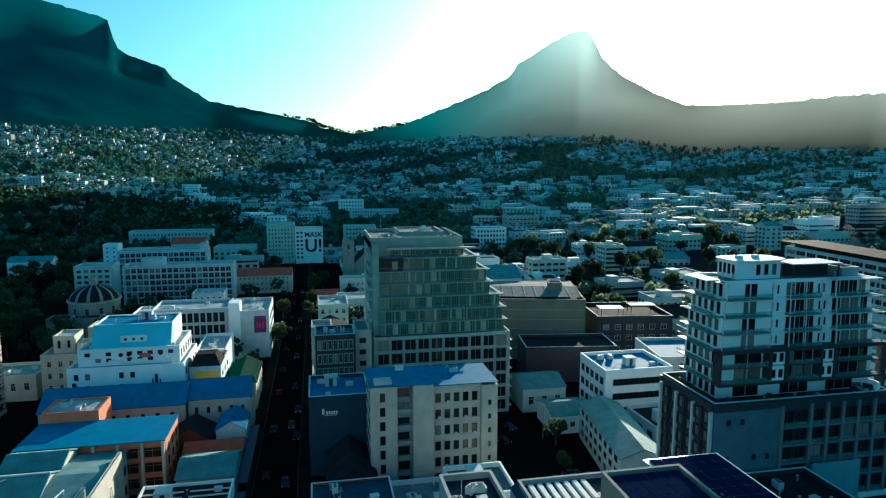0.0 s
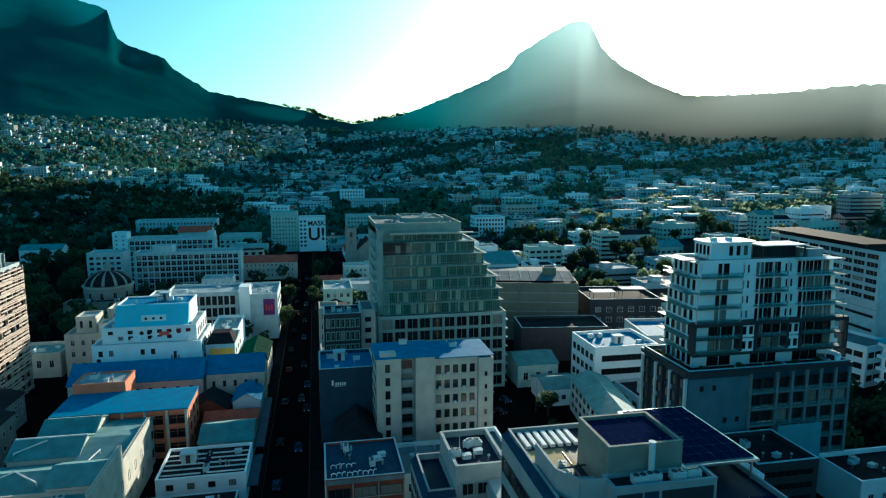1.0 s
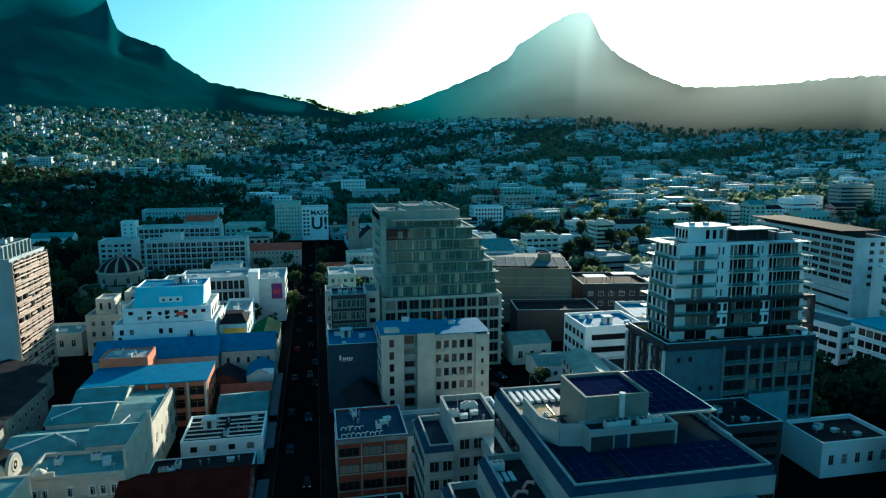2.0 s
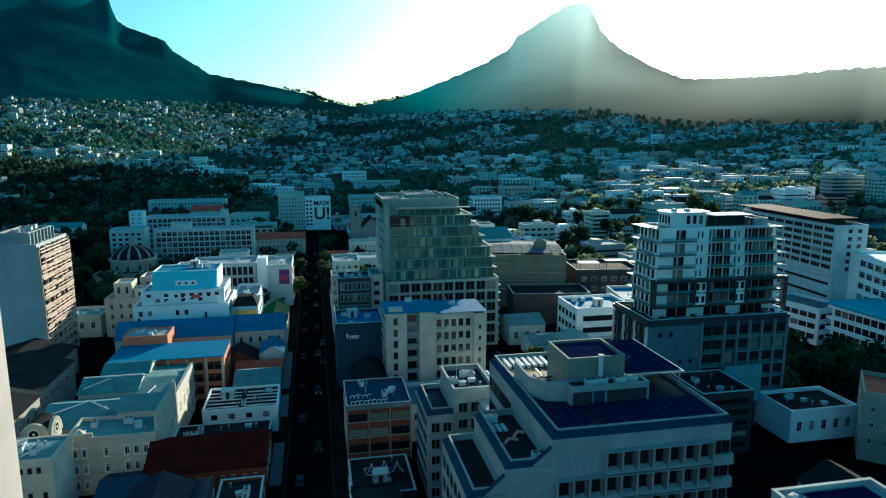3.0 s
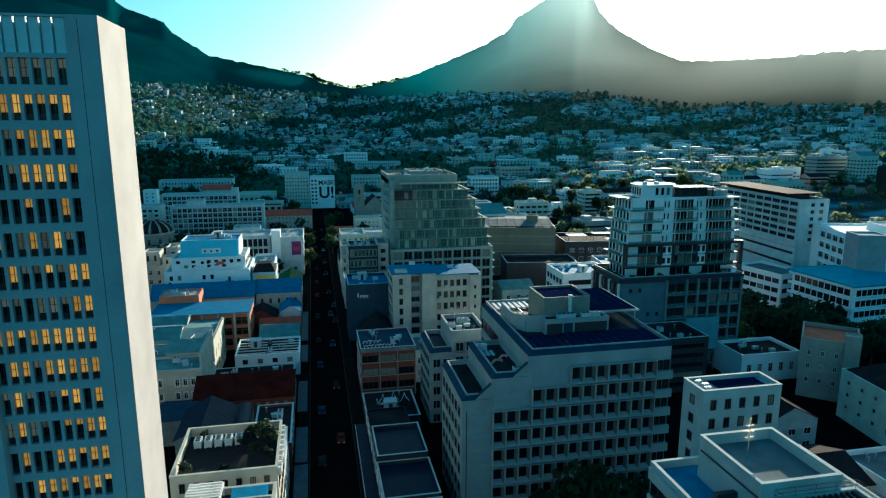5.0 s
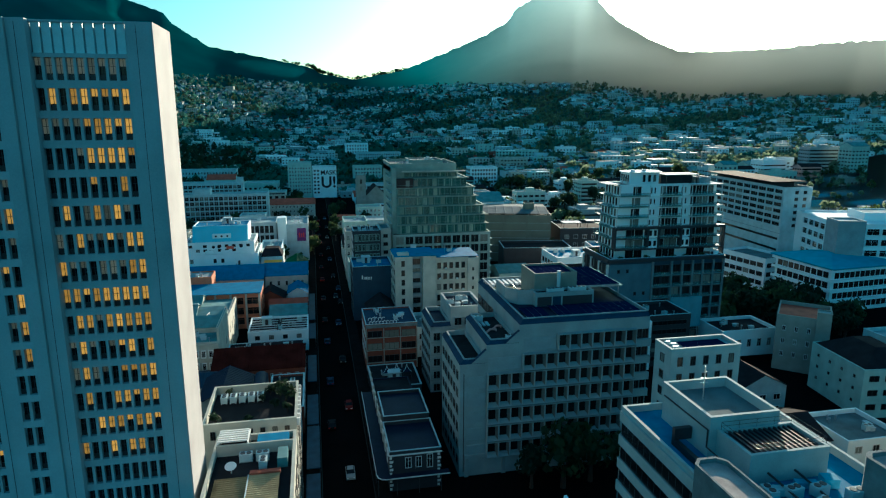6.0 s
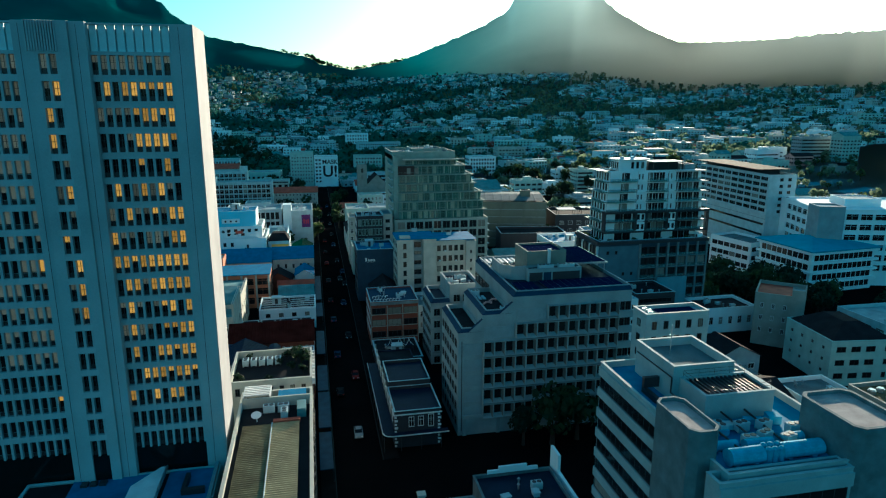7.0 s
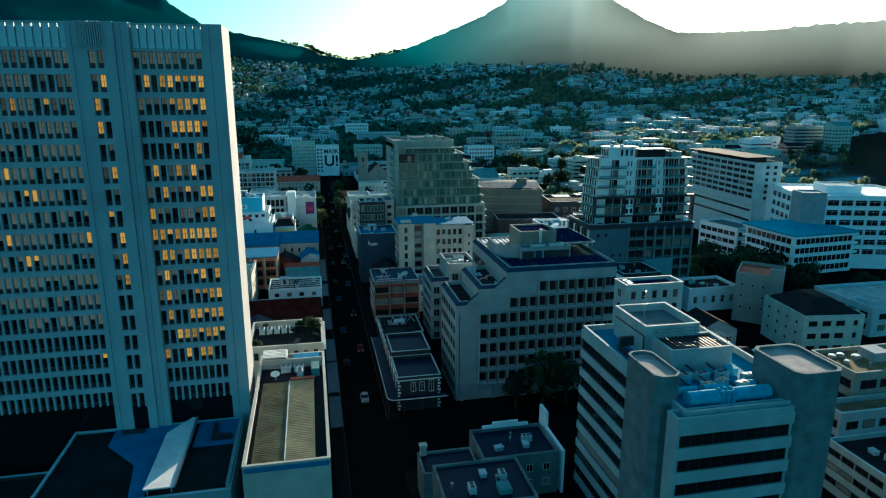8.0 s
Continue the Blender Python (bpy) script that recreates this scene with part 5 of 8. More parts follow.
    inner = [(103.6 - o.x + 2.5 * math.cos(radians(a)), 101.2 - o.y + 2.2 * math.sin(radians(a))) for a in range(90, -91, -15)]
    g = Geo()
    ring = list(zip(rim, inner[::-1]))
    for (p, q2), (r2, t2) in zip(ring, ring[1:]):
        g.face([(*p, 28.1), (*r2, 28.1), (*r2, 29.0), (*p, 29.0)])
        g.face([(*t2, 28.1), (*q2, 28.1), (*q2, 29.0), (*t2, 29.0)])
        g.face([(*p, 29.0), (*r2, 29.0), (*t2, 29.0), (*q2, 29.0)])
    part("terrace_parapet", g, WHITE, b)
    return b


balcony_tower()
simple("white building with small square windows", 64, 82, 75, 96, 14, WHITE, DECKL, (("S", 6, 13, 5, 3, 0.5, 0.5, "plain", FRAMED),))
simple("dark shuttered parking block", 75.2, 84, 88, 97, 15, DARK, DECKD, (("S", 1, 14, 1, 5, 0.9, 0.5, "band", FRAMED),))
bb = thing("billboard", "blank blue-grey billboard sheet on a steel frame", "billboard", pose(94, 96, 0))
part("sheet", Geo().box(-5.2, 0, 6.5, 5.2, 0.12, 16.0), mat("billboard_sheet", (0.20, 0.30, 0.36), 0.6), bb)
for x in (-4.5, 0, 4.5):
    part("post", Geo().box(x - 0.12, 0.14, 0, x + 0.12, 0.4, 16), STEEL, bb)
simple("low white hall with a curved parapet", 100, 86, 118, 98, 8, WHITE, SLATE, (("S", 2, 6, 5, 1, 0.4, 0.6),))

# ---- right of the apartment tower ----
lo = house_at("long white office slab with rows of dark windows", 177.5, 161, 0, -3, name="office_slab", category="office")
LB = (177.5, 161, 190.5, 217)
shell(lo, *LB, 0, 39.6, PALE, DECKD, 0.8)
for r in range(6):
    face(lo, LB, "W", 23.0 + 2.75 * r, 24.9 + 2.75 * r, 10, 1, 0.88, 0.9, "band", PALE, GLASS, (0.01, 0.99), 0.1)
    strip(lo, "wall_band", LB, "W", 0, 1, 22.2 + 2.75 * r, 22.9 + 2.75 * r, 0.4, PALE)
face(lo, LB, "W", 17.2, 18.2, 1, 1, 1.0, 1.0, "band", FRAMED, GLASS, (0.02, 0.98), 0)
face(lo, LB, "W", 12.5, 13.5, 1, 1, 1.0, 1.0, "band", FRAMED, GLASS, (0.02, 0.98), 0)
face(lo, LB, "S", 22, 38.8, 2, 6, 0.4, 0.5, "plain", FRAMED, GLASS, (0.3, 0.9), 0)
for z in (5.5, 20):
    strip(lo, "wall_band", LB, "W", 0, 1, z, z + 0.25, 0.15, GREY)
part("roof_canopy", Geo().box(-1.6, 6, 41.2, 14.4, 57.5, 41.45), DECKD, lo)
for k in range(7):
    part("canopy_post", Geo().box(0.2, 7.0 + 8.2 * k, 38.8, 0.5, 7.3 + 8.2 * k, 41.2), FRAMED, lo)
shell(lo, 180, 170, 188.5, 215, 38.8, 41.0, DARK, DECKD, 0.2)
ro = house_at("white office with wide balconied floors and a bright roof", 175, 128, 0, -16, category="office")
RB = (175, 128, 222, 163)
shell(ro, *RB, 0, 30, WHITE, WHITE, 0.5)
for r in range(6):
    z = 28.6 - 4.0 * r
    face(ro, RB, "W", z - 2.9, z, 6, 1, 0.9, 0.9, "deep", WHITE, GLASS, (0.22, 1.0), 0.1)
    face(ro, RB, "S", z - 2.9, z, 7, 1, 0.9, 0.9, "deep", WHITE, GLASS, (0.2, 1.0), 0.1)
shell(ro, 174.2, 127.2, 184.0, 136.0, 0, 31.2, GREY, DECKL, 0.4)
shell(ro, 190, 140, 204, 152, 29.5, 32.5, WHITE, DECKL, 0.3)
tl = house_at("office with a broad blue hipped roof and ringed galleries", 163.5, 116.5, 0, 5, category="office")
TB = (163.5, 116.5, 194, 142)
shell(tl, *TB, 0, 16.2, WHITE, DECK, 0.4)
for r in range(4):
    z = 1.2 + 3.7 * r
    face(tl, TB, "W", z, z + 2.7, 9, 1, 0.84, 0.84, "plain", FRAMED)
    face(tl, TB, "S", z, z + 2.7, 12, 1, 0.84, 0.84, "plain", FRAMED)
    for sd in "WS":
        strip(tl, "gallery", TB, sd, -0.03, 1.03, z + 2.75, z + 3.6, 1.2, WHITE)
hip = Geo()
e4, t4 = [(-1.5, -1.5, 16.6), (32, -1.5, 16.6), (32, 27, 16.6), (-1.5, 27, 16.6)], [(11, 11, 19.0), (19.5, 11, 19.0), (19.5, 14.5, 19.0), (11, 14.5, 19.0)]
for k in range(4):
    hip.face([e4[k], e4[(k + 1) % 4], t4[(k + 1) % 4], t4[k]])
    hip.face([(*e4[k][:2], 16.2), (*e4[(k + 1) % 4][:2], 16.2), e4[(k + 1) % 4], e4[k]])
hip.face(t4)
hip.face([(x, y, 16.2) for x, y, z in e4[::-1]])
part("roof", hip, mat("bright_blue_sheet_roof", (0.07, 0.32, 0.46), 0.5, var=0.2, scale=0.3), tl)
part("roof_hatch", Geo().box(13, 12.2, 19.0, 15.5, 13.6, 19.5), FRAMED, tl)
simple("low white offices with a ribbon of windows", 161, 147, 175, 168.5, 13, WHITE, DECK, (("W", 1, 12, 6, 3, 0.85, 0.5, "plain", FRAMED), ("S", 1, 12, 4, 3, 0.8, 0.5, "plain", FRAMED)), rot=12)
kb = simple("grey concrete warehouse with a red roof and open stair", 109.5, 76.6, 122.5, 92, 15.8, BEIGE, REDROOF, (("S", 3, 14, 4, 3, 0.3, 0.4), ("W", 3, 14, 4, 3, 0.3, 0.4)), rot=-42)
shell(kb, 119, 75.4, 122.4, 79, 0, 18, BEIGE, DECKL, 0.2)
gg = simple("pale green building with a hipped slate roof", 108.4, 45.8, 125.6, 64.5, 12, TEALW, SLATE, (("S", 1.0, 11.6, 3, 3, 0.62, 0.42, "plain", FRAMED, GLASS, (0.04, 0.72)), ("S", 1.0, 11.6, 1, 3, 0.3, 0.42, "plain", FRAMED, GLASS, (0.76, 0.96)), ("W", 2, 11, 4, 3, 0.16, 0.25, "plain", FRAMED)), par=0.2, rot=-7)
hipped(gg, 0.4, 0.4, 16.8, 18.3, 12.0, 3.4, 6.0, 5.0)
simple("low pale hotel with flat roofs", 140, 55, 180, 78, 9, PALE, DECKL, (("S", 1, 8, 9, 2, 0.6, 0.5, "plain", FRAMED), ("W", 1, 8, 5, 2, 0.6, 0.5, "plain", FRAMED)))
gabled("small grey house with dormer", 78, 48, 90, 58, 9, 3, GREY, SLATE, "y", (("S", 2, 8, 3, 2, 0.5, 0.5),), ribs=0)
gabled("low cream house with dark roof", 66, 26, 82, 40, 8, 2.5, CREAM, SLATE, "x", (("S", 2, 7, 4, 2, 0.4, 0.5),), ribs=0)
simple("low white house with flat roof", 84, 24, 97, 36, 8.5, WHITE, DECK, (("S", 2, 8, 3, 2, 0.4, 0.5),))
simple("narrow pale hostel block with solar panels on its roof", 37.8, 12.7, 49.7, 17.4, 34.9, STRIPE, DECKL, (("S", 12.6, 34.2, 5, 8, 0.4, 0.55, "plain", FRAMED), ("W", 12.6, 34.2, 1, 8, 0.25, 0.5, "plain", FRAMED)), par=0.6)
panel_field(41.0, 13.4, 48.4, 16.8, 34.35, 7, 3)
for k in range(3):
    copy_thing(AC, pose(39.2 + 0.3 * (k % 2), 13.9 + 1.1 * k, 34.3, 0, 0, 10 * k) @ Matrix.Scale(0.55, 4))
simple("stepped grey block with flat terraces", 70, -18, 90, -5.2, 9.5, GREY, DECKD, (("S", 1, 9, 5, 3, 0.9, 0.45, "band", FRAMED), ("W", 1, 9, 4, 3, 0.9, 0.45, "band", FRAMED)))
simple("middle terrace of a stepped block with railings", 72.4, -5, 92, 0.3, 14, GREY, RIBROOFD, (("S", 9.8, 13, 5, 1, 0.7, 0.5, "band", FRAMED), ("W", 1, 13, 2, 4, 0.7, 0.5, "band", FRAMED)), par=1.0)
fb = simple("beige flats with a cluttered roof", 80, 0.6, 104, 12, 18.6, BEIGE, RIBROOFD, (("S", 14.6, 17.6, 5, 1, 0.8, 0.6, "band", FRAMED), ("W", 1, 17.6, 3, 5, 0.8, 0.5, "band", FRAMED)), par=0.7)
for k, (x, y, r) in enumerate(((2.5, 8.6, 0.7), (4.6, 8.8, 0.7), (7.2, 7.4, 0.9), (3.2, 5.6, 0.5))):
    part("roof_drum", Geo().cyl(x, y, r, 17.9, 18.5, 14).cyl(x, y, r * 0.8, 18.5, 18.7, 14), STEEL, fb)
part("roof_shed", Geo().box(9.0, 5.0, 17.9, 13.0, 9.0, 19.8), GREY, fb)
roof_rail(72.8, -4.7, 91.6, 0.0, 14.05)

# ---- behind the crate office and the cream flats ----
simple("white offices with dark ribbon windows", 76, 155, 96, 172, 15.5, WHITE, BLUEROOF, (("S", 2, 14, 1, 3, 0.85, 0.45, "band", FRAMED), ("W", 2, 14, 5, 3, 0.6, 0.5, "plain", FRAMED)))
simple("white offices with a blue roof", 98, 165, 120, 186, 15, PALE, BLUEROOF, (("S", 2, 14, 5, 3, 0.5, 0.4, "plain", FRAMED),), rot=-8)
gabled("long pale terrace with a slate roof", 62, 118, 72, 150, 9, 2, PALE, ZINC, "y", (("W", 1, 9, 8, 3, 0.5, 0.5, "plain", FRAMED),), ribs=0, rot=-8)
th2 = simple("grey theatre with a broad stepped roof", 62, 220, 96, 258, 22.5, THEATRE, DECKD, (), rot=-14)
for k in range(5):
    strip(th2, "wall_band", (62, 220, 96, 258), "S", 0, 1, 4.2 + 3.6 * k, 4.4 + 3.6 * k, 0.15, GREY)
for u in (0.0, 0.33, 0.66, 0.985):
    strip(th2, "pier", (62, 220, 96, 258), "S", u, u + 0.015, 0, 22, 0.35, THEATRE)
for k, (ya, yb, za, zb) in enumerate(((212, 226, 22.6, 24.0), (226, 244, 24.0, 22.6))):
    slope = Geo()
    for xa, xb, ha, hb in seams(0.6, 33.4, 4.1):
        slope.face([(xa, ya - 208, za + ha), (xb, ya - 208, za + hb), (xb, yb - 208, zb + hb), (xa, yb - 208, zb + ha)])
    part("sheet_roof", slope, DECK, th2)
shell(th2, 84, 232, 89, 237, 23.0, 26.4, THEATRE, DECK, 0.3)
simple("dark brick annex below the theatre", 66, 192, 96, 208, 12, DARK, DECKD, (), rot=-8)
dbk = simple("dark brick block with white canopies", 100, 212, 128, 236, 16, DARK, DECKD, (("S", 2, 14, 6, 3, 0.5, 0.5),), rot=-8)
for k, (x0, y0, w, d) in enumerate(((2, 3, 9, 6), (15, 8, 10, 5))):
    part("roof_canopy", Geo().box(x0, y0, 18.0, x0 + w, y0 + d, 18.2), CANVAS, dbk)
    for x in (x0 + 0.3, x0 + w - 0.5):
        for y in (y0 + 0.3, y0 + d - 0.5):
            part("canopy_post", Geo().box(x, y, 15.2, x + 0.2, y + 0.2, 18.0), FRAMED, dbk)
gabled("small shed with a pale green roof", 57, 168, 70, 182, 7, 2, TEALW, ZINC, "x", (("S", 1, 6, 3, 1, 0.4, 0.5),))
gabled("small white shed with zinc roof", 60, 152, 71, 164, 5, 1.5, WHITE, ZINC, "x", (("S", 1, 4, 3, 1, 0.4, 0.5),))
gabled("white villa with a domed parapet", 62, 252, 84, 272, 24, 4, WHITE, ZINC, "x", (("S", 14, 24, 6, 2, 0.4, 0.5),), ribs=0)
gabled("arched dark shed behind the street", 1, 121, 11, 138, 7, 3.5, DARK, SLATE, "y", (), ribs=0)
simple("low shop with paved roof yard", 12.8, 104, 24, 118, 9, PALE, DECK, (("S", 1, 8, 4, 2, 0.5, 0.5),))
simple("white low shop with curved parapet", 24, 108, 36, 120, 10, WHITE, DECK, (("S", 1, 9, 4, 2, 0.5, 0.5),))
simple("low workshop with a blue roof", 24, 96, 40, 107, 6, PALE, BLUEROOF, ())

# street side further along
simple("narrow building with dark window grid", -1.0, 162, 9.2, 172, 27.4, DARK, DECK, (("S", 1, 26.6, 7, 7, 0.84, 0.72, "deep", SAGE), ("W", 2, 26, 5, 7, 0.6, 0.6)))
simple("narrow cream block wedged between taller neighbours", 9.5, 166, 13.3, 178, 27.2, CREAM, DECK, (("S", 1, 26, 1, 8, 0.5, 0.45, "plain", FRAMED),), par=0.4)
simple("cream house with a square turret by the street", -2.2, 196, 4.0, 206, 21, CREAM, DECKL, (("S", 3, 20, 3, 5, 0.6, 0.6, "plain", CANVAS), ("W", 3, 20, 3, 5, 0.5, 0.6, "plain", CANVAS)))
simple("pale blue town house with white window surrounds", 11.8, 335, 27.8, 347, 11, TEALW, DECKL, (("S", 1, 10, 6, 3, 0.5, 0.55, "plain", CANVAS),))
gabled("low house with a dark red roof by the street", -1.0, 322, 10.5, 334, 5, 2.5, CREAM, REDROOF, "x", (("S", 1, 4.6, 4, 1, 0.5, 0.6),), ribs=0)
simple("bright white flats with rows of square windows", 123, 484, 148, 500, 22, WHITE, DECKL, (("S", 4, 21, 9, 5, 0.55, 0.55, "plain", FRAMED), ("W", 4, 21, 4, 5, 0.5, 0.5, "plain", FRAMED)))
simple("tall pale green flats behind the town", 178, 668, 196, 682, 33, TEALW, DECKL, (("S", 12, 32, 3, 6, 0.3, 0.5), ("W", 12, 32, 3, 6, 0.4, 0.5)))
simple("brick-red flats beside a pale green block", 184.5, 632, 204, 646, 26, BRICK, DECKL, (("S", 8, 25, 6, 5, 0.5, 0.5),))
simple("cream flats with stacked balconies", 170, 553, 200, 570, 25, CREAM, DECKL, (("S", 3, 24, 8, 6, 0.7, 0.5, "deep", CREAM), ("W", 3, 24, 4, 6, 0.5, 0.5)))
gabled("pale cyan hall with a broad sheet roof", 174, 495, 208, 512, 13, 4.5, TEALW, ZINC, "x", (("S", 3, 12, 8, 2, 0.6, 0.5),), ribs=0)
simple("white flats above the far street", 27, 760, 56, 774, 31, WHITE, DECKL, (("S", 14, 30, 8, 4, 0.5, 0.55),))
simple("long pale public building with a regular window front", 37, 700, 90, 714, 23, PALE, ZINC, (("S", 9, 22, 18, 4, 0.55, 0.6),))
simple("pale curved corner flats near the church", 23, 540, 50, 556, 20, TEALW, DECKL, (("S", 2, 19, 9, 5, 0.6, 0.5),))
simple("pale blue shop house", -2, 178, 6, 190, 12, TEALW, DECK, (("S", 2, 11, 3, 3, 0.5, 0.6), ("W", 2, 11, 4, 3, 0.5, 0.5)))
simple("cream flat-roofed shop row along the street", -2, 192, 11, 216, 11, CREAM, DECKL, (("S", 2, 10, 4, 2, 0.5, 0.5), ("W", 2, 10, 8, 2, 0.5, 0.5)))
gabled("pale shop house with a slate roof", -2, 220, 11, 250, 9, 3, TEALW, SLATE, "y", (("W", 2, 8, 10, 2, 0.5, 0.5),), ribs=0)
simple("pale blue-white shop house by the street", 0, 256, 12, 275, 15, TEALW, DECKL, (("S", 3, 14, 4, 3, 0.5, 0.5),))


def church():
    b = house_at("stone church with a square bell tower and steep roof", 16.0, 398, name="church", category="church")
    shell(b, 16, 398, 23, 405, 0, 24.5, BEIGE, SLATE, 0.8)
    for sd in "SW":
        face(b, (16, 398, 23, 405), sd, 13, 23, 1, 2, 0.3, 0.7, "deep", BEIGE)
    for x in (0.5, 6.5):
        for y in (0.5, 6.5):
            part("pinnacle", Geo().cyl(x, y, 0.5, 24.5, 26.6, 6, 0, 0.05), BEIGE, b)
    pitched(b, 23.2, 400, 38, 420, 0, 10, 7, BEIGE, SLATE, "y")
    return b


church()


# ---- left of the street ----
def ribbed_house():
    b = house_at("flat commercial block with weathered corrugated roof panels", -30.2, -14.0)
    shell(b, -30.2, -14, -18.6, 23.6, 0, 21.9, CREAM, DECKD, 0.9, 0.35)
    for x0, x1, z, sheet in ((-29.2, -24.9, 21.25, RIBROOFD), (-24.7, -20.6, 21.4, RIBROOF)):
        g = Geo()
        n = 52
        for i in range(n):
            ya, yb = -12.6 + 25.4 * i / n + 14, -12.6 + 25.4 * (i + 0.5) / n + 14
            yc = -12.6 + 25.4 * (i + 1) / n + 14
            g.face([(x0 + 30.2, ya, z), (x1 + 30.2, ya, z), (x1 + 30.2, yb, z + 0.09), (x0 + 30.2, yb, z + 0.09)])
            g.face([(x0 + 30.2, yb, z + 0.09), (x1 + 30.2, yb, z + 0.09), (x1 + 30.2, yc, z), (x0 + 30.2, yc, z)])
        part("corrugated_roof", g, sheet, b)
    part("ridge_cap", Geo().box(5.36, 1.4, 21.3, 5.5, 26.7, 21.56), PALE, b)
    part("red_edge", Geo().box(5.6, 26.6, 21.3, 9.7, 27.4, 21.75), REDROOF, b)
    part("blue_gutter", Geo().box(0.2, -0.2, 21.0, 11.4, 0.35, 21.6), BLUEROOF, b)
    part("court_wall", Geo().box(0.35, 33.2, 21.0, 11.25, 33.5, 22.7), CREAM, b)
    for k in range(6):
        part("pergola_slat", Geo().box(0.5, 33.7 + 0.66 * k, 22.9, 4.7, 33.98 + 0.66 * k, 23.1), CANVAS, b)
    for x in (0.45, 4.7):
        part("pergola_beam", Geo().box(x, 33.4, 22.7, x + 0.2, 37.4, 22.9), CANVAS, b)
        for y in (33.75, 37.0):
            part("pergola_post", Geo().box(x + 0.02, y, 21, x + 0.18, y + 0.16, 22.7), CANVAS, b)
    part("skylight", Geo().box(6.0, 34.2, 21.0, 10.6, 36.8, 22.2), BLUEROOF, b)
    part("court_cabinet", Geo().box(9.2, 28.6, 21.0, 10.6, 31.8, 22.5), ZINC, b)
    face(b, (-30.2, -14, -18.6, 23.6), "E", 3, 20, 12, 5, 0.4, 0.5, "plain", FRAMED)
    return b


ribbed_house()
single("satellite_dish", Geo().cyl(0, 0, 0.08, 0, 0.9, 8).cyl(0, 0, 0.25, 0.9, 1.5, 14, 0, 0.8), CANVAS, "white satellite dish on a roof", "satellite dish", pose(-27.2, 14.4, 21.0, 20))
th = simple("flat block with a planted roof terrace and plant boxes", -33, 27, -18.6, 41.5, 22.3, CREAM, DECKD, (("S", 19.2, 21.6, 7, 1, 0.42, 0.6, "plain", FRAMED), ("E", 3, 21, 6, 5, 0.4, 0.5, "plain", FRAMED)), par=1.4)
for k in range(9):
    part("cornice_bracket", Geo().box(14.4, 0.3 + 1.6 * k, 20.8, 14.9, 0.7 + 1.6 * k, 22.0), CANVAS, th)
simple("pale low block with blue flat roof", -36, 46, -19, 62, 11, PALE, BLUEROOF, (("E", 2, 10, 5, 2, 0.4, 0.5),))
gabled("shed with a dark blue sheet roof", -41, 66, -30.5, 80, 8.2, 2.6, OLDWALL, NIGHTROOF, "y", (("S", 2, 7, 3, 1, 0.4, 0.6),), ribs=0.9)
bv = thing("barrel_canopy", "dark blue barrel-vaulted sheet canopy between low roofs", "canopy", pose(-30.0, 67, 0))
g = Geo()
for k in range(8):
    a0, a1 = math.pi * k / 8, math.pi * (k + 1) / 8
    g.face([(1.6 - 1.6 * math.cos(a0), 0, 8.6 + 1.3 * math.sin(a0)), (1.6 - 1.6 * math.cos(a1), 0, 8.6 + 1.3 * math.sin(a1)), (1.6 - 1.6 * math.cos(a1), 11, 8.6 + 1.3 * math.sin(a1)), (1.6 - 1.6 * math.cos(a0), 11, 8.6 + 1.3 * math.sin(a0))])
part("sheet", g, NIGHTROOF, bv)
part("wall", Geo().box(0.1, 0.1, 0, 3.1, 10.9, 8.6), OLDWALL, bv)
simple("low dark workshop with a bitumen roof", -26.4, 64, -18.5, 83, 6.5, BRICK, DECKD, (("E", 2, 6, 5, 1, 0.4, 0.6),), par=0.5)
gabled("brick hall with a very dark red pitched roof", -41, 86, -18.5, 102, 7.0, 3.2, BRICK, DARKRED, "x", (("S", 2, 6.4, 10, 1, 0.35, 0.7, "plain", CREAM), ("E", 2, 6, 4, 1, 0.35, 0.7)), ribs=0.9)
simple("narrow yard building with a dark flat roof", -40, 104, -19, 113, 4.5, DARK, DECKD, (), par=0.4)
st = simple("white two-storey house with a slatted dark roof", -35.2, 116, -17.8, 130, 6.6, WHITE, SLATE, (("S", 1, 6, 4, 2, 0.35, 0.5, "plain", FRAMED),), par=0.5)
for k in range(5):
    part("roof_slat", Geo().box(0.5, 2 + 2.2 * k, 6.2, 8.2, 2.2 + 2.2 * k, 6.45), CANVAS, st)
    part("roof_slat", Geo().box(9.4, 2 + 2.2 * k, 6.2, 17, 2.2 + 2.2 * k, 6.45), CANVAS, st)


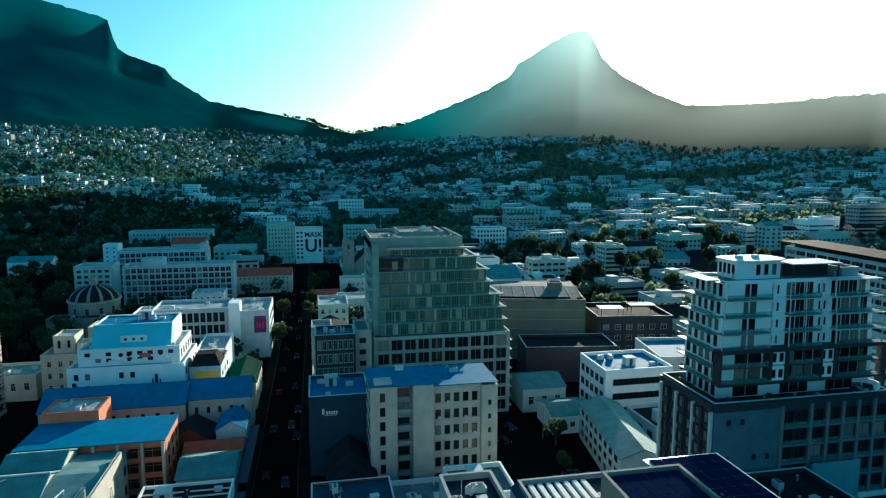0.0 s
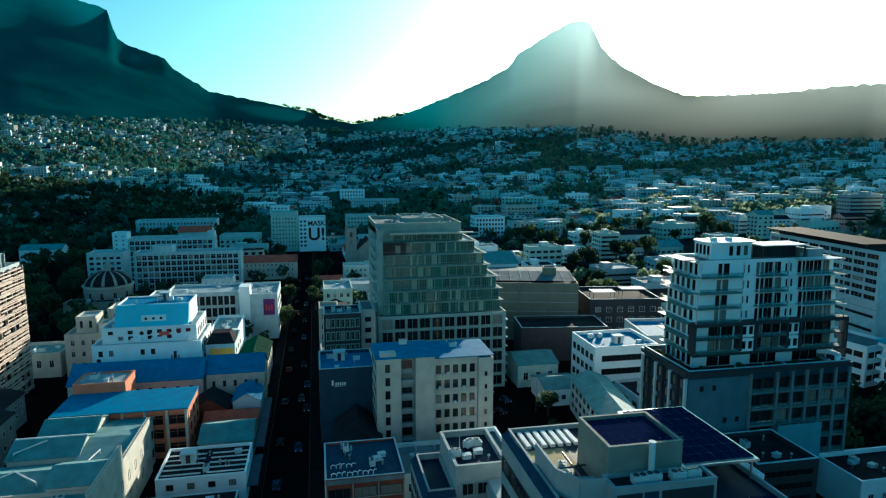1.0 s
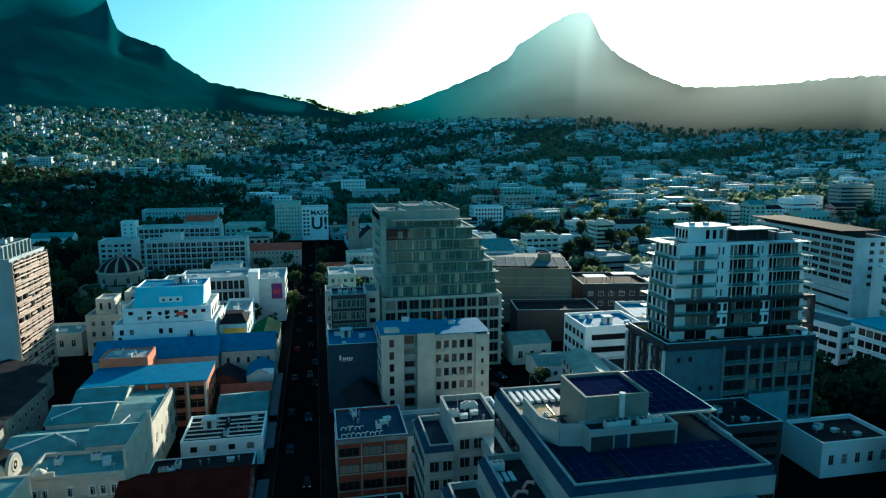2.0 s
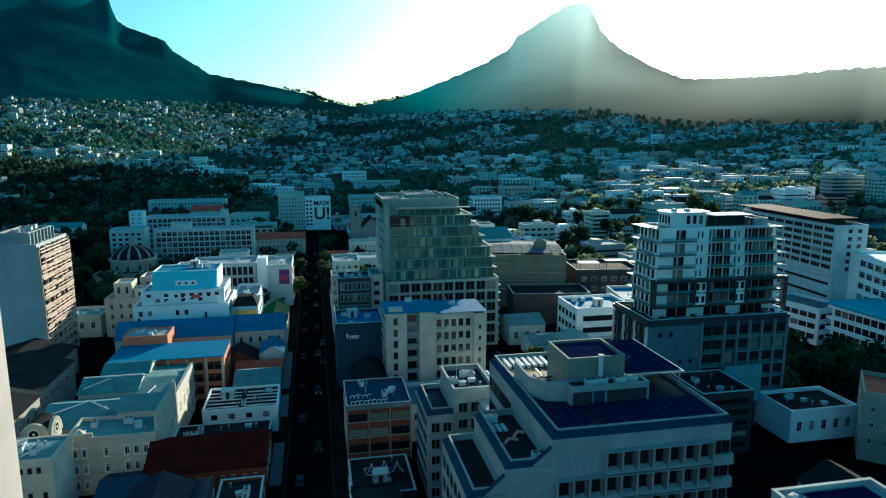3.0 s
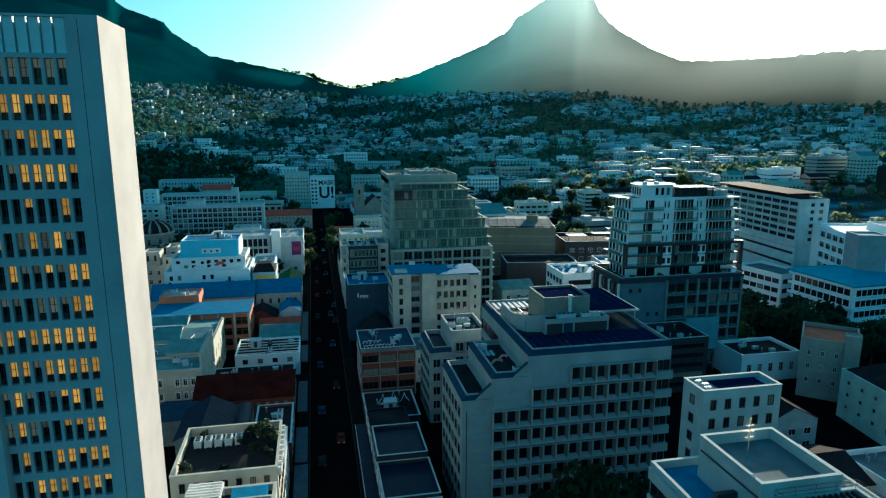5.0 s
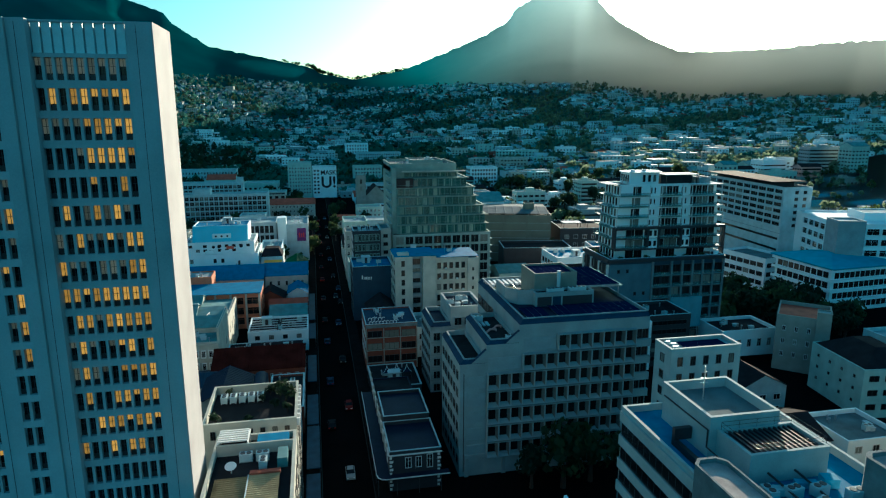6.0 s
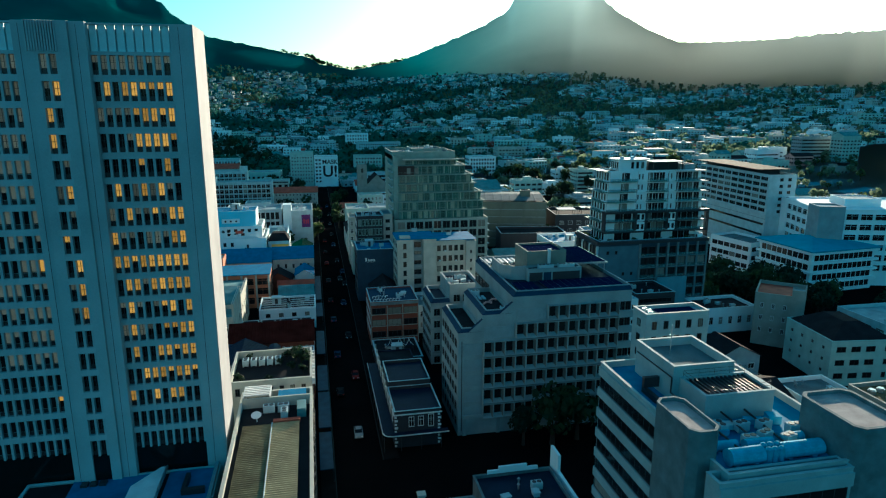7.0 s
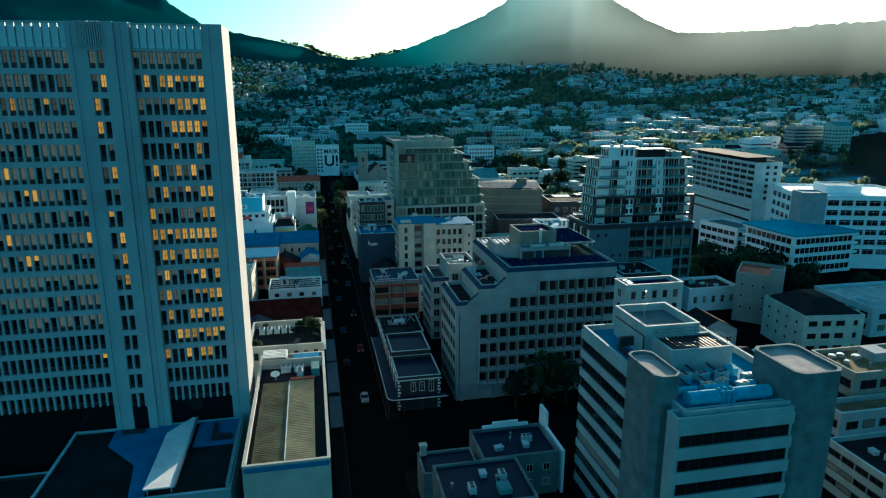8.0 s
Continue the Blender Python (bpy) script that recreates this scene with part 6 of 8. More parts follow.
def gallery_house():
    """The tall gabled building with zinc roofs and a long sunlit side wall."""
    b = house_at("cream gabled warehouse with zinc roofs and tall sash windows", -66, 94.0, category="warehouse")
    shell(b, -57, 94, -40.2, 104, 0, 12.2, CREAM, ZINC, 0.6)
    for u0, u1, n in ((0.06, 0.26, 2), (0.40, 0.50, 1), (0.62, 0.94, 3)):
        face(b, (-57, 94, -40.2, 104), "S", 0.6, 10.8, n, 3, 0.66, 0.6, "deep", CANVAS, GLASS, (u0, u1))
    part("pediment", Geo().prism([(9.2, -0.3), (14.2, -0.3), (14.2, 0.3), (9.2, 0.3)], 12.2, 13.2).cyl(11.7, 0, 1.3, 13.2, 14.0, 12, 0, 0.4), CREAM, b)
    for z in (4.5, 8.0, 11.6):
        strip(b, "cornice", (-57, 94, -40.2, 104), "S", 0, 1, z, z + 0.3, 0.35, CREAM)
    pitched(b, -50, 104.02, -40.6, 113.5, 0, 13.0, 1.8, CREAM, ZINC, "x")
    pitched(b, -50, 113.6, -40.6, 139, 0, 10.5, 1.6, CREAM, ZINC, "x")
    shell(b, -40.6, 95.2, -40.05, 113.5, 0, 15.6, CREAM, ZINC, 0.1, 0.1)
    shell(b, -40.6, 113.5, -40.05, 134, 0, 12.6, CREAM, ZINC, 0.1, 0.1)
    face(b, (-50, 104, -40.1, 139), "E", 1.5, 10, 7, 2, 0.25, 0.45, "plain", FRAMED)
    pitched(b, -66, 104, -50, 120, 0, 10, 2.5, CREAM, ZINC, "x")
    pitched(b, -63, 120, -50.02, 130, 0, 11.4, 2.0, CREAM, ZINC, "x", ribs=0.7)
    pitched(b, -61, 130.2, -50.02, 139, 0, 11.8, 1.8, CREAM, ZINC, "x", ribs=0.7)
    part("ridge_cap", Geo().box(2.8, 30.8, 13.5, 16.2, 31.2, 13.75), PALE, b)
    return b


def arched_turret():
    """A corner turret with an arched gable and a round window on two sides."""
    b = house_at("stone corner turret with arched gables and ornate round windows", -64.6, 93.6, name="turret", category="turret")
    part("wall", Geo().box(0, 0, 0, 5.4, 5.6, 12.6), CREAM, b)
    arc = [(2.7 - 2.9 * math.cos(math.pi * k / 12), 3.6 * math.sin(math.pi * k / 12)) for k in range(13)]
    for turn in (0, 90):
        m = pose(0, 0, 12.6) if turn == 0 else pose(5.4, 0.1, 12.6, 0, 0, 90)
        g = Geo()
        for y, flip in ((-0.25, False), (0.35, True)):
            ring = [(x, y, z) for x, z in arc]
            g.face(ring if flip else ring[::-1])
        for (xa, za), (xb, zb) in zip(arc, arc[1:]):
            g.face([(xa, -0.25, za), (xb, -0.25, zb), (xb, 0.35, zb), (xa, 0.35, za)])
        part("arched_gable", g, BEIGE, b, m=m)
        w = Geo()
        for k in range(16):
            a0, a1 = math.pi * k / 8, math.pi * (k + 1) / 8
            for r0, r1, y, mi in ((0.25, 0.85, -0.28, 1), (0.85, 1.15, -0.4, 0), (0.0, 0.25, -0.38, 0)):
                w.face([(2.7 + r * math.cos(a), y, 1.5 + r * math.sin(a)) for r, a in ((r0, a0), (r1, a0), (r1, a1), (r0, a1))][(1 if r0 == 0 else 0):], mi)
            if k % 2 == 0:
                w.box(2.7 + 0.25 * math.cos(a0) - 0.04, -0.36, 1.5 + 0.25 * math.sin(a0) - 0.04, 2.7 + 0.25 * math.cos(a0) + 0.04, -0.3, 1.5 + 0.25 * math.sin(a0) + 0.04, 0)
        part("round_window", w, [CREAM, GLASS], b, m=m)
    r = Geo()
    for (xa, za), (xb, zb) in zip(arc, arc[1:]):
        r.face([(xa, 0.3, 12.6 + za * 0.96), (xb, 0.3, 12.6 + zb * 0.96), (xb, 5.6, 12.6 + zb * 0.96), (xa, 5.6, 12.6 + za * 0.96)])
    part("vaulted_roof", r, SLATE, b)
    return b


gallery_house()
arched_turret()
for k, (p, q) in enumerate((((-64, 106, 12.6), (-58, 112, 12.8)), ((-58, 112, 12.8), (-53, 108, 12.3)), ((-62, 121, 12.4), (-57, 124, 13.4)), ((-49, 107, 11.4), (-46, 120, 12.3)))):
    single("roof_pipe", Geo().tube(p, q, 0.14, 8).tube((p[0], p[1], p[2] - 2.4), p, 0.1, 6).tube((q[0], q[1], q[2] - 2.4), q, 0.1, 6), CANVAS, "white pipe run over a sheet metal roof", "pipe", group="roof pipes")
simple("plain cream block with a sunlit end wall", -64.5, 80.5, -54, 90, 15, CREAM, ZINC, (("S", 11.6, 14.4, 4, 1, 0.5, 0.4, "plain", FRAMED, GLASS, (0.3, 0.85)), ("S", 2, 10, 4, 2, 0.3, 0.4, "plain", FRAMED)), par=0.2)
gabled("grey shed with a dark sheet roof", -48, 80, -40, 90, 6, 1.5, OLDWALL, CANOPYBLUE, "x", ())


def red_house():
    b = house_at("terracotta apartment block with loggias under a blue roof", -62, 140, category="apartment building")
    box = (-62, 140, -33, 153)
    shell(b, *box, 0, 12.2, ORANGE, BLUEROOF, 0.15)
    face(b, box, "S", 1.0, 11.2, 6, 3, 0.86, 0.78, "deep", ORANGE, GLASS, (0.01, 0.99), 0.05)
    for u in (0.0, 0.165, 0.33, 0.5, 0.665, 0.83, 0.975):
        strip(b, "column", box, "S", u, u + 0.02, 0, 12, 0.7, CREAM)
    part("roof_sheet", Geo().box(-0.4, -1.2, 12.2, 29.2, 13.3, 12.45), BLUEROOF, b)
    shell(b, -62, 153, -50, 162, 0, 14.8, ORANGE, DECKL, 0.3)
    face(b, box, "E", 2, 11, 3, 3, 0.25, 0.6, "plain", FRAMED)
    return b


red_house()
gabled("long cream barracks with a bright blue roof", -68, 166, -34, 178, 10.2, 4, CREAM, BLUEROOF, "x", (("S", 1.5, 9.5, 9, 2, 0.28, 0.42, "plain", FRAMED),), ribs=0.8)
gabled("cream wing with a blue roof beside the street", -33.6, 168, -18, 179, 10.5, 3.6, CREAM, BLUEROOF, "x", (("S", 1.5, 9.5, 5, 2, 0.28, 0.42, "plain", FRAMED), ("E", 2, 9, 4, 2, 0.3, 0.5)), ribs=0.8)
gabled("dark brick gabled cottage in a yard", -36, 154, -26, 163, 5.5, 3, BRICK, SLATE, "y", (), ribs=0)
gabled("grey shop with sheet roof", -30, 134, -18.3, 146, 5.5, 2, BEIGE, ZINC, "x", (("E", 1, 5, 4, 1, 0.5, 0.6),))
gabled("shop with a brown sheet roof", -31, 147, -18.2, 154, 5, 1.5, BEIGE, REDROOF, "x", (), ribs=0)
gabled("shop with a blue-grey roof", -25, 155, -18.2, 165, 7, 2, PALE, BLUEROOF, "y", (("E", 1, 6, 4, 1, 0.5, 0.6),))


def white_museum():
    b = house_at("white flat-roofed gallery with stepped upper storeys and round windows", -66, 180, category="museum")
    shell(b, -66, 180, -36.5, 200, 0, 16.8, WHITE, DECKL, 0.5)
    shell(b, -64, 183, -38, 200, 16, 21.0, WHITE, DECKL, 0.5)
    shell(b, -61, 188, -40.5, 200, 20, 26.6, WHITE, BLUEROOF, 0.3)
    sky_paint = mat("pale_blue_paint", (0.30, 0.58, 0.72), 0.7, var=0.12, scale=0.2)
    g = Geo()
    side = [(4.2, 20.5), (8.2, 20.5), (8.2, 26.7), (7.2, 26.7)]
    pl, pr = [(5.0, y, z) for y, z in side], [(25.5, y, z) for y, z in side]
    g.face(pl[::-1])
    g.face(pr)
    for i in range(4):
        j = (i + 1) % 4
        g.face([pl[i], pr[i], pr[j], pl[j]])
    part("sloped_front", g, sky_paint, b)
    part("hole_panel", Geo().box(12.4, 4.9, 22.2, 19.2, 5.6, 23.9), WHITE, b)
    # relief of a ship on the plain wall
    g = Geo().box(20.2, -0.2, 9.6, 24.4, 0, 10.1).box(20.6, -0.25, 10.1, 24.0, 0, 11.6).box(21.9, -0.2, 11.6, 22.7, 0, 14.2).box(21.2, -0.2, 11.6, 21.5, 0, 13.0).box(23.1, -0.2, 11.6, 23.4, 0, 12.8)
    part("wall_relief", g, FRAMED, b)
    part("warm_window", Geo().box(17.5, 2.92, 18.2, 20.4, 3.0, 19.4), mat("red_lit_window", (0.5, 0.12, 0.08), 0.4), b)
    face(b, (-66, 180, -36.5, 200), "S", 9.5, 16, 6, 2, 0.4, 0.5, "plain", FRAMED, span=(0.03, 0.6), skip=0.25)
    face(b, (-64, 183, -38, 200), "S", 17.0, 20.4, 9, 2, 0.5, 0.62, "plain", FRAMED, skip=0.35)
    for u in (0.30, 0.52, 0.78):
        strip(b, "balcony", (-64, 183, -38, 200), "S", u, u + 0.12, 16.9, 17.9, 0.8, WHITE)
    face(b, (-66, 180, -36.5, 200), "E", 4, 16, 5, 3, 0.35, 0.5, "plain", FRAMED)
    face(b, (-64, 183, -38, 200), "E", 16.6, 20.4, 5, 1, 0.4, 0.6, "plain", FRAMED)
    for i, (x, yy, zz, sc) in enumerate(((-52.3, 4.88, 23.0, 0.55), (-50.2, 4.88, 23.0, 0.55), (-48.1, 4.88, 23.0, 0.55), (-53.2, 2.94, 19.2, 0.8), (-51.2, 2.94, 19.2, 0.8), (-43.0, 2.94, 19.2, 0.8), (-54.6, 2.94, 17.4, 0.8), (-64.3, -0.06, 12.4, 0.8))):
        g = Geo()
        n = 14
        for r0, r1, y, mi in ((0.0, 0.55, -0.06, 1), (0.55, 0.75, -0.12, 0)):
            for k in range(n):
                a0, a1 = 2 * math.pi * k / n, 2 * math.pi * (k + 1) / n
                g.face([(r0 * math.cos(a0), y, r0 * math.sin(a0)), (r1 * math.cos(a0), y, r1 * math.sin(a0)), (r1 * math.cos(a1), y, r1 * math.sin(a1)), (r0 * math.cos(a1), y, r0 * math.sin(a1))][:4] if r0 else [(0, y, 0), (r1 * math.cos(a0), y, r1 * math.sin(a0)), (r1 * math.cos(a1), y, r1 * math.sin(a1))], mi)
        part("round_window", g, [FRAMED, GLASS], b, m=pose(x + 66, yy, zz) @ Matrix.Scale(sc, 4))
    return b


white_museum()
yb = simple("white house with a yellow painted wall and dark hipped roof", -36, 184, -27.5, 200, 14.2, PALE, SLATE, (("E", 3, 13, 3, 3, 0.3, 0.4, "plain", FRAMED),))
strip(yb, "yellow_wall", (-36, 184, -27.5, 200), "S", 0.15, 0.95, 5, 13.0, 0.1, YELLOW)
hp = Geo()
low4, top4 = [(0, 0, 14.2), (8.5, 0, 14.2), (8.5, 9, 14.2), (0, 9, 14.2)], [(1.6, 2.4, 17.2), (6.9, 2.4, 17.2), (6.9, 7, 17.2), (1.6, 7, 17.2)]
for k in range(4):
    hp.face([low4[k], low4[(k + 1) % 4], top4[(k + 1) % 4], top4[k]])
hp.face(top4)
part("hipped_roof", hp, SLATE, yb)
gabled("shop with a steep green metal roof", -27, 186, -18.2, 206, 8, 2.4, CREAM, GREENROOF, "y", (("S", 2, 8, 2, 2, 0.4, 0.5), ("E", 1, 7, 6, 2, 0.4, 0.5)))
bn = simple("white hotel with a tall purple banner on its wall", -32, 238, -17.8, 262, 17.8, PALE, DECKL, (("E", 2, 16, 6, 4, 0.4, 0.5, "plain", FRAMED),))
strip(bn, "banner", (-32, 238, -17.8, 262), "S", 0.62, 0.92, 9.5, 15.8, 0.1, POSTER)
for k in range(3):
    strip(bn, "banner_print", (-32, 238, -17.8, 262), "S", 0.68 + 0.07 * k, 0.72 + 0.07 * k, 11.3, 13.6 - 0.4 * (k % 2), 0.13, POSTERR)
strip(bn, "end_tower", (-32, 238, -17.8, 262), "S", 0.0, 0.28, 0, 21, 0.6, WHITE, back=6)
ac = simple("white arcaded building with a glazed upper floor", -60, 244, -33, 262, 18, PALE, DECKL, (("S", 3, 17, 11, 3, 0.78, 0.75, "plain", FRAMED),))
shell(ac, -66, 236, -54, 256, 0, 17.2, WHITE, DECKL, 0.6)
simple("white roof terrace house", -38, 206, -29, 226, 13, WHITE, DECKL, (("S", 6, 12, 3, 2, 0.4, 0.5),))

# slab with louvred side at the far left
def louvre_slab():
    b = house_at("tall slab of flats with sunlit louvred galleries", -104, 172, name="apartment_slab", category="apartment building")
    box = (-104, 172, -89, 196)
    shell(b, *box, 0, 39.2, CONC, DECK, 1.0)
    shell(b, -101, 175, -92, 193, 38.2, 42.4, PRECAST, DECK, 0.4)
    strip(b, "glazing", box, "E", 0.0, 1.0, 0.5, 38.0, 0.05, GLASS)
    rr = random.Random(3)
    for k in range(12):
        strip(b, "gallery_slab", box, "E", 0.0, 1.0, 1.0 + 3.1 * k, 1.3 + 3.1 * k, 1.0, LOUVRE)
    for k in range(36):
        z = 1.45 + 1.033 * k
        u0 = rr.uniform(0.0, 0.05)
        while u0 < 0.96:
            u1 = min(1.0, u0 + rr.uniform(0.10, 0.24))
            if rr.random() < 0.9:
                strip(b, "louvre", box, "E", u0, u1 - 0.008, z, z + rr.choice((0.35, 0.5, 0.6)), 0.95, LOUVRE, back=-0.85)
            u0 = u1
    for k in range(7):
        strip(b, "fin", box, "E", k / 6.0 - 0.005, k / 6.0 + 0.005, 0, 38.5, 0.8, LOUVRE)
    for k in range(8):
        strip(b, "crown_fin", (-101, 175, -92, 193), "E", k / 7.0 - 0.01, k / 7.0 + 0.01, 38.6, 42.3, 0.5, PRECAST)
    return b


louvre_slab()


# white slab blocks and the domed hall behind
def slab_flats(label, x0, y0, x1, y1, z1, cols, rows):
    b = house_at(label, x0, y0, category="apartment building")
    shell(b, x0, y0, x1, y1, 0, z1, PALE, DECKL, 0.8)
    for r in range(rows):
        z = z1 - 1.2 - 3.1 * (r + 1)
        face(b, (x0, y0, x1, y1), "S", z + 0.4, z + 2.9, cols, 1, 0.86, 0.97, "plain", FRAME, GLASS, (0.02, 0.98), 0.2)
        strip(b, "balcony", (x0, y0, x1, y1), "S", 0, 1, z - 0.1, z + 0.35, 0.9, PALE)
    for k in range(cols // 2 + 1):
        u = 0.02 + 0.96 * k / (cols // 2)
        strip(b, "party_wall", (x0, y0, x1, y1), "S", u - 0.004, u + 0.004, 0, z1 - 0.8, 1.0, PALE)
    return b


sf = slab_flats("white slab of balconied flats", -97, 345, -43, 358, 19.8, 18, 6)
shell(sf, -88, 347, -78, 356, 19, 23, PALE, DECKL, 0.3)
sf2 = slab_flats("white slab of balconied flats with roof tower", -110, 384, -62, 396, 22.8, 16, 7)
shell(sf2, -66, 385, -62, 392, 22, 26, PALE, DECKL, 0.3)
simple("white flats with dark ends", -122, 352, -104, 366, 19.3, PALE, DECKL, (("S", 1, 18, 5, 6, 0.6, 0.5, "plain", FRAMED),))
simple("white house between trees", -56, 300, -42, 312, 13, PALE, DECKL, (("S", 3, 12, 5, 3, 0.5, 0.5),))
gabled("cream hall with a brown roof", -44, 362, -14, 378, 10, 3, CREAM, REDROOF, "x", (("S", 1, 10, 12, 3, 0.4, 0.5),), ribs=0)


simple("broad public building with blue-grey walls among dark trees", -228, 552, -166, 566, 8, TEALW, ZINC, (("S", 1, 7.4, 16, 2, 0.5, 0.6, "plain", FRAME),))
simple("upper wing of a broad public building", -240, 600, -192, 616, 13, GREY, ZINC, (("S", 2, 12, 12, 3, 0.6, 0.5),))
simple("long public building with a colonnaded front", -147, 546, -84, 562, 18, PALE, ZINC, (("S", 2, 17, 22, 4, 0.6, 0.6, "deep", PALE),))
simple("low wing of a long public building", -140, 528, -92, 545, 9, TEALW, ZINC, (("S", 2, 8, 14, 2, 0.5, 0.6),))
simple("white lift tower behind balconied flats", -135, 442, -126, 452, 20, WHITE, DECKL, (("S", 8, 19, 2, 4, 0.3, 0.4),))


def domed_hall():
    b = house_at("domed stone hall with ribbed roof and lantern", -98, 305, name="domed_hall", category="hall")
    o = Geo()
    o.cyl(0, 0, 10.4, 0, 11.0, 24)
    part("wall", o, BEIGE, b)
    part("cornice", Geo().cyl(0, 0, 11.0, 11.0, 11.6, 24), CREAM, b)
    d = Geo()
    rings = [(10.2 * math.cos(radians(4 + 74 * i / 8)), 11.4 + 6.6 * math.sin(radians(4 + 74 * i / 8))) for i in range(9)]
    for (r0, z0), (r1, z1) in zip(rings, rings[1:]):
        for k in range(48):
            a0, a1 = 2 * math.pi * k / 48, 2 * math.pi * (k + 1) / 48
            d.face([(r0 * math.cos(a0), r0 * math.sin(a0), z0), (r0 * math.cos(a1), r0 * math.sin(a1), z0), (r1 * math.cos(a1), r1 * math.sin(a1), z1), (r1 * math.cos(a0), r1 * math.sin(a0), z1)], 0 if k % 4 == 0 else 1)
    part("dome", d, [BEIGE, SLATE], b)
    part("lantern", Geo().cyl(0, 0, 1.6, 17.6, 20.2, 10).cyl(0, 0, 1.8, 20.2, 22.0, 10, 0, 0.2).cyl(0, 0, 0.12, 22.0, 24.0, 6), BEIGE, b)
    for k in range(12):
        a0 = 2 * math.pi * k / 12
        part("window", window_mesh(1.6, 3.0, "plain", CREAM, GLASS), None, b, m=pose(10.42 * math.cos(a0), 10.42 * math.sin(a0), 6.0, 0, 0, math.degrees(a0) + 90))
    shell(b, -112, 288, -86, 297, 0, 6.5, BEIGE, SLATE, 0.5)
    return b


domed_hall()
for x0, y0, x1, y1, z1 in ((-98, 128, -74, 150, 10), (-102, 150, -80, 170, 8), (-100, 96, -72, 122, 11), (-92, 70, -66, 92, 12)):
    gabled("dark-roofed warehouse with pale side walls", x0, y0, x1, y1, z1, 3, BEIGE, DECKD, "y", (("E", 2, z1 - 1, 6, 2, 0.4, 0.4), ("S", 2, z1 - 1, 5, 2, 0.4, 0.4)), ribs=0, group="dark-roofed warehouses")
ch = simple("cream hotel with stepped turrets", -82, 205, -62, 222, 14, CREAM, DECKL, (("S", 2, 13, 6, 3, 0.4, 0.5), ("E", 2, 13, 4, 3, 0.4, 0.5)))
for x0, y0, x1, y1, zt in ((-80, 210, -74, 218, 18.5), (-72, 206, -66, 212, 17.0), (-68, 214, -62.6, 221, 19.5)):
    shell(ch, x0, y0, x1, y1, 13, zt, CREAM, DECKL, 0.4)
    face(ch, (x0, y0, x1, y1), "S", 14, zt - 0.6, 2, 1, 0.3, 0.6, "plain", FRAMED)
simple("cream house with a square turret", -74, 222, -64, 232, 18, CREAM, DECKL, (("S", 12, 17, 2, 2, 0.3, 0.4),))
simple("low cream block with a teal roof", -104, 206, -84, 220, 8, CREAM, ZINC, (("S", 2, 7, 5, 1, 0.4, 0.5),))
# low roofs at the foot of the tower
pd = simple("flat podium roof with a dark deck and blue sheets", -58, -12, -32.2, 8.4, 17.6, GREY, DECKD, (), par=0.25)
part("blue_sheet", Geo().prism([(6.2, 15.2), (11.4, 9.0), (12.6, 0.6), (14.6, 0.6), (14.6, 15.8), (18.2, 20.1), (6.1, 20.1)], 17.38, 17.6), BLUEROOF, pd)
part("blue_sheet", Geo().box(18.9, 12.4, 17.38, 25.2, 20.0, 17.6), BLUEROOF, pd)
for k in range(3):
    part("roof_light", Geo().box(7.4 + 1.2 * k, 18.2, 17.6, 8.3 + 1.2 * k, 19.2, 17.95), FRAMED, pd)
part("parapet_upstand", Geo().box(25.2, 0.2, 17.36, 25.7, 20.2, 18.4), GREY, pd)
part("duct", Geo().box(21.5, 13.6, 17.6, 22.1, 18.0, 18.4), FRAMED, pd)
part("duct", Geo().box(22.1, 13.6, 17.6, 24.6, 14.3, 18.4), FRAMED, pd)
# white sheet colour stands for the sunlight on this canopy
sh = thing("roof_canopy", "sloping sheet canopy on a podium roof, whitened as if sunlit", "canopy", pose(-43.4, -11.5, 17.6))
part("sheet", Geo().prism([(0, 0), (3.9, 0), (3.8, 19.3), (3.2, 19.3), (0.1, 15.0)], 0.9, 1.1), CANVAS, sh)
part("edge_rail", Geo().box(3.95, 0, 0.9, 4.15, 19.3, 1.3), STEEL, sh)
for x, y in ((0.4, 0.4), (3.5, 0.4), (3.5, 18.6), (0.5, 14.0)):
    part("post", Geo().box(x - 0.08, y - 0.08, 0, x + 0.08, y + 0.08, 0.9), STEEL, sh)
simple("dark flat-roofed shop block", -90, -22, -59, 7, 12, DARK, DECKD, (), par=0.6)
simple("cream shop with a sunlit end wall", -58.4, -24, -48.6, -12.4, 17.6, CREAM, DECKD, (), par=0.5)
# low old houses across the side street
# walls greyed from white to carry the shade they stand in
hA = simple("old house with a dark blue roof and white parapets", 7.6, 2.5, 21.5, 12.6, 8.2, OLDWALL, NIGHTROOF, (("S", 1, 7, 4, 2, 0.4, 0.5),), par=0.5)
part("pediment", Geo().box(2.5, 9.8, 8.2, 11.5, 10.15, 8.9).box(4.5, 9.8, 8.9, 9.5, 10.15, 9.5), WHITE, hA)
hB = simple("old house with a navy sheet roof and white parapets", -1.6, -10.5, 13, 1.2, 9, OLDWALL, NIGHTROOF, (("S", 1, 8, 4, 2, 0.4, 0.5),), par=0.4)
part("lean_to", Geo().box(9.0, 2.0, 8.7, 11.0, 4.5, 9.6), ZINC, hB)
hC = simple("narrow cream shop with flat roof", -3, 2.0, 6.8, 8.8, 7, OLDWALL, NIGHTROOF, (), par=0.4)
part("chimney", Geo().box(0.4, 5.6, 7, 1.5, 6.6, 8.8).box(0.25, 5.45, 8.8, 1.65, 6.75, 9.1), CREAM, hC)
gE = thing("end_wall", "tall white gable end wall beside low roofs", "wall", pose(22.0, 2.0, 0))
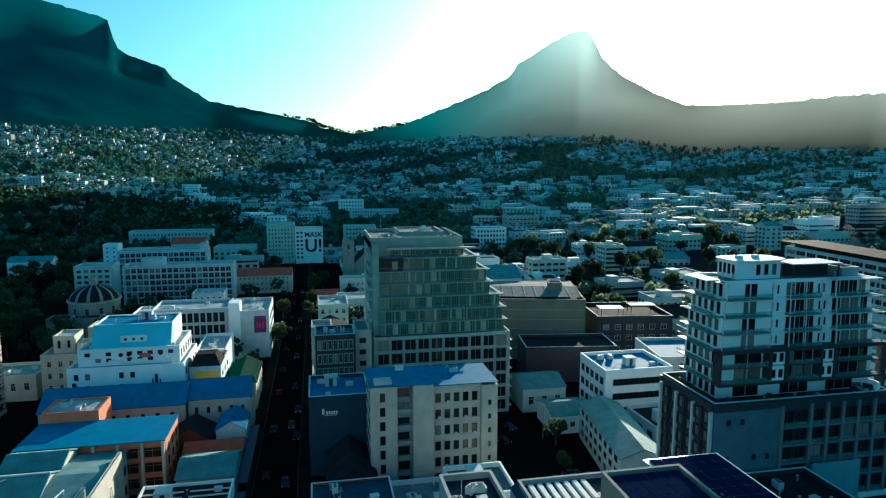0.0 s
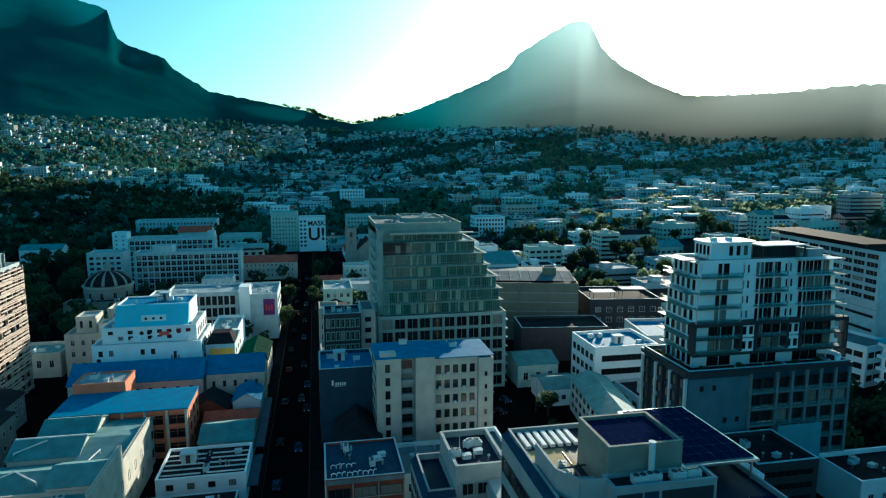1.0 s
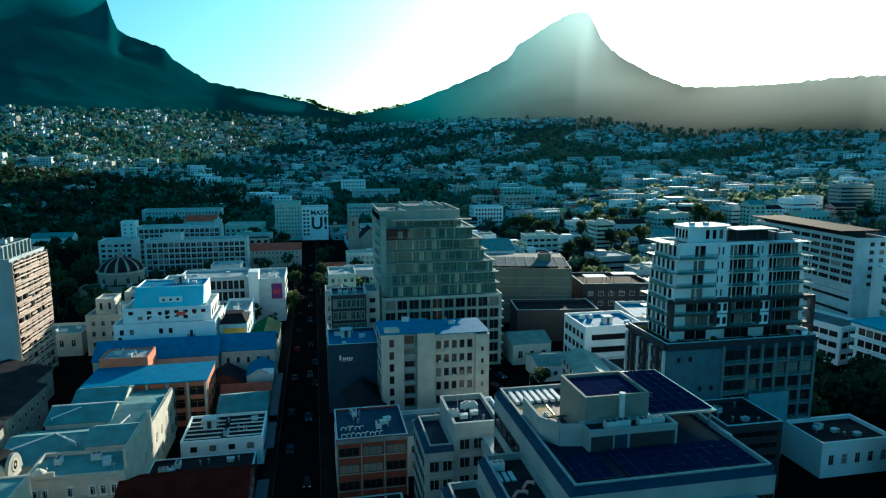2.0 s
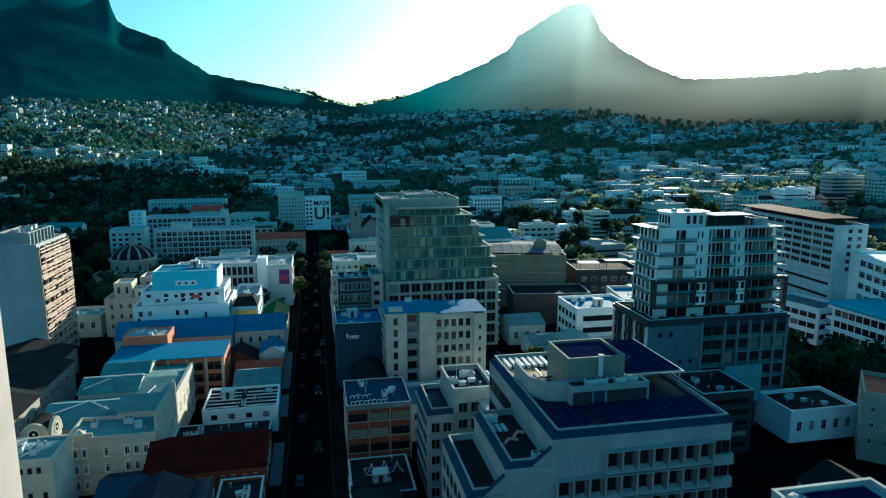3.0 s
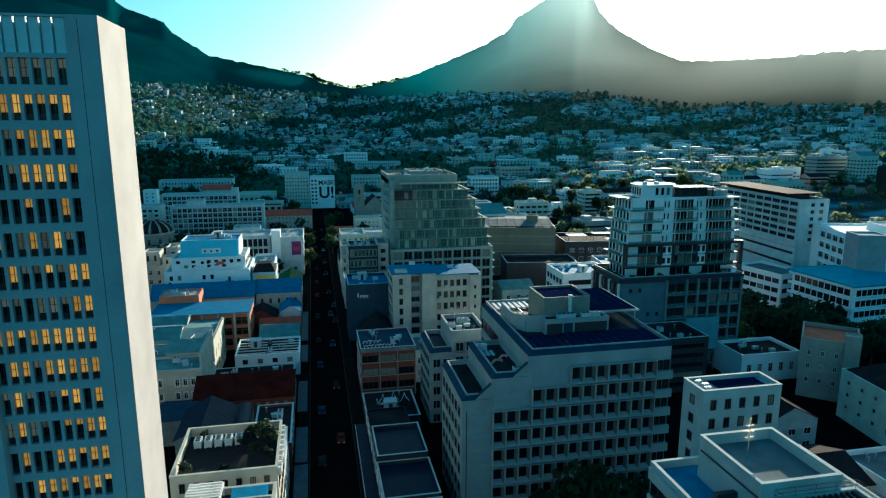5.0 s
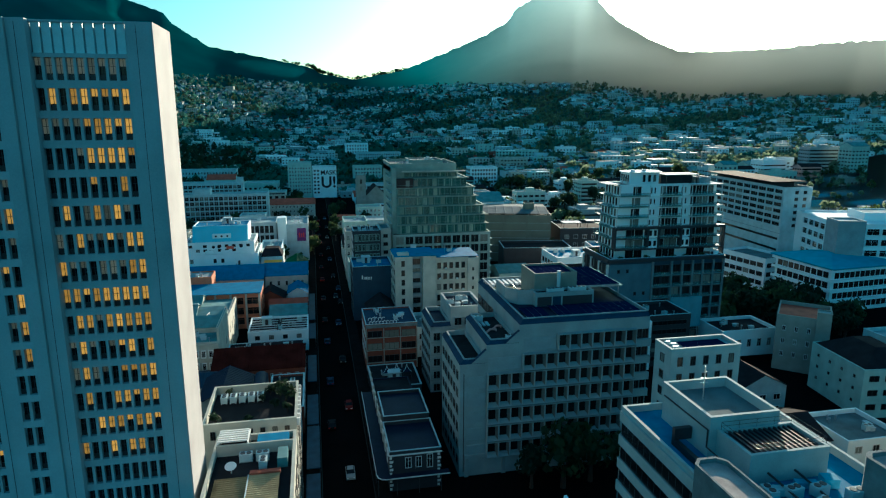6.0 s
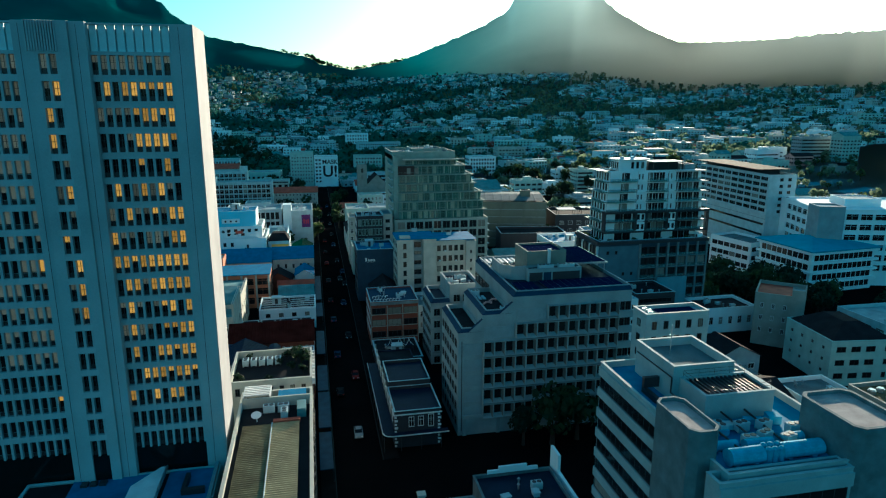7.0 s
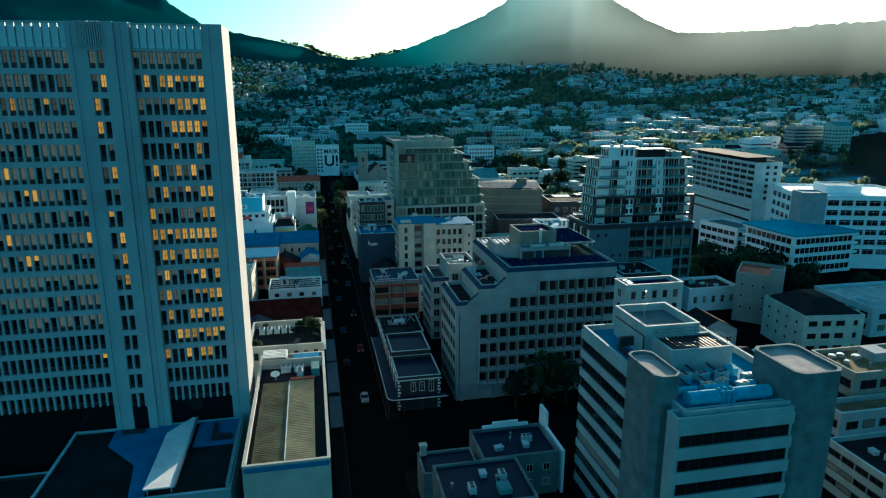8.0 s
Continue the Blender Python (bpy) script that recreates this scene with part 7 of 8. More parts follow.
part("wall", Geo().box(0, 0, 0, 0.5, 12, 8.5).box(0, 8.5, 8.5, 0.5, 12, 11.5), WHITE, gE)

# U-lettered hotel block far along the street
ub = simple("white hotel slab with a black lettered gable", -15, 470, 4.6, 486, 25.5, WHITE, DECKL, (("S", 3, 24, 2, 7, 0.6, 0.5, "plain", FRAMED, GLASS, (0.02, 0.30)),))
simple("pale blue plastered flats block", -35, 472, -15.6, 490, 29, TEALW, DECKL, (("S", 3, 26, 8, 8, 0.5, 0.5),))


def letters(parent, body, size, m, material):
    cu = bpy.data.curves.new("lettering", "FONT")
    cu.body, cu.size, cu.extrude, cu.offset, cu.align_x = body, size, 0.03, size * 0.022, "CENTER"
    tmp = new("lettering", cu)
    me = bpy.data.meshes.new_from_object(tmp.evaluated_get(bpy.context.evaluated_depsgraph_get()))
    bpy.data.objects.remove(tmp)
    me.materials.clear()
    me.materials.append(material)
    return part("lettering", me, None, parent, m=m)


letters(ub, "MASK", 5.0, on_side(ub, (-15, 470, 4.6, 486), "S", 0.66, 19.3, 0.1) @ pose(0, 0, 0, 90), INK)
letters(ub, "U!", 13.0, on_side(ub, (-15, 470, 4.6, 486), "S", 0.66, 8.6, 0.1) @ pose(0, 0, 0, 90), INK)


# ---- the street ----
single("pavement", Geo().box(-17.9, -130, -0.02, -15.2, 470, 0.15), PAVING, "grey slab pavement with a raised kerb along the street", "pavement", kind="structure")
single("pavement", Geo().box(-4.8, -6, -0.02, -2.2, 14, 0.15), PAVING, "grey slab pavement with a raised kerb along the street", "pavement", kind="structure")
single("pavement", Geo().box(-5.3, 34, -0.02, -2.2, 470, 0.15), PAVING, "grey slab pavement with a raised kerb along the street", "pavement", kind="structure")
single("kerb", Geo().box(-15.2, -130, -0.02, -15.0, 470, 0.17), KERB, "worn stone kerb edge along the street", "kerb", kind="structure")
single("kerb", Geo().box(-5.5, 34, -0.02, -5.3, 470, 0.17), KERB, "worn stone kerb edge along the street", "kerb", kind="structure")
for y0, y1, x in ((43, 60, -15.3), (61, 76, -15.4), (84, 102, -15.6), (116, 130, -15.6), (134, 165, -15.7), (27, 41, -15.4)):
    aw = thing("veranda", "blue-grey sheet canopy over the pavement on thin posts", "canopy", pose(-17.9, y0, 0), "street canopies")
    part("canopy", Geo().box(0.0, 0, 3.5, x + 17.9, y1 - y0, 3.65), CANOPYBLUE, aw)
    for k in range(int((y1 - y0) / 4)):
        part("post", Geo().cyl(x + 17.8, 1 + 4 * k, 0.06, 0.15, 3.5, 8), FRAMED, aw)


# all but white set far below real car paint, for the street's shade
CAR_PAINT = [mat("car_paint_" + n, c, 0.75, 0.0, spec=0.05, var=0.1, bump=0.0) for n, c in (("white", (0.30, 0.30, 0.30)), ("silver", (0.05, 0.053, 0.056)), ("black", (0.012, 0.012, 0.014)), ("red", (0.10, 0.012, 0.012)), ("blue", (0.02, 0.035, 0.08)))]
TAIL = mat("tail_lamp_plastic", (0.5, 0.02, 0.02), 0.3, bump=0.0)
LAMPGLASS = mat("head_lamp_glass", (0.8, 0.8, 0.8), 0.15, bump=0.0)
TYREMESH, RIM = Geo(), Geo()
for k in range(14):
    a0, a1 = 2 * math.pi * k / 14, 2 * math.pi * (k + 1) / 14
    for g, r0, r1, x0, x1 in ((TYREMESH, 0.33, 0.33, -0.1, 0.1), (TYREMESH, 0.33, 0.2, 0.1, 0.1), (TYREMESH, 0.33, 0.2, -0.1, -0.1), (RIM, 0.2, 0.05, 0.1, 0.06), (RIM, 0.05, 0.0, 0.06, 0.08)):
        g.face([(x0, r0 * math.cos(a0), r0 * math.sin(a0)), (x0, r0 * math.cos(a1), r0 * math.sin(a1)), (x1, r1 * math.cos(a1), r1 * math.sin(a1)), (x1, r1 * math.cos(a0), r1 * math.sin(a0))])
TYREMESH, RIM = TYREMESH.data("wheel", [TYRE]), RIM.data("rim", [STEEL])


def car(paint, word, m):
    c = thing("car", word + " hatchback car standing on the street", "car", m, "cars on the street")
    g = Geo()
    prof = [(-2.05, 0.35), (-2.1, 0.7), (-1.9, 0.92), (-0.9, 1.0), (1.5, 1.0), (2.0, 0.95), (2.1, 0.6), (2.0, 0.35)]
    top = [(-0.9, 1.0), (-0.25, 1.45), (1.2, 1.48), (1.75, 1.0)]
    def loft(pr, w0, w1, mi):
        n = len(pr)
        zt = max(z for _, z in pr)
        zb = min(z for _, z in pr)
        wd = [w0 + (w1 - w0) * (z - zb) / (zt - zb) for _, z in pr]
        for i in range(n):
            (ya, za), (yb, zb2) = pr[i], pr[(i + 1) % n]
            wa, wb = wd[i], wd[(i + 1) % n]
            g.face([(-wa, ya, za), (wa, ya, za), (wb, yb, zb2), (-wb, yb, zb2)], mi)
        g.face([(w, y, z) for (y, z), w in zip(pr, wd)], mi)
        g.face([(-w, y, z) for (y, z), w in zip(pr, wd)][::-1], mi)
    loft(prof, 0.86, 0.88, 0)
    part("body", g, paint, c)
    g = Geo()
    loft(top, 0.80, 0.62, 0)
    part("glazing", g, GLASS, c)
    g = Geo()
    loft([(-0.2, 1.46), (-0.2, 1.5), (1.15, 1.53), (1.2, 1.49)], 0.62, 0.6, 0)
    part("roof", g, paint, c)
    for x in (-0.8, 0.8):
        for y in (-1.3, 1.3):
            part("rim", RIM, None, part("wheel", TYREMESH, None, c, m=pose(x, y, 0.33, 0, 0, 0 if x > 0 else 180)))
    for x in (-0.62, 0.62):
        part("headlight", Geo().box(x - 0.16, -2.13, 0.66, x + 0.16, -2.06, 0.8), LAMPGLASS, c)
        part("tail_light", Geo().box(x - 0.14, 2.03, 0.68, x + 0.14, 2.1, 0.84), TAIL, c)
    return c


words = ["white", "silver grey", "black", "dark red", "blue"]
protos = []
spots = []
for k in range(13):
    y = 40 + 26 * k + random.uniform(-3, 3)
    spots.append((-12.4 + random.uniform(-0.25, 0.25), y, 180))
for k in range(11):
    spots.append((-8.0 + random.uniform(-0.25, 0.25), 46 + 31 * k + random.uniform(-4, 4), 0))
for k in range(20):
    if random.random() < 0.28:
        spots.append((-6.4, 62 + 6.3 * k, 0))
spots += [(52 + 4 * k, 128 + 2 * (k % 2), 100) for k in range(3)] + [(46, 150, 30), (50, 158, 20), (47, 166, 20)]
spots[0] = (-9.6, 45.0, 0)
spots = spots[:1] + [q for q in spots[1:] if abs(q[0] + 9.6) > 4.5 or abs(q[1] - 45) > 9]
apart = []
for q in spots:
    if all(abs(q[0] - o[0]) > 2.6 or abs(q[1] - o[1]) > 7 for o in apart):
        apart.append(q)
for k, (x, y, rz) in enumerate(apart):
    w = 0 if k == 0 else random.choice((1, 1, 2, 2, 2, 2, 4, 4, 3))
    while len(protos) <= w:
        protos.append(None)
    m = pose(x, y, -0.01, 0, 0, rz)
    if protos[w] is None:
        protos[w] = car(CAR_PAINT[w], words[w], m)
    else:
        copy_thing(protos[w], m)


# ---- trees ----
def crown_mesh(seed, leaf, n=520, spread=1.0):
    rnd = random.Random(seed)
    g = Geo()
    lobes = [(rnd.uniform(-0.55, 0.55), rnd.uniform(-0.55, 0.55), rnd.uniform(-0.25, 0.5), rnd.uniform(0.38, 0.62)) for _ in range(9)]
    for _ in range(n):
        x, y, z, r = rnd.choice(lobes)
        d = Vector((rnd.gauss(0, 1), rnd.gauss(0, 1), rnd.gauss(0, 1))).normalized()
        p = Vector((x, y, z)) + d * r * rnd.uniform(0.6, 1.05)
        u = Vector((rnd.gauss(0, 1), rnd.gauss(0, 1), rnd.gauss(0, 1))).normalized()
        w = (d + u * 0.8).normalized()
        s = rnd.uniform(0.06, 0.14)
        a = w.orthogonal().normalized() * s
        b = w.cross(a).normalized() * s * rnd.uniform(0.6, 1.1)
        g.face([p - a - b, p + a - b * 0.7 + w * 0.02, p + a * 0.8 + b, p - a * 0.9 + b * 0.9])
    return g.data("crown", [leaf])


CROWNS = [crown_mesh(k, LEAF if k % 2 else LEAFD) for k in range(6)]


def trunk_mesh(seed):
    rnd = random.Random(seed)
    g = Geo().cyl(0, 0, 0.09, 0, 0.55, 7, 0, 0.055)
    for k in range(4):
        a = k * 1.6 + rnd.uniform(-0.3, 0.3)
        g.tube((0, 0, 0.45), (0.35 * math.cos(a), 0.35 * math.sin(a), 0.95 + rnd.uniform(-0.1, 0.15)), 0.028, 5)
    return g.data("trunk", [BARK])


TRUNKS = [trunk_mesh(k) for k in range(3)]
TREES = []


def tree(x, y, h, z=None, wide=0.62, k=None, label="broad leafy street tree with a dark uneven crown"):
    z = ground_z(x, y) if z is None else z
    t = thing("tree", label, "tree", pose(x, y, z - 0.1, 0, 0, random.uniform(0, 360)), "town trees")
    part("trunk", random.choice(TRUNKS), None, t, m=Matrix.Diagonal((h * 0.5, h * 0.5, h * 0.62, 1)))
    part("crown", CROWNS[random.randrange(6) if k is None else k], None, t, m=Matrix.Translation((0, 0, h * 0.62)) @ Matrix.Diagonal((h * wide * 0.62, h * wide * 0.62, h * 0.44, 1)))
    TREES.append((x, y))
    return t


for x, y, h in [(-15.5, 250, 9), (-15.8, 258, 8), (-16, 300, 9), (-3.5, 282, 9), (-4, 300, 8), (-3, 318, 9), (-2, 360, 10), (3, 366, 12), (-4.4, 300, 7), (-16.2, 330, 8),
                (55, 131, 5.5), (-60, 288, 11), (-52, 292, 10), (-66, 284, 10), (-46, 296, 9), (-72, 292, 12), (-84, 290, 9), (-80, 300, 10),
                (30, 33, 13), (36, 34, 12), (42, 33, 10), (24, 34, 9),
                (118, 112, 12), (126, 108, 13), (134, 112, 12), (140, 104, 11), (128, 120, 12), (146, 100, 10), (138, 96, 11), (150, 96, 12), (146, 90, 10), (158, 100, 10), (130, 126, 12), (138, 132, 12), (122, 126, 11), (150, 126, 12), (154, 116, 12),
                (112, 112, 12), (116, 118, 12), (124, 110, 13), (132, 100, 12), (140, 110, 13), (146, 104, 12), (134, 116, 11), (152, 96, 11), (164, 82, 11), (112, 104, 11), (114, 126, 11), (144, 120, 12), (96, 22, 6), (110, 30, 6), (118, 26, 7), (104, 20, 6), (132, 34, 8)]:
    tree(x, y, h)
for x, y, h in ((-20.6, 36, 3.4), (-21.6, 38.6, 2.8), (-31.4, 29.5, 2.0), (-23.4, 39.4, 2.0), (-20.2, 32.0, 1.8), (-26.5, 29.4, 1.4), (-22.4, 34.0, 1.8), (-24.6, 36.6, 1.5), (-30.4, 39.6, 1.6)):
    tree(x, y, h, 20.9, 0.9, 0, "leafy shrub growing on a planted roof terrace")
for x, y, h in ((73.5, 100.2, 2.0), (78, 99.8, 1.8), (82.5, 100.0, 2.1), (86, 99.8, 1.7), (90.5, 100.0, 2.0), (95, 99.9, 1.9), (101, 100.0, 2.1), (71.3, 104, 1.9), (71.2, 109, 2.0), (71.3, 113, 1.8)):
    tree(x, y, h, 26.5, 0.9, 1, "dark shrub in a tub on an apartment terrace")
tree(58.5, 146, 6.5, 0, 0.8, 1, "yellow-green young tree beside a parking yard")
# park left of the slabs, and groves between the blocks
for k in range(80):
    tree(random.uniform(-215, -108), random.uniform(205, 345), random.uniform(9, 15))
for k in range(30):
    tree(random.uniform(-300, -130), random.uniform(395, 500), random.uniform(9, 15))
for k in range(34):
    tree(random.uniform(150, 330), random.uniform(300, 470), random.uniform(9, 16))
for k in range(14):
    tree(random.uniform(-60, -22), random.uniform(400, 455), random.uniform(8, 13))
for k in range(14):
    tree(random.uniform(90, 150), random.uniform(255, 320), random.uniform(8, 12))


# ---- small things on the flat roofs ----
def vent_pipe():
    g = Geo().cyl(0, 0, 0.16, 0, 0.9, 8).cyl(0, 0, 0.28, 0.9, 1.0, 8).cyl(0, 0, 0.28, 1.0, 1.2, 8, 0, 0.05)
    return single("roof_vent", g, STEEL, "small metal vent pipe with a cowl on a roof", "vent", pose(-22, 140, -50), group="roof vents")


def hatch():
    b = thing("roof_hatch", "small plastered stair hut on a flat roof", "roof hut", pose(-22, 140, -50), "roof huts")
    part("hut", Geo().box(-1.4, -1.2, 0, 1.4, 1.2, 2.2).box(-1.6, -1.4, 2.2, 1.6, 1.4, 2.4), PALE, b)
    part("door", Geo().box(-0.45, -1.28, 0.05, 0.45, -1.2, 2.0), FRAMED, b)
    return b


def clutter():
    vent, hut, rbox, rr = None, None, None, random.Random(5)
    for x0, y0, x1, y1, z in ROOFS:
        if x1 < -18 and y0 < 45 or x1 < 9 and y1 < 77 and x0 > -5 or x0 > 22 and y1 < 75 and x1 < 52 or x1 - x0 < 5 or y1 - y0 < 5 or y0 > 330:
            continue
        inner = [r for r in ROOFS if r[4] > z + 0.5 and r[0] < x1 and r[2] > x0 and r[1] < y1 and r[3] > y0]
        def spot(pad):
            for _ in range(12):
                x, y = rr.uniform(x0 + pad, x1 - pad), rr.uniform(y0 + pad, y1 - pad)
                if all(x < r[0] - 3 or x > r[2] + 3 or y < r[1] - 3 or y > r[3] + 3 for r in inner):
                    return x, y
            return None
        for _ in range(rr.choice((1, 1, 2, 2))):
            p = spot(1.5)
            if p:
                copy_thing(AC, pose(*p, z, 0, 0, rr.choice((0, 90))))
        for _ in range(rr.choice((2, 3, 4, 5))):
            p = spot(0.6)
            if p:
                if vent is None:
                    vent = vent_pipe()
                    vent.matrix_basis = pose(*p, z)
                else:
                    copy_thing(vent, pose(*p, z))
        for _ in range(rr.choice((1, 2, 3))):
            p = spot(1.2)
            if p:
                if rbox is None:
                    rbox = single("roof_box", Geo().box(-0.7, -0.5, 0, 0.7, 0.5, 0.7).box(-0.8, -0.6, 0.7, 0.8, 0.6, 0.78), PALE, "low lidded plant box on a flat roof", "plant box", pose(*p, z), group="roof plant boxes")
                else:
                    copy_thing(rbox, pose(*p, z, 0, 0, rr.choice((0, 90, 12))))
        if rr.random() < 0.3 and x1 - x0 > 9 and y1 - y0 > 9:
            p = spot(3.0)
            if p:
                if hut is None:
                    hut = hatch()
                    hut.matrix_basis = pose(*p, z)
                else:
                    copy_thing(hut, pose(*p, z))


clutter()
aerial = Geo().tube((0, 0, 0), (0, 0, 3.2), 0.05, 6)
for k in range(5):
    aerial.tube((-0.5 + 0.06 * k, 0, 2.2 + 0.2 * k), (0.5 - 0.06 * k, 0, 2.2 + 0.2 * k), 0.025, 5)
first_aerial = None
for k, (x, y, z) in enumerate(((-28, 122, 6.2), (3, 105, 12.5), (20, 86, 21.6), (-46, 98, 11.7), (-50, 190, 26.3), (28, 136, 23.3), (86, 165, 14.6), (-24, 250, 17.2), (44, 60, 30.9), (20, 200, 51.0))):
    if first_aerial is None:
        first_aerial = single("roof_aerial", aerial, STEEL, "thin steel television aerial on a flat roof", "aerial", pose(x, y, z), group="roof aerials")
    else:
        copy_thing(first_aerial, pose(x, y, z, 0, 0, 37 * k))
# old curved stools and pipes on the brick block's roof
for k in range(14):
    rp = Geo().tube((0, 0, 0), (0, 0, 0.9), 0.09, 6).tube((0, 0, 0.86), (0.45, 0, 1.05), 0.09, 6).tube((0.45, 0, 1.05), (0.85, 0, 0.8), 0.09, 6)
    single("vent_pipe", rp, CANVAS, "bent white vent pipe on the brick block's roof", "vent", pose(-0.9 + 0.95 * (k % 9), 98.6 + 3.2 * (k // 9), 12.5, 0, 0, 20 * (k % 3)), group="bent vent pipes")


def street_lamp(x, y):
    b = thing("street_lamp", "tall grey street lamp beside a parking yard", "street lamp", pose(x, y, 0))
    part("pole", Geo().cyl(0, 0, 0.12, 0, 9, 8, 0, 0.07).tube((0, 0, 8.9), (-1.8, 0, 9.3), 0.05), STEEL, b)
    part("lamp_head", Geo().box(-2.4, -0.14, 9.2, -1.7, 0.14, 9.36), PALE, b)
    return b


street_lamp(56.5, 150)


# ---- town blocks behind ----
def free(x0, y0, x1, y1, gap=3.0):
    if x1 > -19.5 and x0 < -0.5:
        return False
    return all(x1 + gap < a or x0 - gap > c or y1 + gap < b or y0 - gap > d for a, b, c, d in TAKEN)


def town_block(x, y, w, d, h, wall, roof, kind, rot=0.0):
    z = ground_z(x, y) - 1.0 if y > 400 else 0.0
    h += 1.0 if y > 400 else 0.0
    word = {WHITE: "white", CREAM: "cream", PALE: "pale grey", GREY: "grey", TEALW: "pale green", PINK: "pink", BEIGE: "beige", BRICK: "brick"}[wall]
    b = thing("town_building", word + (" plastered flat-roofed" if kind == "flat" else " plastered pitched-roof") + " building among other town blocks", "building", pose(x, y, z, 0, 0, rot), "town buildings")
    b.location = (x, y, z)
    if kind == "flat":
        shell(b, x, y, x + w, y + d, z, z + h, wall, roof, 0.7)
        if random.random() < 0.6:
            qx, qy = x + random.uniform(1, w * 0.5), y + random.uniform(1, d * 0.4)
            part("roof_house", Geo().box(qx - x, qy - y, h - 0.7, qx - x + w * 0.25, qy - y + d * 0.35, h + 2.2), wall, b)
    else:
        pitched(b, x, y, x + w, y + d, z, z + h, min(w, d) * 0.22, wall, roof, "x" if w > d else "y")
    g = Geo()
    storey, bay, ww, hh = random.uniform(2.9, 3.6), random.uniform(2.2, 4.0), random.uniform(0.45, 0.8), random.uniform(1.1, 1.7)
    rows = max(1, int(h / storey))
    cols, side = max(2, int(w / bay)), max(2, int(d / bay))
    ribbon = random.random() < 0.22
    for r in range(rows):
        za = 0.9 + r * storey
        if ribbon:
            g.box(0.6, -0.08, za, w - 0.6, 0, za + hh)
        for c in range(0 if ribbon else cols):
            u = (c + 0.5) * w / cols
            if random.random() < 0.93:
                g.box(u - bay * ww / 2, -0.07, za, u + bay * ww / 2, 0, za + hh)
        for c in range(side):
            v = (c + 0.5) * d / side
            if x < 0:
                g.box(w, v - bay * ww / 2, za, w + 0.07, v + bay * ww / 2, za + hh)
            else:
                g.box(-0.07, v - bay * ww / 2, za, 0, v + bay * ww / 2, za + hh)
    tagged(part("glazing", g, GLASS, b), kind="stuff")
    return b


random.seed(34)
made = 0
y = 62.0
while y < 470:
    x = -90 - y * 0.55
    while x < 110 + y * 0.85:
        w, d = random.uniform(13, 30), random.uniform(11, 18)
        h = random.choice((6, 7, 9, 9, 12, 12, 15, 18, 22)) * random.uniform(0.85, 1.1) * (0.75 if y > 520 else 1.0)
        x0, y0 = x + random.uniform(0, 4), y + random.uniform(-3, 3)
        if y < 420 and -40 < x0 < 62:
            h = min(h, 9.5)
        if y < 340 and x0 > 55:
            h = min(h, 8.5)
        crowd = sum(1 for tx, ty in TREES if x0 - 3 < tx < x0 + w + 3 and y0 - 3 < ty < y0 + d + 3)
        hidden = x0 < -60 and y < 340 or x0 < -108 and y < 400 or x0 < -30 and y < 190 or 40 < x0 < 110 and y < 120 or y < 130 and x0 > 150 or 104 < x0 < 215 and y < 205
        if free(x0, y0, x0 + w, y0 + d) and crowd == 0 and not hidden and made < 300 and random.random() < 0.86:
            wall = random.choice((WHITE, WHITE, CREAM, PALE, PALE, PALE, TEALW, TEALW, TEALW, PINK, BEIGE, GREY))
            kind = "flat" if random.random() < 0.72 else "pitch"
            roof = random.choice((DECK, DECKL, DECKL, DECKD)) if kind == "flat" else random.choice((REDROOF, SLATE, SLATE, ZINC, ZINC))
            town_block(x0, y0, w, d, h, wall, roof, kind, random.uniform(-4, 4))
            made += 1
        x += w + random.choice((3, 4, 5, 11))
    y += 19 + (7 if random.random() < 0.4 else 0)


# ---- hillside suburbs and woods ----
def hill_limit(az):
    return math.tan(radians(float(np.interp(az, (-50, -20, -8, 0, 6, 12, 25, 32, 50), (2.9, 2.9, 2.9, 2.4, 2.0, 2.4, 2.4, 1.2, 1.0)))))


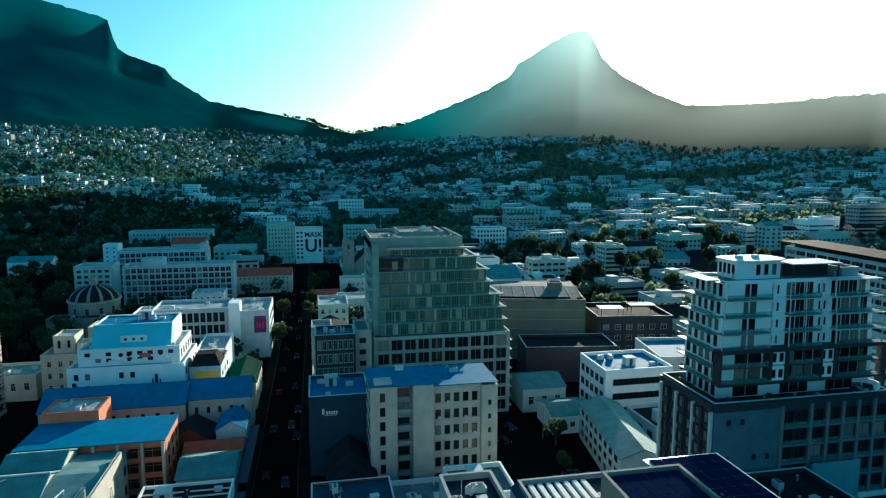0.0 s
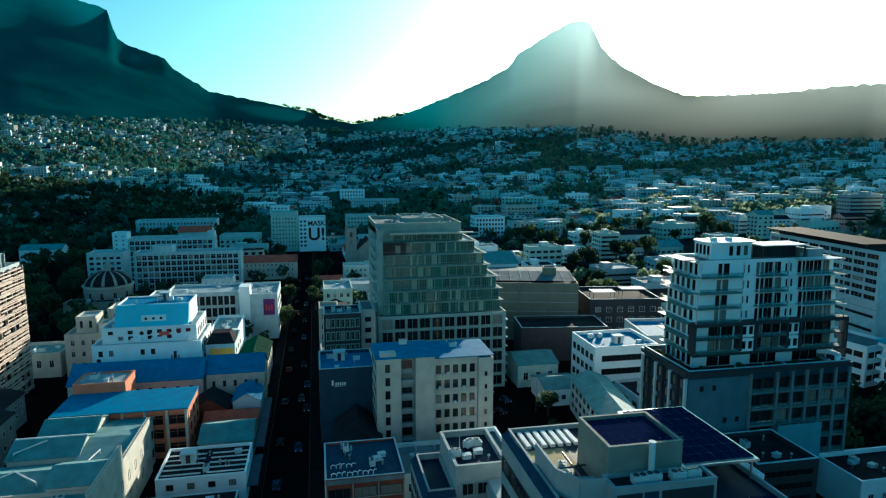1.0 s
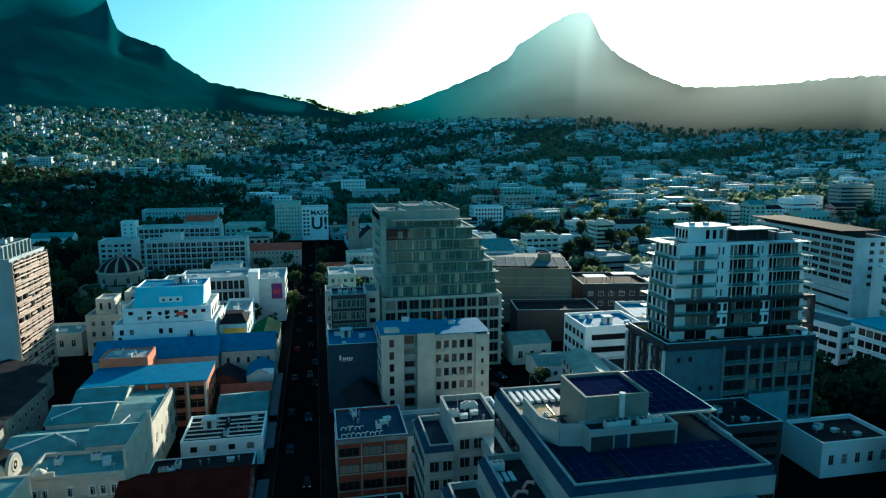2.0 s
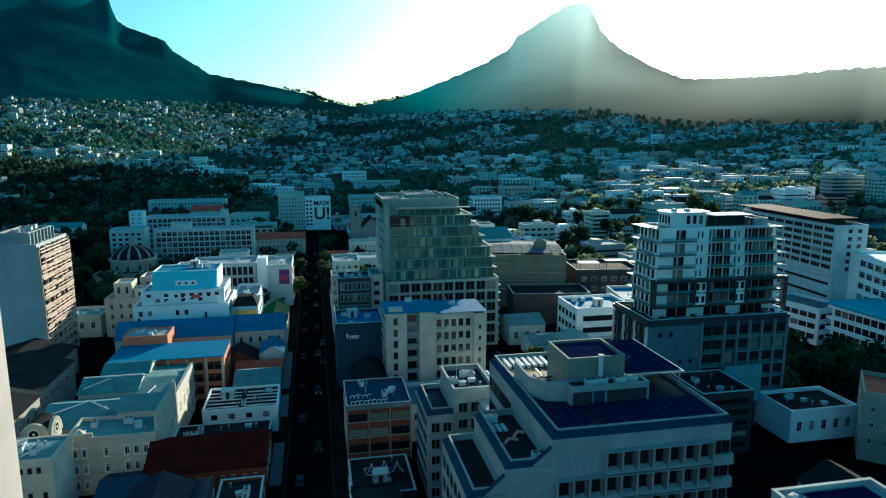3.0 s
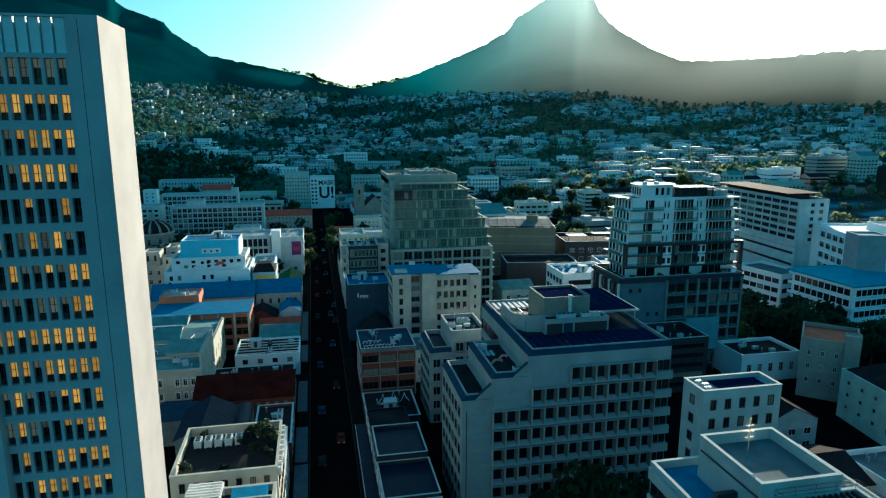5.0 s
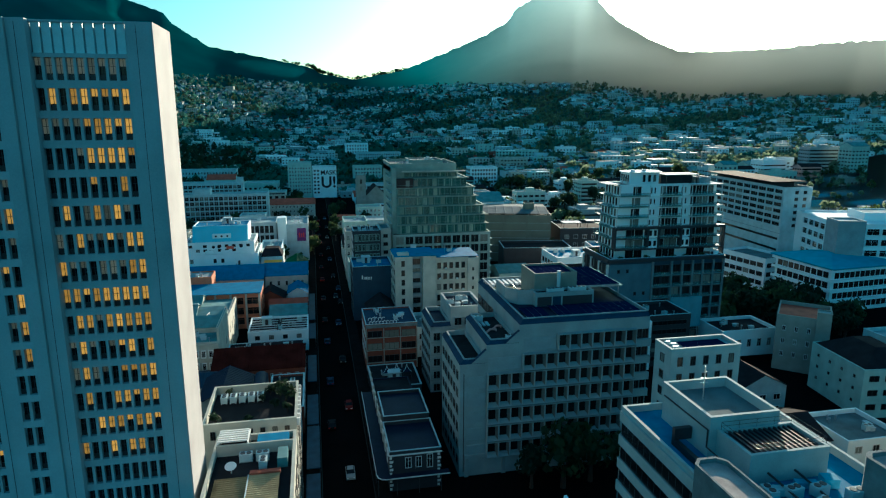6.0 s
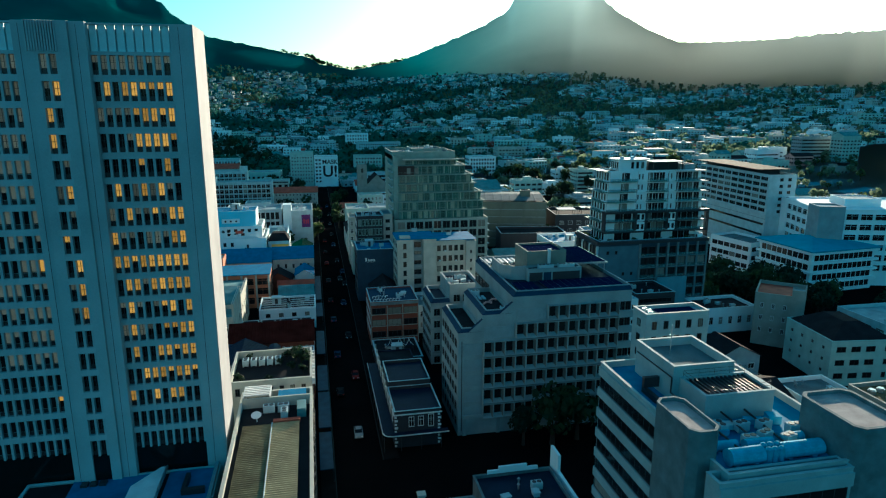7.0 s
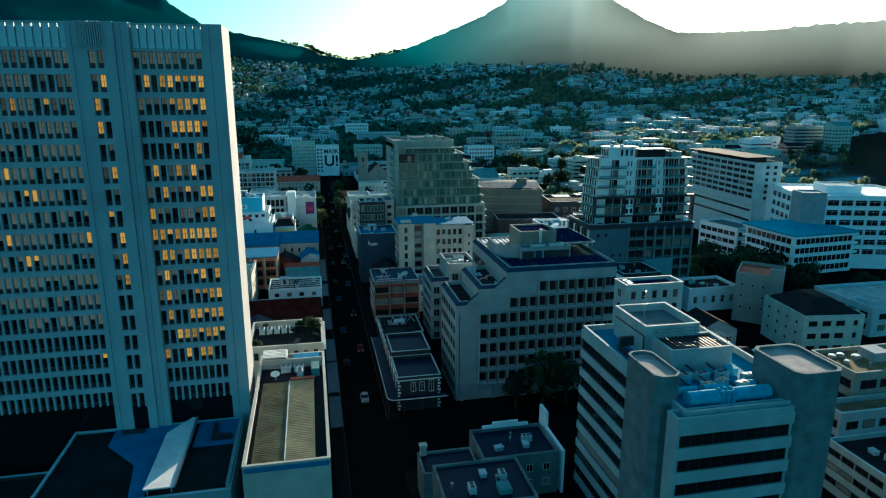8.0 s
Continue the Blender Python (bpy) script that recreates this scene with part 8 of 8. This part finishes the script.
homes, woods = Geo(), Geo()
FAR = [q for q in TAKEN if q[3] > 455]
rnd = random.Random(11)
for k in range(34000):
    az = rnd.uniform(-46, 52)
    top = float(np.interp(az, *zip(*RIDGE)))
    r = 440 + (top * 0.92 - 440) * rnd.random() ** 1.3
    x, y = r * math.sin(radians(az)), r * math.cos(radians(az))
    if y < 470:
        continue
    if any(x + 7 > p and x - 7 < q and y + 7 > u and y - 7 < v for p, u, q, v in FAR) or y < 560 and -19 < x < -1:
        continue
    z = ground_z(x, y)
    el = (z - EYE) / r
    if el > hill_limit(az):
        continue
    green = noise.noise(Vector((x * 0.006, y * 0.006, 4.0)))
    dense = noise.noise(Vector((x * 0.011, y * 0.011, 9.0)))
    park = az < -7 + 3 * dense and r < 830 + 150 * green
    thick = (0.88 if park else 0.55) if az < -7 else 0.40
    if green + 0.25 * dense > (0.08 if az < 14 else 0.14) or rnd.random() < thick:
        # a tree of loose clumps
        h = rnd.uniform(5, 11) * (1.25 if park else 1.0)
        lean = rnd.uniform(0.32, 0.5)
        # paler leaf colours towards the sun stand in for its glow
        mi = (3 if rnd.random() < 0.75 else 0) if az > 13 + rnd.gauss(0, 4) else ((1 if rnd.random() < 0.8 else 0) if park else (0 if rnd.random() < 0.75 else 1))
        woods.tube((x, y, z - 1), (x, y, z + h * 0.4), 0.25, 4, 2)
        for _ in range(16):
            p = Vector((x + rnd.gauss(0, 1) * h * lean * 0.5, y + rnd.gauss(0, 1) * h * lean * 0.5, z + h * rnd.uniform(0.3, 1.0)))
            wv = Vector((rnd.gauss(0, 1), rnd.gauss(0, 1), rnd.gauss(0, 1))).normalized()
            s = h * rnd.uniform(0.10, 0.2)
            a = wv.orthogonal().normalized() * s
            b = wv.cross(a).normalized() * s
            woods.face([p - a - b * 0.7, p + a * 0.8 - b, p + a + b * 0.8, p - a * 0.7 + b], mi)
        continue
    big = rnd.random() < (0.10 if r < 1000 else 0.03)
    w, d, h = (rnd.uniform(12, 24), rnd.uniform(8, 12), rnd.uniform(7, 14)) if big else (rnd.uniform(5.5, 11), rnd.uniform(6, 9), rnd.uniform(3.0, 5.8))
    # a plain house turned to its street
    c, t = math.cos(radians(rnd.gauss(0, 14))), 0.0
    t = math.copysign(math.sqrt(max(0.0, 1 - c * c)), rnd.random() - 0.5)
    turn = lambda u, v, q: (x + u * c - v * t, y + u * t + v * c, q)
    u0, v0, z0, z1 = w / 2, d / 2, z - 4, z + h
    # duller wall mix away from the sun stands in for haze
    wall = rnd.choice((2, 2, 0, 1, 7, 7, 8) if az < 12 else (0, 2, 1, 2, 7))
    foot = [(-u0, -v0), (u0, -v0), (u0, v0), (-u0, v0)]
    for i in range(4):
        p, q = foot[i], foot[(i + 1) % 4]
        homes.face([turn(*p, z0), turn(*q, z0), turn(*q, z1), turn(*p, z1)], wall)
    if big or rnd.random() < 0.4:
        homes.face([turn(*p, z1) for p in foot], rnd.choice((3, 3, 0, 9)))
        if rnd.random() < 0.5:
            e = rnd.uniform(-0.6, 0.2) * u0
            cap = [(e, -v0 * 0.4), (e + 2.6, -v0 * 0.4), (e + 2.6, v0 * 0.5), (e, v0 * 0.5)]
            for i in range(4):
                p, q = cap[i], cap[(i + 1) % 4]
                homes.face([turn(*p, z1), turn(*q, z1), turn(*q, z1 + 1.6), turn(*p, z1 + 1.6)], wall)
            homes.face([turn(*p, z1 + 1.6) for p in cap], 3)
    else:
        rt, mi, o = z1 + d * 0.26, rnd.choice((4, 5, 5, 9, 3, 3)), 0.4
        homes.face([turn(-u0 - o, -v0 - o, z1 - 0.1), turn(u0 + o, -v0 - o, z1 - 0.1), turn(u0 + o, 0, rt), turn(-u0 - o, 0, rt)], mi)
        homes.face([turn(u0 + o, v0 + o, z1 - 0.1), turn(-u0 - o, v0 + o, z1 - 0.1), turn(-u0 - o, 0, rt), turn(u0 + o, 0, rt)], mi)
        homes.face([turn(-u0, v0, z1), turn(-u0, -v0, z1), turn(-u0, 0, rt - 0.1)], wall)
        homes.face([turn(u0, -v0, z1), turn(u0, v0, z1), turn(u0, 0, rt - 0.1)], wall)
    for q in range(int(h / 2.8)):
        for e in range(max(1, int(w / 3.4))):
            u = -u0 + (e + 0.5) * w / max(1, int(w / 3.4))
            zz = z + 0.9 + 2.8 * q
            homes.face([turn(u - 0.8, -v0 - 0.06, zz), turn(u + 0.8, -v0 - 0.06, zz), turn(u + 0.8, -v0 - 0.06, zz + 1.3), turn(u - 0.8, -v0 - 0.06, zz + 1.3)], 6)
single("hillside_houses", homes, [WHITE, CREAM, PALE, DECKL, REDROOF, ZINC, GLASS, TEALW, GREY, SLATE], "white, cream and haze-dulled suburb houses climbing the far slopes", "houses", kind="stuff")
single("hillside_trees", woods, [WOODS, LEAFD, BARK, WOODSG], "dark green and haze-paled trees between the far hillside houses", "trees", kind="stuff")
# garden trees between the town blocks
groves = Geo()
for k in range(2600):
    y = rnd.uniform(215, 800)
    x = rnd.uniform(-110 - y * 0.5, 130 + y * 0.8)
    lush = noise.noise(Vector((x * 0.012, y * 0.012, 2.0))) + (0.15 if x > 120 or x < -120 else 0.0)
    if lush < -0.02 or not free(x - 2, y - 2, x + 2, y + 2, 1.0):
        continue
    z, h = ground_z(x, y), rnd.uniform(5, 11)
    # right-hand crowns take the paler leaves to suggest haze
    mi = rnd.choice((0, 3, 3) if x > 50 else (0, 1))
    groves.tube((x, y, z - 0.5), (x, y, z + h * 0.45), 0.2, 4, 2)
    for _ in range(44):
        d = Vector((rnd.gauss(0, 1), rnd.gauss(0, 1), rnd.gauss(0, 0.8))).normalized() * rnd.uniform(0.5, 1.0)
        p = Vector((x + d.x * h * 0.34, y + d.y * h * 0.34, z + h * 0.62 + d.z * h * 0.36))
        wv = Vector((rnd.gauss(0, 1), rnd.gauss(0, 1), rnd.gauss(0, 1))).normalized()
        s = h * rnd.uniform(0.06, 0.13)
        a = wv.orthogonal().normalized() * s
        b = wv.cross(a).normalized() * s
        groves.face([p - a - b * 0.7, p + a * 0.8 - b, p + a + b * 0.8, p - a * 0.7 + b], mi)
single("garden_trees", groves, [LEAF, LEAFD, BARK, WOODSG], "dark green and backlit-toned garden and street trees between town blocks", "trees", kind="stuff")
# wind-bent pines along the saddle's skyline
pines = Geo()
for k in range(70):
    az = rnd.uniform(-3, 8)
    top = float(np.interp(az, *zip(*RIDGE)))
    x, y = (top - 4) * math.sin(radians(az)), (top - 4) * math.cos(radians(az))
    z, h = ground_z(x, y) - 3.0, rnd.uniform(6, 15) * (1.5 if -0.5 < az < 1.2 else 1.0)
    pines.tube((x, y, z - 2), (x, y, z + h * 0.7), 0.4, 4, 1)
    for _ in range(26):
        p = Vector((x + rnd.gauss(0, 1) * h * 0.3, y + rnd.gauss(0, 1) * 2, z + h * rnd.uniform(0.35, 1.0)))
        s = h * rnd.uniform(0.1, 0.2)
        pines.face([p + Vector((-s, 0, -s * 0.5)), p + Vector((s, s * 0.3, -s * 0.4)), p + Vector((s * 0.7, 0, s * 0.5)), p + Vector((-s * 0.8, -s * 0.3, s * 0.6))], 0)
single("ridge_pines", pines, [LEAFD, BARK], "row of dark wind-bent pines on the saddle", "trees", kind="stuff")
